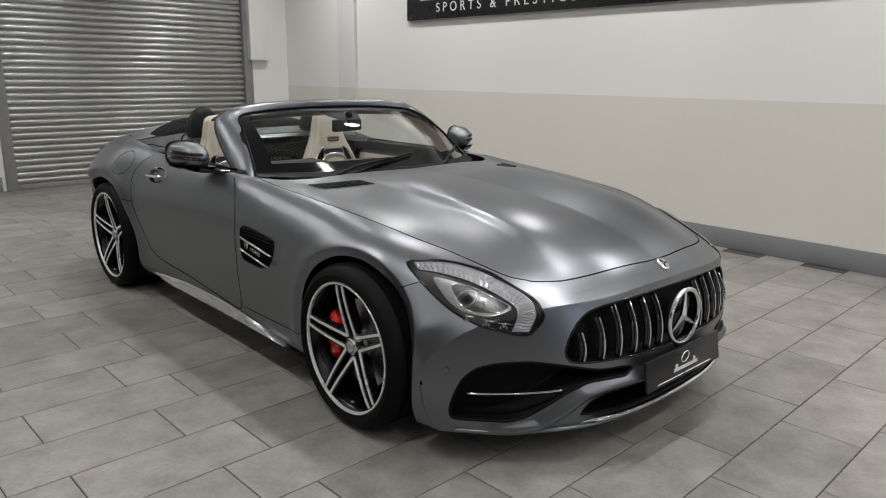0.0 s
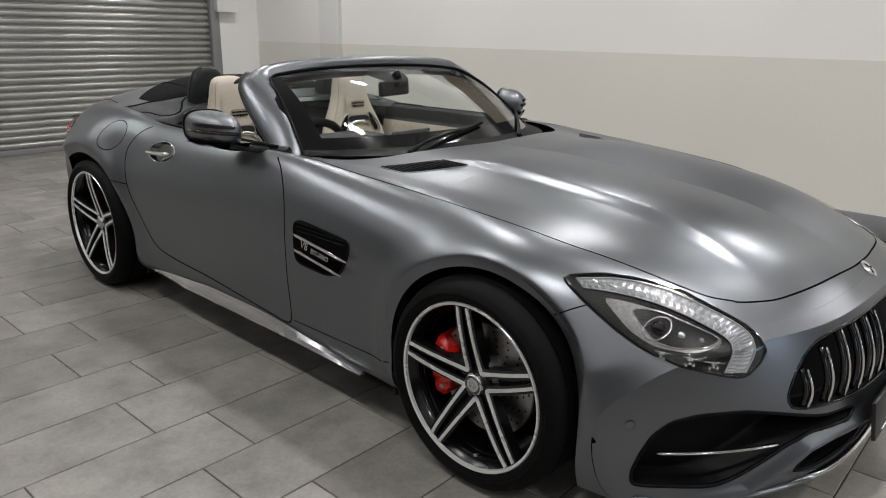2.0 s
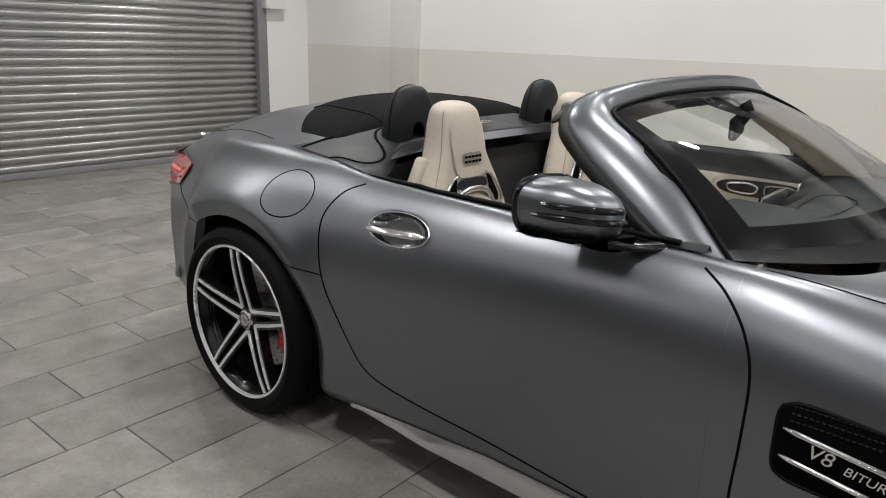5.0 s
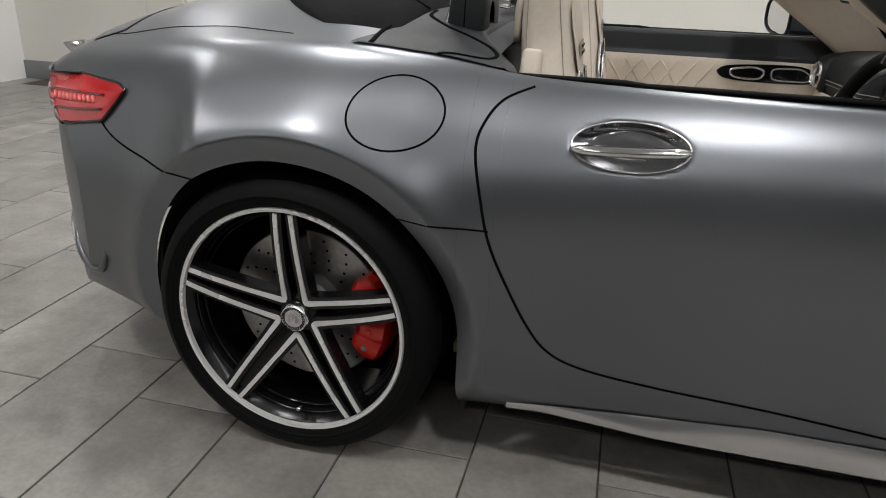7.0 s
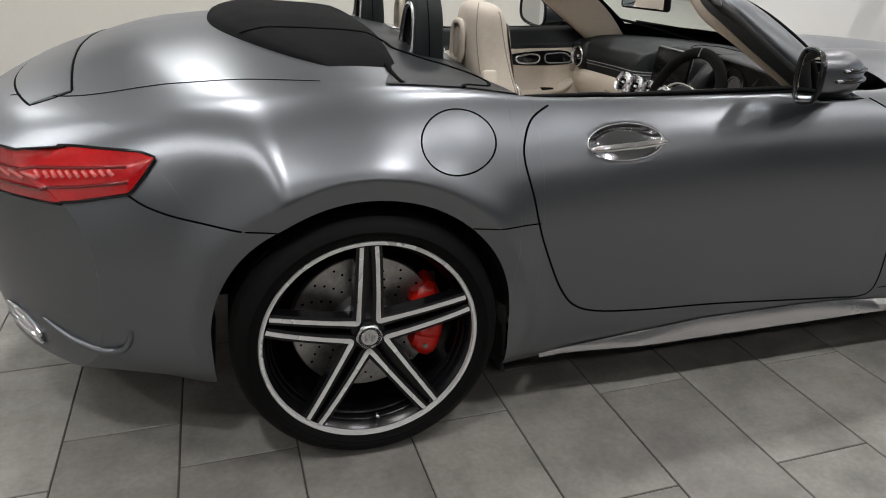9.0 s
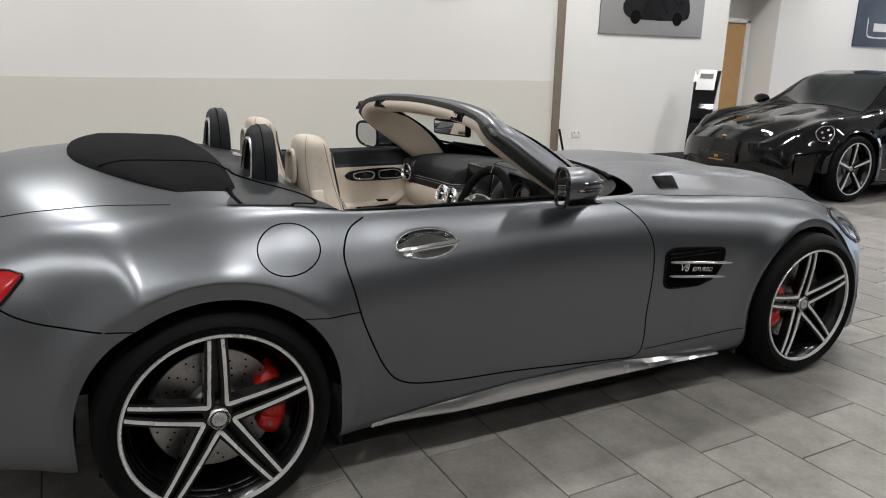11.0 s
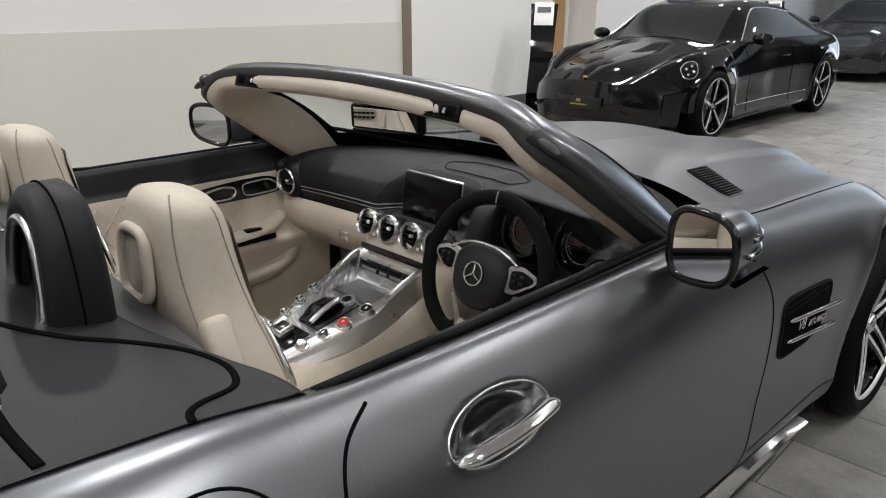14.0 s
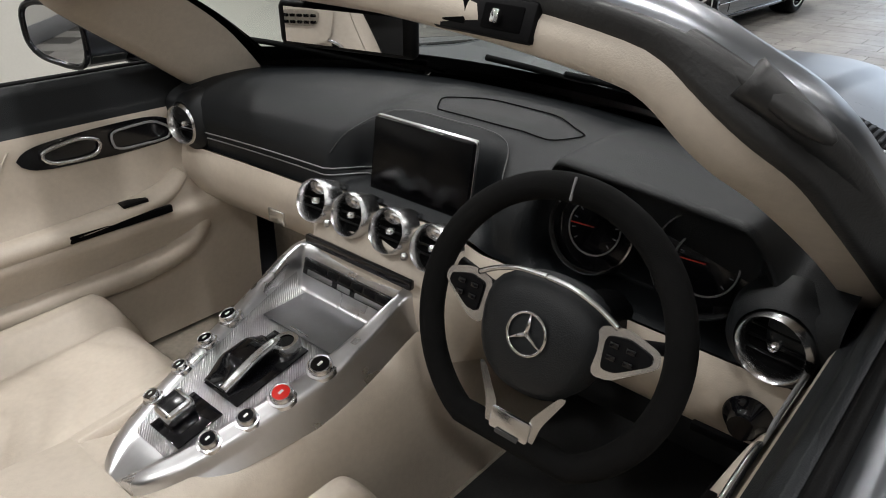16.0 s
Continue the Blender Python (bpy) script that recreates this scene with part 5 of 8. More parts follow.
raw("bonnet_badge", *moved(lathe([(0.0, 0.004), (0.022, 0.003), (0.030, 0.0)], 32, "z"), Matrix.Translation(bx) @ Matrix.Rotation(radians(38), 4, "Y")), SATIN_CHROME, car, "small round silver bonnet badge")
for k in range(3):
    a = math.radians(90 + 120 * k)
    raw("badge_mark", *moved(tube([(0.003 * math.cos(a), 0.003 * math.sin(a), 0.004), (0.02 * math.cos(a), 0.02 * math.sin(a), 0.004)], 0.004, 6, flat=0.4), Matrix.Translation(bx) @ Matrix.Rotation(radians(38), 4, "Y")), BLACK_GLOSS, car)
# show plate with plain bars for the dealer's mark
px = nose_x(0, 0.31) + 0.036
plate = part("show_plate", box((0.012, 0.53, 0.115), (px, -0.03, 0.318), 0.003, turn=Matrix.Rotation(radians(-8), 3, "Y")), SIGN_BLACK, car, "black show plate with pale printing")
for y0, y1, z0, z1 in ((-0.085, 0.085, 0.294, 0.306), (-0.075, -0.06, 0.294, 0.322), (0.055, 0.068, 0.294, 0.320), (-0.20, 0.19, 0.274, 0.277)):
    part("printed_bar", box((0.003, y1 - y0, z1 - z0), (px + 0.0075 - ((z0 + z1) / 2 - 0.318) * 0.14, (y0 + y1) / 2 - 0.03, (z0 + z1) / 2)), WHITE_PRINT, plate, smooth=False)
raw("printed_swirl", *tube([(px + 0.0075 - (0.018 + 0.018 * math.sin(a)) * 0.14, -0.03 + 0.026 * math.cos(a) + 0.010 * math.sin(a), 0.336 + 0.018 * math.sin(a)) for a in np.linspace(0, 2 * math.pi, 28, endpoint=False)], 0.002, 5, True, up=(1, 0, 0)), WHITE_PRINT, plate)
# chin: dark gap, chrome splitter strip, painted blades
raw("splitter_trim", *tube(spline([nose_at(y, 0.168 + 0.012 * abs(y) ** 2, 0.016) for y in np.linspace(-0.50, 0.50, 15)], 50), [0.004] * 3 + [0.013] * 44 + [0.004] * 3, 8, flat=0.8), CHROME, car, "chrome strip along the front splitter")
raw("splitter", *tube(spline([nose_at(y, 0.146, 0.004) for y in np.linspace(-0.85, 0.85, 25)], 80), 0.011, 8, flat=0.8), PAINT, car, "grey front splitter edge")
for side in (-1, 1):
    a = nose_at(side * 0.86, 0.335, 0.0)
    raw("intake_fin", *tube(spline([nose_at(side * y, 0.292 + 0.05 * (0.82 - y), -0.004) for y in np.linspace(0.57, 0.825, 8)], 24), [0.003] + [0.006] * 22 + [0.003], 8, flat=0.8), CHROME, car, "chrome fin across the side intake")

# headlights
HEAD = [(1.540, 0.712), (1.625, 0.720), (1.705, 0.711), (1.796, 0.693), (1.885, 0.662), (1.964, 0.631), (2.010, 0.604), (2.026, 0.578), (2.022, 0.548), (2.004, 0.512), (1.978, 0.512), (1.921, 0.529), (1.853, 0.547), (1.789, 0.566), (1.713, 0.601), (1.642, 0.644), (1.585, 0.682)]


def lamp_point(x, z, lift, side):
    """On the corner of the nose, by its place along the car and its height."""
    e = skin(2.15, s_at_z(2.15, z), side)
    if x <= e[0]:
        lo, hi = 1.3, 2.15
        for _ in range(20):
            u = (lo + hi) / 2
            s = s_at_z(u, z)
            if skin(u, s, side)[0] < x:
                lo = u
            else:
                hi = u
        return skin(u, s, side) + normal(u, s, side) * lift
    lo, hi = 0.2, 0.92
    for _ in range(24):
        m = (lo + hi) / 2
        if nose_x(m, z) > x:
            lo = m
        else:
            hi = m
    return np.array([x + lift * 0.75, side * (lo + lift * 0.6), z + lift * 0.2])


for side in (-1, 1):
    sp = lamp_point(1.80, 0.372, 0.001, side)
    raw("parking_sensor", *moved(lathe([(0.0, 0.0), (0.010, 0.0), (0.0105, -0.001), (0.0125, -0.002)], 20, "y"), Matrix.Translation(sp) @ Matrix.Rotation(radians(35 if side < 0 else 145), 4, "Z")), PAINT, car, "round parking sensor", sharp=30)
for side in (-1, 1):
    ol = rounded(HEAD, 90, 0.16)
    cen = np.array([1.80, 0.61])
    lamp = raw("headlight", *fan(ol, lambda a, b: lamp_point(a, b, 0.0025, side), 8, cen), LAMP_DARK, car, "clear headlight with a bright faceted light band")
    if side > 0:
        lamp.data.flip_normals()
    raw("headlight_rim", *tube([lamp_point(a, b, 0.002, side) for a, b in ol], 0.0050, 6, True, up=(0.3, 0.5, 0.8)), BLACK_GLOSS, lamp)
    # the light band: two rows of bright prisms along the upper edge and down the front corner
    upper = spline([(1.575, 0.706), (1.66, 0.709), (1.75, 0.695), (1.85, 0.667), (1.94, 0.634), (1.992, 0.604), (2.006, 0.575), (1.998, 0.522)], 73)
    lower = spline([(1.600, 0.688), (1.67, 0.682), (1.76, 0.667), (1.85, 0.642), (1.925, 0.613), (1.962, 0.590), (1.968, 0.566), (1.962, 0.524)], 73)
    vs = []
    for i in range(73):
        for j in range(7):
            q = upper[i] + (lower[i] - upper[i]) * j / 6
            vs.append(lamp_point(q[0], q[1], 0.0045 + 0.0050 * ((i + (j > 3)) % 2) * (0 < j < 6) + 0.002 * (j in (2, 4)), side))
    raw("light_band", vs, grid_faces(73, 7, flip=side > 0), LIGHT_GUIDE, lamp, "bright faceted light band", smooth=False)
    for line in (upper, lower):
        raw("band_edge", *tube([lamp_point(a, b, 0.007, side) for a, b in line], 0.0022, 5, up=(0.5, side * 0.4, 0.7)), LIGHT_GUIDE, lamp)
    # silver bowl, dark inner bowl, projector
    bowl = rounded([(1.650, 0.672), (1.74, 0.660), (1.85, 0.632), (1.935, 0.604), (1.945, 0.590), (1.90, 0.566), (1.81, 0.572), (1.745, 0.600), (1.69, 0.640)], 54, 0.18)
    raw("reflector_bowl", *fan(bowl, lambda a, b: lamp_point(a, b, 0.0048, side), 4), LAMP_SILVER, lamp, "satin silver reflector")
    pod = rounded([(1.722, 0.652), (1.786, 0.650), (1.862, 0.627), (1.935, 0.602), (1.930, 0.588), (1.905, 0.577), (1.855, 0.574), (1.81, 0.582), (1.766, 0.612)], 50, 0.18)
    raw("projector_bowl", *fan(pod, lambda a, b: lamp_point(a, b, 0.0062, side), 4), LAMP_DARK, lamp)
    raw("bowl_edge", *tube([lamp_point(a, b, 0.0075, side) for a, b in pod], 0.0022, 6, True, up=(0.3, 0.5, 0.8)), CHROME, lamp, "thin chrome edge")
    for (a, b), r, m in (((1.80, 0.612), 0.026, BLACK_GLOSS), ((1.855, 0.604), 0.012, LAMP_SILVER), ((1.90, 0.596), 0.009, LAMP_SILVER)):
        bm = bmesh.new()
        bmesh.ops.create_uvsphere(bm, u_segments=24, v_segments=16, radius=r, matrix=Matrix.Translation(lamp_point(a, b, -0.35 * r + 0.006, side)) @ Matrix.Diagonal((1, 0.7, 0.9, 1)))
        part("projector_lens", bm, m, lamp, "dark round projector lens" if r > 0.02 else "")
    ring = [lamp_point(1.80 + 0.029 * math.cos(t), 0.612 + 0.025 * math.sin(t), 0.0085, side) for t in np.linspace(0, 2 * math.pi, 32, endpoint=False)]
    raw("projector_ring", *tube(ring, 0.0022, 6, True, up=(0.3, 0.5, 0.8)), SATIN_CHROME, lamp)
    for a, b in ((1.831, 0.553), (1.895, 0.547), (1.940, 0.540)):
        for k in range(5):
            q = lamp_point(a + 0.009 * math.cos(k * 1.9) * (k > 0), b + 0.007 * math.sin(k * 1.9) * (k > 0), 0.004, side)
            bm = bmesh.new()
            bmesh.ops.create_icosphere(bm, subdivisions=1, radius=0.0052, matrix=Matrix.Translation(q))
            part("led_element", bm, CHROME, lamp, smooth=False)
        raw("led_bar", *tube([lamp_point(a - 0.018, b + 0.012, 0.004, side), lamp_point(a + 0.020, b + 0.008, 0.004, side)], 0.0020, 5), SATIN_CHROME, lamp)
    cover = raw("lamp_cover", *fan((ol - cen) * 0.99 + cen, lambda a, b: lamp_point(a, b, 0.0035 + 0.012 * (1 - max(abs(a - 1.78) / 0.245, 0) ** 4 * 0.9), side), 8, cen), LENS, lamp, "clear lamp cover")
    cover.visible_shadow = False

# side vents in the wings: recess shade as a dark patch, two bright fins, lettering
for side in (-1, 1):
    vo = rounded([(0.428, 0.688), (0.43, 0.535), (0.46, 0.517), (0.62, 0.512), (0.70, 0.535), (0.745, 0.60), (0.752, 0.652), (0.735, 0.664)], 60, 0.13)
    vent = raw("wing_vent", *fan(vo, on_side(0.002, side), 5), GAP, car, "black recessed wing vent with two chrome fins")
    if side > 0:
        vent.data.flip_normals()
    raw("vent_rim", *tube([side_point(a, b, 0.001, side) for a, b in vo], 0.004, 6, True, up=(0.2, 0, 1)), BLACK_PLASTIC, vent)
    for a in np.linspace(0.455, 0.72, 26):
        for b in (0.645, 0.66, 0.675):
            if b < 0.69 - (a - 0.43) * 0.09:
                raw("vent_mesh", *tube([side_point(a - 0.003, b, 0.003, side), side_point(a + 0.003, b, 0.003, side)], 0.0022, 4), BLACK_PLASTIC, vent, smooth=False)
    for z0, z1, x0, x1 in ((0.632, 0.600, 0.445, 0.775), (0.575, 0.545, 0.445, 0.745)):
        pts = [side_point(x, z0 + (z1 - z0) * t, 0.014 + 0.014 * t, side) for t, x in zip(np.linspace(0, 1, 16), np.linspace(x0, x1, 16))]
        raw("vent_fin", *tube(pts, [0.004] + [0.0085] * 12 + [0.008, 0.006, 0.003], 8, flat=0.75), CHROME, vent, "chrome vent fin")
    if side < 0:
        p, q = side_point(0.49, 0.592, 0.010), side_point(0.69, 0.572, 0.016)
        d = Vector(q - p).normalized()
        n = Vector((0, -1, 0))
        up = n.cross(d).normalized()
        base = Matrix((d, up, n)).transposed().to_4x4()
        v1 = Matrix.Translation(Vector(p) + Vector((0, -0.006, 0))) @ base
        lettering("V8", 0.042, v1, CHROME, vent, 1.0, 0.002, "lettering", 0.2)
        lettering("BITURBO", 0.026, v1 @ Matrix.Translation((0.066, 0.0, 0)), CHROME, vent, 1.0, 0.002, "lettering", 0.2)

# chrome sill strips
for side in (-1, 1):
    xs = np.linspace(-0.815, 0.79, 60)
    vs = []
    for x in xs:
        t = (x + 0.815) / 1.605
        h = 0.056 * min(1, t * 3.0) ** 0.8 * (1 - smooth01((t - 0.55) / 0.45) * 0.92)
        z0 = 0.168 + 0.012 * (1 - min(1, t * 4)) + 0.004 * t
        a, b = side_point(x, z0 + 0.012, 0.004, side), side_point(x, z0 + 0.012 + h, 0.003, side)
        out = np.array([0, side * 0.022 * min(1, t * 5), 0])
        vs += [a + (0, 0, -0.012), a + out * 1.6 - (0, 0, 0.004), (a + b) / 2 + out, b]
    raw("sill_trim", vs, grid_faces(60, 4, flip=side < 0), SATIN_CHROME, car, "polished chrome sill blade", sharp=25)

# door handles, a bright bar across the hollow
for side in (-1, 1):
    ho = [(-0.615 + 0.112 * math.cos(a), 0.803 + 0.044 * math.sin(a)) for a in np.linspace(0, 2 * math.pi, 48, endpoint=False)]
    pts = [side_point(x, 0.795 + 0.012 * t, 0, side) * (1, 0, 1) + np.array([0, side * (abs(side_point(-0.615, 0.748, 0, side)[1]) - 0.006 + 0.010 * math.sin(math.pi * t)), 0]) for t, x in zip(np.linspace(0, 1, 18), np.linspace(-0.728, -0.502, 18))]
    raw("door_handle", *tube(pts, [0.006, 0.012] + [0.0165] * 14 + [0.012, 0.006], 12, flat=0.62, up=(0, 0, 1)), CHROME, car, "chrome door handle")
    raw("handle_bowl", *fan(ho, on_side(0.0012, side), 8), CHROME_DULL, car, "chrome lined hollow behind the door handle")
    raw("handle_ring", *tube([side_point(a, b, 0.001, side) for a, b in ho], 0.0022, 6, True, up=(0.2, 0, 1)), SATIN_CHROME, car)

# door mirrors
def mirror_at(x, a, sx, side, half=0.082, tall=0.071, power=3.2):
    """A slice of the mirror shell, turned a little towards the driver."""
    ca, sa = math.cos(a), math.sin(a)
    e = (abs(ca) ** power + abs(sa) ** power) ** (-1 / power)
    v, w = half * sx * e * ca, tall * sx * e * sa
    w = w * (1 - 0.10 * v / half) + 0.010 * v / half
    return (x - 0.42 * v, side * (0.950 + v), 0.965 + w)


for side in (-1, 1):
    vs = []
    n, m = 18, 36
    for i in range(n):
        t = i / (n - 1)
        sx = min(1.0, math.sqrt(max(0.0, 1 - (1 - min(1.0, (t + 0.02) / 0.75)) ** 2)))
        vs += [mirror_at(0.055 - 0.165 * t, 2 * math.pi * k / m, sx, side, power=2.6) for k in range(m)]
    shell = raw("door_mirror", vs, grid_faces(n, m, wrap_c=True, flip=side < 0) + [tuple(range(m))], PAINT, car, "satin grey door mirror on a black foot", sharp=50)
    turns = np.linspace(0, 2 * math.pi, 48, endpoint=False)
    raw("mirror_rim", *tube([mirror_at(-0.112, a, 0.96, side) for a in turns], 0.008, 8, True, up=(1, 0, 0)), BLACK_GLOSS, shell)
    gv = [mirror_at(-0.113, a, r, side) for r in (0.93, 0.5) for a in turns] + [(-0.113, side * 0.950, 0.965)]
    raw("mirror_glass", gv, grid_faces(2, 48, wrap_c=True) + [(48 + k, 48 + (k + 1) % 48, 96) for k in range(48)], MIRROR, shell, "mirror glass", smooth=False)
    arm = spline([(0.10, side * 0.800, 0.884), (0.075, side * 0.845, 0.888), (0.045, side * 0.885, 0.896), (0.02, side * 0.93, 0.908)], 14)
    raw("mirror_foot", *tube(arm, [0.034, 0.033, 0.031, 0.029, 0.027, 0.026, 0.026, 0.026, 0.027, 0.029, 0.031, 0.033, 0.034, 0.034], 12, flat=0.48), BLACK_GLOSS, shell, "gloss black mirror foot")
    vs = []
    for i in range(8):
        x = 0.040 - 0.145 * i / 7
        for k in range(m):
            q = mirror_at(x, 2 * math.pi * k / m, 1.03, side, power=2.8)
            vs.append((q[0], q[1], min(0.918, q[2])))
    raw("mirror_tray", vs, grid_faces(8, m, wrap_c=True), BLACK_GLOSS, shell, "gloss black lower mirror shell")
    for z, v0, v1 in ((0.982, -0.030, 0.080), (0.957, -0.045, 0.084)):
        pts = []
        for v in np.linspace(v0, v1, 22):
            f = min(1.0, (abs(v) / 0.082) ** 2.6 + (abs(z - 0.965) / 0.071) ** 2.6)
            t = 0.75 * (1 - math.sqrt(max(0.0, 1 - f ** (2 / 2.6)))) - 0.02
            pts.append((0.055 - 0.165 * t - 0.42 * v - 0.003, side * (0.950 + v), z + 0.10 * v))
        n = len(pts)
        raw("indicator_slot", *tube(pts, [0.003] * 2 + [0.0110] * (n - 3) + [0.005], 8, flat=0.75), BLACK_GLOSS, shell, "dark indicator slot")
        raw("indicator_strip", *tube([(p[0] + 0.003, p[1], p[2] + 0.001) for p in pts[2:]], [0.002] * 2 + [0.0075] * (n - 4), 6, flat=0.6), LAMP_SILVER, shell, "clear indicator strip")

# bonnet vents
for side in (-1, 1):
    quad = [(0.605, side * 0.675), (0.735, side * 0.668), (0.885, side * 0.468), (0.745, side * 0.465)]
    vo = rounded(quad, 48, 0.10)
    hv = raw("bonnet_vent", *fan(vo, lambda a, b: top_point(a, b, 0.003), 5), GAP, car, "black louvred bonnet vent with a grey rim")
    if side < 0:
        hv.data.flip_normals()
    raw("vent_rim", *tube([top_point(a, b, 0.0005) for a, b in vo], 0.0035, 6, True, up=(0, 0, 1)), PAINT, hv)
    for k in range(13):
        t = (k + 0.6) / 13.2
        a = np.array(quad[0]) * (1 - t) + np.array(quad[3]) * t
        b = np.array(quad[1]) * (1 - t) + np.array(quad[2]) * t
        pts = [top_point(*(a * (1 - w) + b * w), 0.004) for w in np.linspace(0.07, 0.93, 5)]
        raw("louvre", *tube(pts, 0.0055, 5, flat=0.35), BLACK_PLASTIC, hv)

# tail lamps
def tail_face(y, z):
    return np.array([-2.32 + float(bend(-2.32, y)) - 0.035 * math.sin(math.pi * np.clip((z - 0.34) / 0.48, 0, 1)) * (1 - (y / 0.9) ** 2), y, z])


def tail_at(q, r, lift, side):
    """Along the lamp from its tip (0) round the corner to its inner end (1); r from lower to upper edge."""
    zlo = np.interp(q, [0, 0.06, 0.12, 0.35, 0.7, 1], [0.812, 0.775, 0.742, 0.722, 0.712, 0.738])
    zhi = np.interp(q, [0, 0.06, 0.35, 0.7, 1], [0.818, 0.828, 0.832, 0.826, 0.81])
    z = zlo + (zhi - zlo) * r
    corner = -2.05
    if q < 0.55:
        return side_point(-1.775 + (corner + 1.775) * q / 0.55, z, lift, side)
    p = side_point(corner, z, 0.0, side)
    w = (q - 0.55) / 0.45
    y = abs(p[1]) + (0.36 - abs(p[1])) * w
    e = tail_face(side * y, z)
    blend = float(smooth01(w * 4))
    x = e[0] * blend + min(p[0], e[0]) * (1 - blend) if w > 0 else p[0]
    return np.array([x - lift * 0.9, side * (y + lift * 0.4), z])


for side in (-1, 1):
    vs = [tail_at(q, r, 0.004 + 0.006 * math.sin(math.pi * r), side) for q in np.linspace(0, 1, 60) for r in np.linspace(0, 1, 9)]
    tl = raw("tail_lamp", vs, grid_faces(60, 9, flip=side > 0), RED_LENS, car, "slim red tail lamp wrapping round the corner")
    edge = [tail_at(q, 1, 0.004, side) for q in np.linspace(0, 1, 40)] + [tail_at(q, 0, 0.004, side) for q in np.linspace(1, 0, 40)]
    raw("lamp_rim", *tube(edge, 0.004, 6, True, up=(0.3, 0.4, 0.8)), BLACK_GLOSS, tl)
    for r, m in ((0.28, RED_DARK), (0.62, RED_DARK)):
        raw("light_guide", *tube([tail_at(q, r, 0.010, side) for q in np.linspace(0.12, 0.97, 40)], 0.004, 6), m, tl)
    for k in range(20):
        q = 0.18 + 0.036 * k
        raw("led_element", *tube([tail_at(q, 0.44, 0.010, side), tail_at(q + 0.020, 0.56, 0.010, side)], 0.0050, 6, up=(0, 1, 0)), RED_PALE, tl)
    # exhaust and diffuser
    raw("exhaust_tip", *moved(lathe([(0.040, 0.0), (0.046, -0.004), (0.048, 0.0), (0.046, 0.10)], 28, "x"), Matrix.Translation((-2.20, side * 0.52, 0.33)) @ Matrix.Diagonal((1, 1.5, 0.8, 1))), CHROME, car, "chrome exhaust tip", sharp=40)
raw("diffuser", *tube([(-2.22 + 0.2 * abs(y) ** 2, y, 0.31) for y in np.linspace(-0.6, 0.6, 20)], 0.05, 8, flat=0.9), BLACK_PLASTIC, car, "black rear diffuser")
sv = []
def flap_front(y):
    return -2.012 + 0.040 * (abs(y) / 0.585) ** 2


def flap_rear(y):
    return -2.172 + 0.100 * (abs(y) / 0.585) ** 3.2


for t in np.linspace(0, 1, 10):
    for y in np.linspace(-0.578, 0.578, 48):
        sv.append(top_point(flap_front(y) - 0.004 + (flap_rear(y) - flap_front(y) + 0.008) * t, y, 0.0022))
raw("rear_spoiler", sv, grid_faces(10, 48), PAINT, car, "retracted grey rear spoiler flap")
wide = np.linspace(-0.582, 0.582, 25)
top_line([(flap_front(y), y) for y in wide], 90, 0.006)
top_line([(flap_rear(y), y) for y in wide], 90, 0.006)
for side in (-1, 1):
    top_line([(flap_front(0.582), side * 0.584), ((flap_front(0.582) + flap_rear(0.582)) / 2, side * 0.588), (flap_rear(0.582), side * 0.584)], 20, 0.006)
    # raised lip at the foot of the bumper corner
    lip = spline([(-1.884, side * 0.876, 0.408), (-1.890, side * 0.878, 0.372), (-1.915, side * 0.868, 0.343), (-1.970, side * 0.842, 0.340), (-2.040, side * 0.792, 0.356), (-2.110, side * 0.722, 0.384)], 30)
    raw("bumper_lip", *tube(lip, [0.004 + 0.010 * math.sin(math.pi * k / 29) ** 0.7 for k in range(30)], 10, flat=0.7), PAINT, car, "satin grey lip on the bumper corner")
    # finisher of the exhaust
    for k in range(2):
        trim = spline([(-2.215, side * 0.610, 0.385 - 0.03 * k), (-2.175, side * 0.655, 0.366 - 0.03 * k), (-2.125, side * 0.708, 0.322 - 0.02 * k)], 14)
        raw("exhaust_trim", *tube(trim, [0.006 + 0.006 * math.sin(math.pi * j / 13) for j in range(14)], 10), CHROME, car, "chrome exhaust trim")
for y in (-0.50, 0.50):
    part("boot_badge", box((0.004, 0.10, 0.03), tuple(top_point(-2.20, y, 0.004)), 0.001, turn=Matrix.Rotation(radians(-45), 3, "Y")), CHROME, car, "chrome model badge drawn as a bar")

# ---- roof cover, rear shelf and hoops ----
vs = []
NA, NB = 26, 40
for i in range(NA):
    t = i / (NA - 1)
    for j in range(NB):
        a = -1 + 2 * j / (NB - 1)
        y = 0.66 * math.copysign(abs(a) ** 0.9, a)
        xf = -1.135 - 0.03 * a * a
        xr = -1.66 + 0.30 * abs(a) ** 2.6
        x = xf + (xr - xf) * t
        base = top_point(x, y)[2]
        dome = 0.030 * (1 - abs(a) ** 3.5) * min(1, 6 * t + 0.15) * min(1, 5 * (1 - t)) ** 0.6
        edge = 0.006 * min(1.0, 12 * min(t, 1 - t, (1 - abs(a)) * 2))
        vs.append((x, y, base + dome + edge - 0.012 * (t in (0.0, 1.0))))
raw("roof_cover", vs, grid_faces(NA, NB, flip=True), SOFT_TOP, car, "folded black canvas roof under its cover")
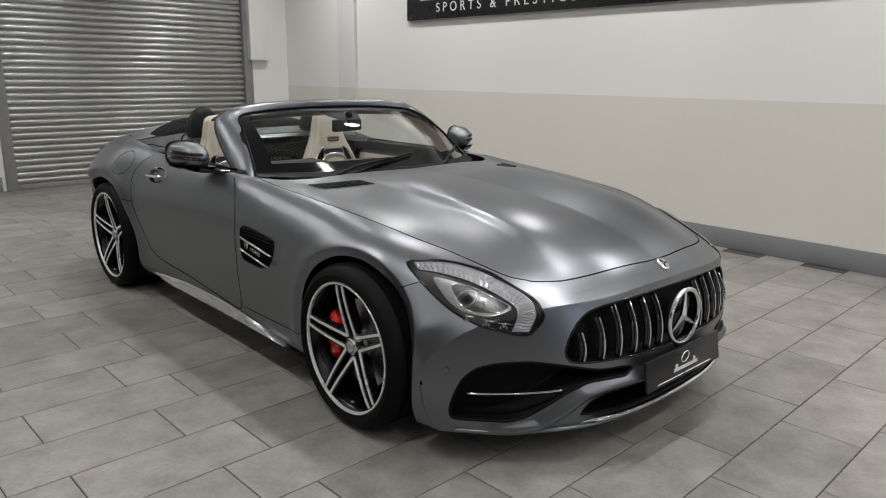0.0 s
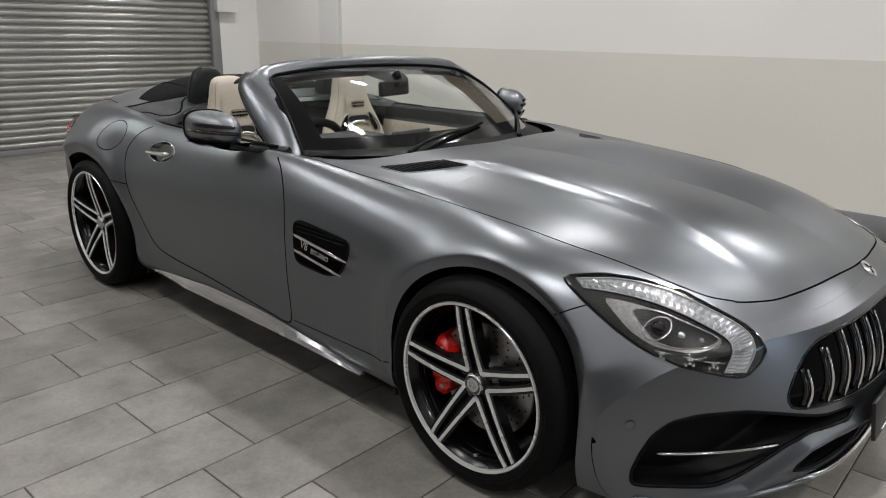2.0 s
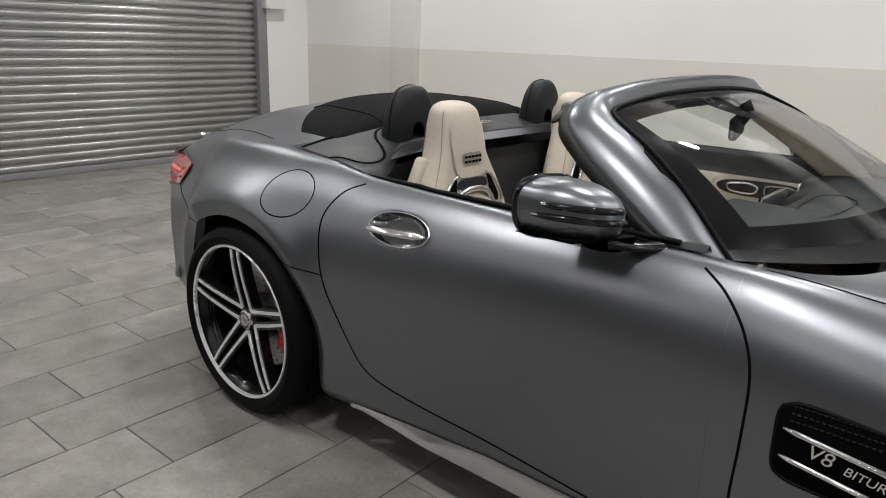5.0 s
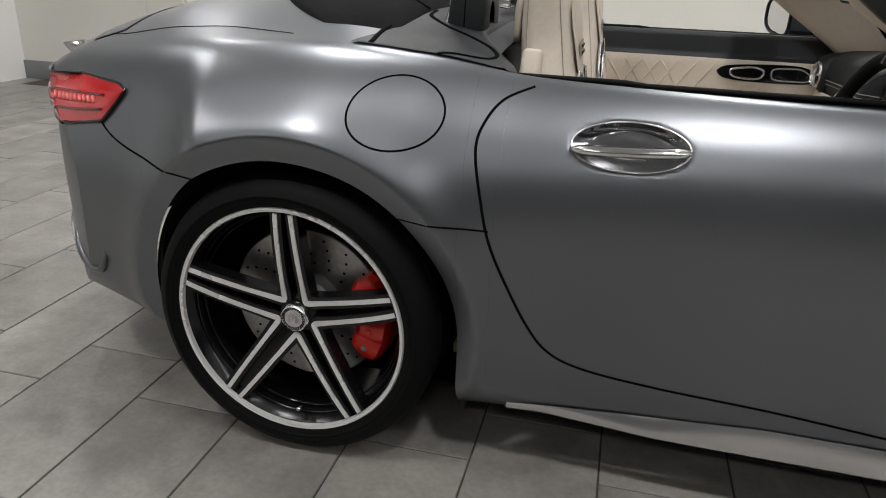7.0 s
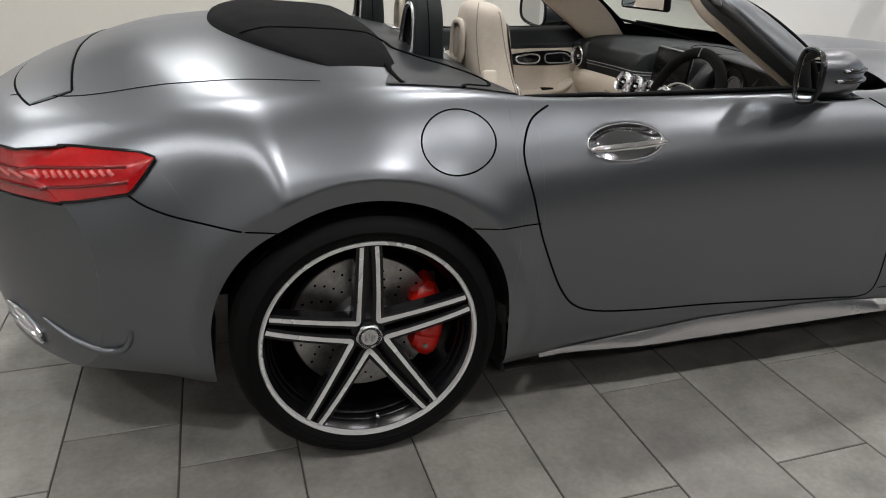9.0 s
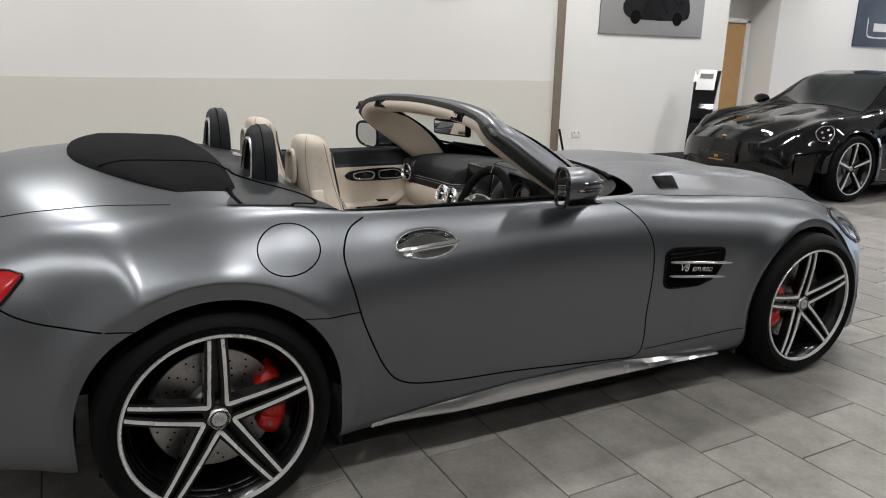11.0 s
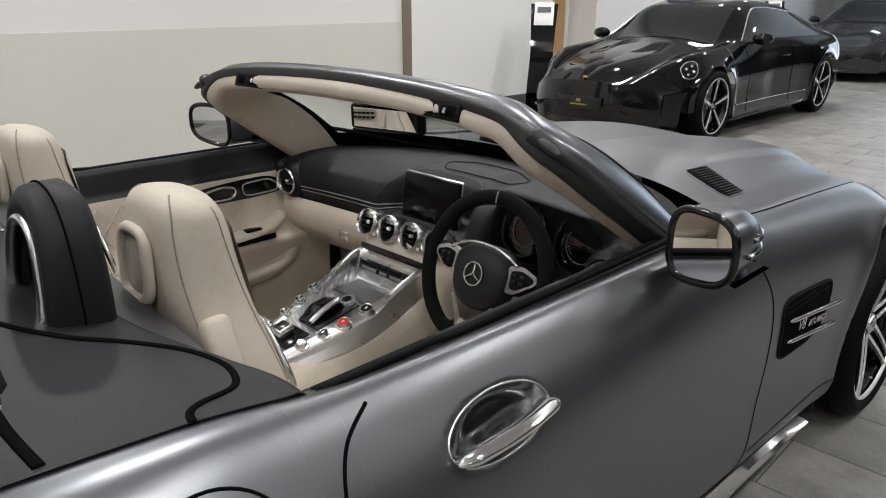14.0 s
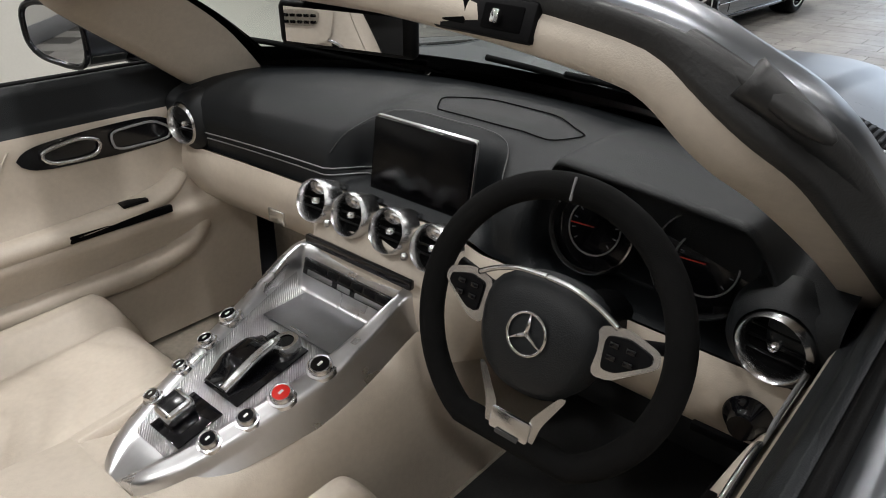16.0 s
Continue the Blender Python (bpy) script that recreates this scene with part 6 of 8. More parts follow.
for a in (-0.62, 0.62):
    pts = []
    for t in np.linspace(0.03, 0.97, 20):
        xf, xr = -1.135 - 0.03 * a * a, -1.66 + 0.30 * abs(a) ** 2.6
        x, y = xf + (xr - xf) * t, 0.66 * math.copysign(abs(a) ** 0.9, a)
        pts.append((x, y, top_point(x, y)[2] + 0.030 * (1 - abs(a) ** 3.5) * min(1, 6 * t + 0.15) * min(1, 5 * (1 - t)) ** 0.6 + 0.007))
    raw("canvas_seam", *tube(pts, 0.003, 5), SOFT_TOP, car)

# dark grey rear shelf with its two fairings, laid from flank to flank
def shelf_z(x, y, lift=0.004):
    z = top_point(x, y)[2]
    return z + lift + 0.010 * math.exp(-((abs(y) - 0.42) / 0.15) ** 2) * smooth01((x + 1.2) / 0.1)


def shelf(t, a, lift=0.004):
    """t from the roof cover forwards, a across from -1 to 1."""
    y = 0.80 * a
    xr = -1.15 - 0.05 * a * a - 0.03 * smooth01((abs(a) - 0.8) / 0.2)
    xf = -0.985 + 0.125 * float(smooth01((abs(a) - 0.60) / 0.35))
    x = xr + (xf - xr) * t
    return np.array([x, y, shelf_z(min(x, -0.905), y, lift) - 0.10 * max(0.0, x + 0.905) * 0.5 - smooth01((t - 0.94) / 0.06) * 0.03])


raw("rear_shelf", [shelf(t, a) for t in np.linspace(0, 1, 26) for a in np.linspace(-1, 1, 81)], grid_faces(26, 81), TRIM_GREY, car, "dark grey moulded shelf behind the seats")
for sy in (-1, 1):
    for pts, r in (([(-1.150, 0.40), (-1.141, 0.482), (-1.085, 0.545), (-1.009, 0.590), (-0.955, 0.630), (-0.930, 0.675), (-0.932, 0.715), (-0.952, 0.745), (-1.005, 0.765), (-1.024, 0.780), (-1.030, 0.80)], 0.0055), ([(-1.195, 0.60), (-1.197, 0.70), (-1.187, 0.79)], 0.007)):
        raw("shelf_gap", *tube([(x, sy * y, shelf_z(x, y, 0.0045)) for x, y in spline(pts, 50)], r, 6, flat=0.5), GAP, car)
# wall behind the seats
bm = box((0.03, 1.44, 0.50), (-0.975, 0, 0.655), 0.01)
part("rear_bulkhead", bm, CARPET_DARK, car, "black carpeted bulkhead behind the seats")
part("shelf_grille", box((0.03, 0.12, 0.006), (-1.04, 0.0, 1.001), 0.003, turn=Matrix.Rotation(radians(8), 3, "Y")), SATIN_CHROME, car)

half = [(-0.103, 0.93), (-0.102, 0.99), (-0.096, 1.05), (-0.081, 1.105), (-0.050, 1.145), (0.0, 1.158)]
arch = np.array(spline(half + [(-y, z) for y, z in half[-2::-1]], 44))
for sy in (-1, 1):
    c = sy * 0.42
    mid = np.array([0.0, 0.98])
    vs = []
    layers = [(-1.062, 0.70), (-1.078, 0.72), (-1.090, 0.80), (-1.088, 0.92), (-1.078, 0.985), (-1.060, 1.0), (-1.032, 1.0), (-1.012, 0.98), (-1.002, 0.92), (-0.998, 0.80), (-0.998, 0.3)]
    for x, k in layers:
        for y, z in arch:
            q = mid + (np.array([y, z]) - mid) * (k, k)
            vs.append((x - 0.10 * (1.0 - q[1]) * (x < -1.03), c + q[0], q[1] if z > 0.94 else 0.93))
    hoop = raw("roll_hoop", vs, grid_faces(len(layers), 44), DASH, car, "dark leather-covered roll hoop with a bright inner frame")
    inner = []
    for y, z in arch[4:-4]:
        q = mid + (np.array([y, z]) - mid) * 0.73
        inner.append((-1.086 - 0.10 * (1.0 - q[1]), c + q[0], q[1]))
    inner += [(-1.108, c + w, 0.955) for w in np.linspace(0.066, -0.066, 9)]
    inner = spline(inner, 60, True)
    raw("hoop_frame", *tube(inner, [0.009 + 0.007 * smooth01((1.02 - q[2]) / 0.06) for q in inner], 8, True, up=(1, 0, 0)), SATIN_CHROME, hoop, "satin chrome inner frame")
    iv = np.array(inner) + (0.020, 0, 0)
    raw("hoop_mesh", [tuple(q) for q in iv] + [tuple(iv.mean(0))], [(k, (k + 1) % 60, 60) for k in range(60)], BLACK_PLASTIC, hoop, smooth=False)
    raw("hoop_seam", *tube([(-1.046, c + (q[0]) * 1.004, mid[1] + (q[1] - mid[1]) * 1.004) for q in arch[3:-3]], 0.0016, 5), GAP, hoop)


# ---- seats ----
def seat_ring(x, z, w, d, lean, n=28, power=2.6, wing=0.0):
    """One slice of the backrest: centre, half width, depth."""
    out = []
    for k in range(n):
        a = 2 * math.pi * k / n
        ca, sa = math.cos(a), math.sin(a)
        e = (abs(ca) ** power + abs(sa) ** power) ** (-1 / power)
        xx = d * e * ca
        yy = w * e * sa
        if ca > 0:
            xx += wing * (abs(yy) / max(w, 1e-6)) ** 3 - wing * 0.35
        out.append((x + xx, yy, z + xx * lean))
    return out


def make_seat(c, mirror):
    root = new("seat_tmp")
    rows = [(-0.775, 0.36, 0.20, 0.075, 0.00), (-0.785, 0.44, 0.235, 0.080, 0.04), (-0.795, 0.55, 0.245, 0.085, 0.055), (-0.81, 0.66, 0.245, 0.085, 0.06), (-0.822, 0.76, 0.216, 0.082, 0.055),
            (-0.832, 0.85, 0.176, 0.078, 0.045), (-0.840, 0.92, 0.140, 0.074, 0.03), (-0.846, 0.98, 0.118, 0.072, 0.015), (-0.850, 1.04, 0.105, 0.068, 0.0), (-0.852, 1.085, 0.094, 0.058, 0.0), (-0.853, 1.106, 0.070, 0.044, 0.0), (-0.853, 1.114, 0.040, 0.024, 0.0), (-0.853, 1.1165, 0.001, 0.001, 0.0)]
    r = np.array(rows)
    rr = spline(r, 46)
    vs = []
    for x, z, w, d, wg in rr:
        vs += [(p[0], p[1] + c, p[2]) for p in seat_ring(x, z, max(w, 0.001), max(d, 0.001), -0.12, wing=max(wg, 0) * 0.55)]
    seat = raw("backrest", vs, grid_faces(46, 28, wrap_c=True, flip=True) + [tuple(range(45 * 28, 46 * 28))], LEATHER, car, "cream leather sports seat with integrated headrest")
    vs_back = vs
    # cushion
    vs = []
    for i, x in enumerate(np.linspace(-0.80, -0.23, 100)):
        t = i / 99
        w = 0.255 * (1 - 0.06 * t) * (1 - max(0, (t - 0.85) / 0.15) ** 2 * 0.18)
        for j in range(61):
            a = -1 + 2 * j / 60
            bol = 0.058 * smooth01((abs(a) - 0.52) / 0.3) * (1 - 0.35 * t) - 0.13 * max(0.0, abs(a) - 0.88) / 0.12
            z = 0.395 + 0.055 * t + bol - 0.10 * max(0, (t - 0.88) / 0.12) ** 2
            edge = abs(a) - 0.52 + 0.10 * max(0, t - 0.6)
            z -= 0.007 * math.exp(-(edge / 0.022) ** 2) + 0.004 * math.exp(-((abs(a) - 0.80) / 0.018) ** 2)
            if edge < 0 and t < 0.9:
                f = (t * 9 + abs(a) * 2.2) % 1.0
                z += 0.0045 * (math.sin(math.pi * f) ** 0.5 - 0.6)
            vs.append((x, c + w * a, z))
    raw("cushion", vs, grid_faces(100, 61, flip=True), LEATHER, seat, "cream leather seat cushion with raised bolsters and quilting")
    part("seat_base", box((0.50, 0.44, 0.20), (-0.54, c, 0.28), 0.03), DASH, seat)
    # slots of the headrest, dark openings, bright yoke and the loop behind
    def front(y, z, lift=0.0):
        row = [float(np.interp(z, rr[:, 1], rr[:, k])) for k in (0, 2, 3, 4)]
        f = min(0.98, abs(y) / row[1])
        return np.array([row[0] + row[2] * (1 - f**2.6) ** (1 / 2.6) + max(row[3], 0) * 0.55 * (f**3 - 0.35) + lift, c + y, z - 0.12 * row[2]])

    def pad(name, outline, lift, material, label=""):
        return raw(name, *fan(rounded(outline, 40, 0.16), lambda a, b: front(a, b, lift), 4), material, seat, label)

    pad("headrest_pad", [(-0.082, 1.06), (0.082, 1.06), (0.090, 0.99), (0.082, 0.90), (0.06, 0.878), (-0.06, 0.878), (-0.082, 0.90), (-0.090, 0.99)], 0.007, LEATHER, "raised cream headrest pad")
    pad("headrest_vent", [(-0.056, 0.962), (0.056, 0.962), (0.047, 0.922), (-0.047, 0.922)], 0.0095, CARPET, "slotted vent below the headrest")
    for k in range(2):
        for j in range(5):
            y = (j - 2) * 0.0185
            pad("vent_slot", [(y - 0.0082, 0.952 - 0.016 * k), (y + 0.0082, 0.952 - 0.016 * k), (y + 0.0082, 0.944 - 0.016 * k), (y - 0.0082, 0.944 - 0.016 * k)], 0.0125, GAP)
    pad("yoke_gap", [(-0.075, 0.874), (0.075, 0.874), (0.085, 0.838), (-0.085, 0.838)], 0.004, TRIM_GREY, "dark gap under the headrest")
    for sg in (-1, 1):
        pad("harness_slot", [(sg * 0.078, 0.892), (sg * 0.108, 0.868), (sg * 0.150, 0.800), (sg * 0.140, 0.778), (sg * 0.112, 0.782), (sg * 0.090, 0.815)], 0.006, GAP, "black harness opening")
        rim_pts = spline([(sg * 0.074, 0.888), (sg * 0.108, 0.872), (sg * 0.156, 0.802), (sg * 0.146, 0.770), (sg * 0.108, 0.776)], 20)
        raw("slot_trim", *tube([front(a, b, 0.010) for a, b in rim_pts], 0.005, 6, up=(1, 0, 0)), SATIN_CHROME, seat)
    yoke = spline([(-0.146, 0.772), (-0.108, 0.778), (-0.080, 0.818), (-0.04, 0.836), (0.0, 0.839), (0.04, 0.836), (0.080, 0.818), (0.108, 0.778), (0.146, 0.772)], 44)
    raw("harness_trim", *tube([front(a, b, 0.010) for a, b in yoke], 0.0115, 8, flat=0.6, up=(1, 0, 0)), SATIN_CHROME, seat, "satin silver harness surround")
    pad("back_pad", [(-0.125, 0.765), (-0.08, 0.80), (0.0, 0.822), (0.08, 0.80), (0.125, 0.765), (0.145, 0.60), (0.14, 0.46), (-0.14, 0.46), (-0.145, 0.60)], 0.010, LEATHER, "cream padded middle of the backrest")
    lp = [(-0.925 + 0.004 * math.sin(a), c + 0.048 * math.copysign(abs(math.cos(a)) ** 0.6, math.cos(a)), 1.00 + 0.058 * math.copysign(abs(math.sin(a)) ** 0.6, math.sin(a))) for a in np.linspace(0, 2 * math.pi, 36, endpoint=False)]
    raw("back_loop", *tube(lp, 0.010, 8, True, up=(1, 0, 0)), LEATHER, seat, "cream loop on the back of the seat")
    lv = np.array(lp)
    raw("back_pocket", [tuple(q) for q in lv] + [tuple(lv.mean(0))], [(k, (k + 1) % 36, 36) for k in range(36)], CARPET, seat, smooth=False)
    ring = np.array(vs_back).reshape(46, 28, 3)
    for k in (10, 18):
        raw("seat_seam", *tube([p for p in ring[4:40, k]], 0.0016, 5), CARPET, seat)
    for k in (5, 23):
        raw("seat_seam", *tube([p for p in ring[4:36, k]], 0.0016, 5), CARPET, seat)
    # belt guide on the outer shoulder
    o = -1 if c < 0 else 1
    part("belt_guide", box((0.05, 0.035, 0.12), (-0.87, c + o * 0.160, 0.880), 0.014, 3, turn=Matrix.Rotation(radians(28 * o), 3, "X")), LEATHER, seat, "cream belt guide on the seat shoulder")
    bpy.data.objects.remove(root)
    return seat


make_seat(-0.40, False)
make_seat(0.40, True)

# ---- cabin floor, doors inside ----
part("cabin_floor", box((1.25, 1.50, 0.03), (-0.36, 0, 0.215), 0.004), CARPET, car, "beige carpet on the cabin floor")
part("footwell_mat", box((0.66, 0.50, 0.02), (0.06, -0.46, 0.245), 0.006), CARPET_DARK, car, "black footwell mat")
part("footwell_wall", box((0.03, 0.70, 0.60), (0.40, -0.39, 0.50), 0.004), CARPET_DARK, car)
part("footwell_wall", box((0.03, 0.66, 0.60), (0.30, 0.41, 0.50), 0.004), CARPET, car)
for side in (-1, 1):
    # upper door lining, dark, rolling over the sill
    def lining(x, r):
        """r from the door top down to the floor."""
        k = [0, 0.06, 0.14, 0.34, 0.40, 0.62, 0.70, 0.78, 0.86, 1.0]
        yy = [0.800, 0.775, 0.762, 0.748, 0.728, 0.715, 0.690, 0.655, 0.690, 0.70]
        zz = [0.893, 0.905, 0.890, 0.825, 0.805, 0.66, 0.60, 0.575, 0.50, 0.24]
        return (x, side * float(np.interp(r, k, yy)), float(np.interp(r, k, zz)) + 0.01 * x * 0)
    xs = np.linspace(-0.90, 0.20, 24)
    for nm, r0, r1, m, lb in (("door_lining_upper", 0.0, 0.385, DASH, "dark leather upper door lining"), ("door_lining_lower", 0.385, 1.0, LEATHER, "cream leather door lining with an armrest ledge")):
        rs = np.linspace(r0, r1, 20)
        vs = [lining(x, r) for x in xs for r in rs]
        ob = raw(nm, vs, grid_faces(24, 20, flip=side < 0), m, car, lb)
    raw("window_seal", *tube([(x, side * 0.792, 0.903 + (0.004 if x < -0.6 else 0)) for x in np.linspace(-0.86, 0.14, 24)], 0.009, 6, flat=0.7), RUBBER, car, "black window seal along the door top")
    ho = rounded([(-0.34, 0.765), (-0.30, 0.735), (-0.12, 0.73), (0.02, 0.735), (0.035, 0.77), (-0.02, 0.80), (-0.15, 0.80), (-0.30, 0.79)], 50, 0.2)
    yy = lambda b: side * (float(np.interp(b, [0.66, 0.805], [0.715, 0.728])) - 0.004)
    pan = raw("door_switch_panel", *fan(ho, lambda a, b: (a, yy(b), b), 4), BLACK_GLOSS, car, "gloss black panel with the inner door handle")
    for pts in (rounded([(-0.29, 0.775), (-0.27, 0.745), (-0.17, 0.742), (-0.155, 0.775), (-0.20, 0.788)], 30, 0.2), rounded([(-0.135, 0.785), (-0.13, 0.742), (0.0, 0.742), (0.01, 0.765), (-0.03, 0.79)], 30, 0.15)):
        rear_one = pts[:, 0].mean() < -0.15
        raw("handle_frame", *tube([(a, yy(b) - side * 0.006, b) for a, b in pts], 0.005 if rear_one else 0.003, 6, True, up=(0, 1, 0)), SATIN_CHROME if rear_one else STEEL_GREY, pan, "satin chrome handle surround" if rear_one else "grey frame of the switches")
    arm = spline([(-0.70, side * 0.700, 0.585), (-0.45, side * 0.690, 0.592), (-0.20, side * 0.688, 0.600), (-0.06, side * 0.695, 0.618), (0.01, side * 0.705, 0.655)], 30)
    raw("armrest", *tube(arm, [0.012 + 0.024 * math.sin(math.pi * (k + 1) / 31) ** 0.4 for k in range(30)], 12, flat=0.75), LEATHER, car, "cream padded armrest on the door")
    low = spline([(-0.72, side * 0.700, 0.46), (-0.40, side * 0.690, 0.45), (-0.10, side * 0.690, 0.455), (0.03, side * 0.70, 0.50), (0.07, side * 0.715, 0.60)], 30)
    raw("door_pocket", *tube(low, [0.010 + 0.020 * math.sin(math.pi * (k + 1) / 31) ** 0.4 for k in range(30)], 10, flat=1.1), LEATHER, car, "cream lip of the door pocket")
    part("armrest_slot", box((0.24, 0.012, 0.018), (-0.17, side * 0.658, 0.594), 0.003), GAP, car)
    part("armrest_switch", box((0.06, 0.03, 0.008), (-0.13, side * 0.676, 0.628), 0.002), BLACK_PLASTIC, car)
    for k in range(5):
        for sg in (-1, 1):
            pts = [(-0.72 + 0.07 * k + sg * 0.10 * t, side * (np.interp(0.72 + 0.07 * (t - 0.5) * 2, [0.66, 0.805], [0.715, 0.728]) - 0.001), 0.72 + 0.07 * (t - 0.5) * 2) for t in np.linspace(0, 1, 6)]
            raw("quilt_seam", *tube(pts, 0.0022, 5), LEATHER, car)

# ---- dashboard ----
DK = [0, 0.2, 0.4, 0.55, 0.62, 0.68, 0.88, 1.0]
D_SIDE = pchip(DK, np.array([[0.46, 0.36, 0.24, 0.15, 0.11, 0.085, 0.05, 0.048], [0.890, 0.893, 0.888, 0.873, 0.860, 0.846, 0.79, 0.735]]).T)
D_MID = pchip(DK, np.array([[0.46, 0.36, 0.26, 0.19, 0.160, 0.148, 0.138, 0.045], [0.890, 0.900, 0.900, 0.890, 0.872, 0.85, 0.785, 0.755]]).T)
D_HOOD = pchip(DK, np.array([[0.46, 0.34, 0.22, 0.10, 0.082, 0.13, 0.150, 0.05], [0.890, 0.906, 0.924, 0.925, 0.915, 0.900, 0.735, 0.725]]).T)


def dash_point(y, r):
    """From the screen base (0) back over the top to the lower edge of the dark part (1)."""
    ay = abs(y)
    mid = 1 - smooth01((ay - 0.135) / 0.075)
    hood = 1 - smooth01((abs(y + 0.455) - 0.145) / 0.06)
    p = D_SIDE(np.array([r]))[0] * (1 - mid) + D_MID(np.array([r]))[0] * mid
    p = p * (1 - hood) + D_HOOD(np.array([r]))[0] * hood
    return np.array([p[0] - 0.20 * (ay / 0.72) ** 2.4 * (1 - r), y, p[1] - 0.020 * (ay / 0.72) ** 2 * (1 - 0.5 * hood)])


ys = np.linspace(-0.735, 0.735, 131)
rs = np.linspace(0, 1, 48)
raw("dashboard", [dash_point(y, r) for y in ys for r in rs], grid_faces(131, 48), DASH, car, "dark leather dashboard top")
raw("dash_stitching", *tube([dash_point(y, 0.90) + (-0.003, 0, 0.002) for y in np.linspace(0.10, 0.70, 40)], 0.0016, 4), STEEL_GREY, car)
raw("dash_stitching", *tube([dash_point(y, 0.93) + (-0.003, 0, 0.002) for y in np.linspace(0.10, 0.70, 40)], 0.0016, 4), STEEL_GREY, car)
vs = []
for y in ys:
    ay = abs(y)
    c = 1 - smooth01((ay - 0.15) / 0.09)
    for t in np.linspace(0, 1, 16):
        x = dash_point(y, 1.0)[0] - 0.012 - 0.035 * math.sin(math.pi * t * 0.9) + 0.20 * t**2
        x = x * (1 - c) + float(np.interp(t, [0, 0.25, 0.5, 0.75, 1.0], [0.030, -0.020, -0.045, -0.050, -0.030])) * c
        z = dash_point(y, 1.0)[2] + 0.004 - (0.24 - 0.10 * (1 - min(1, ay / 0.2))) * t
        vs.append((x, y, z))
raw("dash_lower", vs, grid_faces(131, 16), LEATHER, car, "cream leather lower dashboard")
part("glovebox_slot", box((0.006, 0.05, 0.03), (-0.010, 0.30, 0.668), 0.002), SATIN_CHROME, car)
# screen
scr = part("display_screen", box((0.016, 0.238, 0.155), (0.092, -0.008, 0.822), 0.006, turn=Matrix.Rotation(radians(8), 3, "Y")), SCREEN_BLACK, car, "black upright display screen")
part("screen_edge", box((0.012, 0.243, 0.160), (0.0975, -0.008, 0.822), 0.006, turn=Matrix.Rotation(radians(8), 3, "Y")), SATIN_CHROME, scr)
raw("screen_surround", *tube(spline([dash_point(-0.20, 0.80) + (-0.004, 0, 0), dash_point(-0.185, 0.66) + (-0.004, 0, 0.002), dash_point(-0.13, 0.57) + (-0.004, 0, 0.003), dash_point(0.0, 0.55) + (-0.004, 0, 0.003), dash_point(0.13, 0.57) + (-0.004, 0, 0.003), dash_point(0.185, 0.66) + (-0.004, 0, 0.002), dash_point(0.20, 0.80) + (-0.004, 0, 0)], 40), 0.0012, 5), SKIRT_DARK, car, "stitched edge round the screen hollow")
sl = rounded([(0.205, 0.055), (0.275, 0.100), (0.330, 0.02), (0.325, -0.15), (0.285, -0.235), (0.215, -0.19)], 48, 0.12)


def dash_top(x, y):
    lo, hi = 0.0, 0.5
    for _ in range(24):
        m = (lo + hi) / 2
        if dash_point(y, m)[0] > x:
            lo = m
        else:
            hi = m
    return dash_point(y, lo) + (0, 0, 0.002)


raw("speaker_lid", *tube([dash_top(a, b) for a, b in sl], 0.0014, 5, True), GAP, car, "outline of a lid in the dash top")


def air_vent(at, radius, turn, name="air_vent", tail=True):
    """A round nozzle that looks along its own -x."""
    m = Matrix.Translation(at) @ turn
    v = raw(name, *moved(lathe([(radius * 0.80, 0.012), (radius * 0.84, -0.006), (radius * 0.93, -0.012), (radius, -0.006), (radius * 1.02, 0.010), (radius * 0.98, 0.035)], 40, "x"), m), SATIN_CHROME, car, "round satin chrome air vent", sharp=40)
    raw("vent_core", *moved(lathe([(0.0, 0.012), (radius * 0.80, 0.014), (radius * 0.82, 0.005)], 32, "x"), m), GAP, v)
    for k in (-1, 0, 1):
        raw("vent_blade", *moved(tube([(0.008, -radius * 0.75, k * radius * 0.36), (0.008, radius * 0.75, k * radius * 0.36)], 0.0022, 5), m), BLACK_PLASTIC, v)
    raw("vent_knob", *moved(lathe([(0.0, -0.006), (0.006, -0.004), (0.007, 0.01)], 14, "x"), m), SATIN_CHROME, v)
    if tail:
        raw("vent_cowl", *moved(tube([(0.0, 0, radius * 0.62), (0.04, 0, radius * 0.74), (0.085, 0, radius * 0.72)], [radius * 0.52, radius * 0.44, radius * 0.12], 12, flat=0.6), m), SATIN_CHROME, v)
    return v


tilt = Matrix.Rotation(radians(20), 4, "Y")
for y in (0.156, 0.058, -0.041, -0.139):
    air_vent((-0.022, y, 0.750), 0.042, tilt)
for side in (-1, 1):
    air_vent((0.018, side * 0.667, 0.781), 0.048, Matrix.Rotation(radians(side * 8), 4, "Z"), tail=False)
    raw("vent_pod", *moved(lathe([(0.050, -0.004), (0.066, 0.012), (0.074, 0.05), (0.060, 0.13), (0.0, 0.16)], 36, "x"), Matrix.Translation((0.022, side * 0.667, 0.783))), DASH, car, "dark leather pod round the end vent")
for y in (0.108, -0.088):
    bm = bmesh.new()
    bmesh.ops.create_uvsphere(bm, u_segments=12, v_segments=8, radius=0.008, matrix=Matrix.Translation((-0.035, y, 0.722)))
    part("trim_knob", bm, SATIN_CHROME, car)
part("switch_strip", box((0.012, 0.27, 0.018), (-0.055, 0.01, 0.688), 0.003), BLACK_GLOSS, car, "black switch strip below the vents")

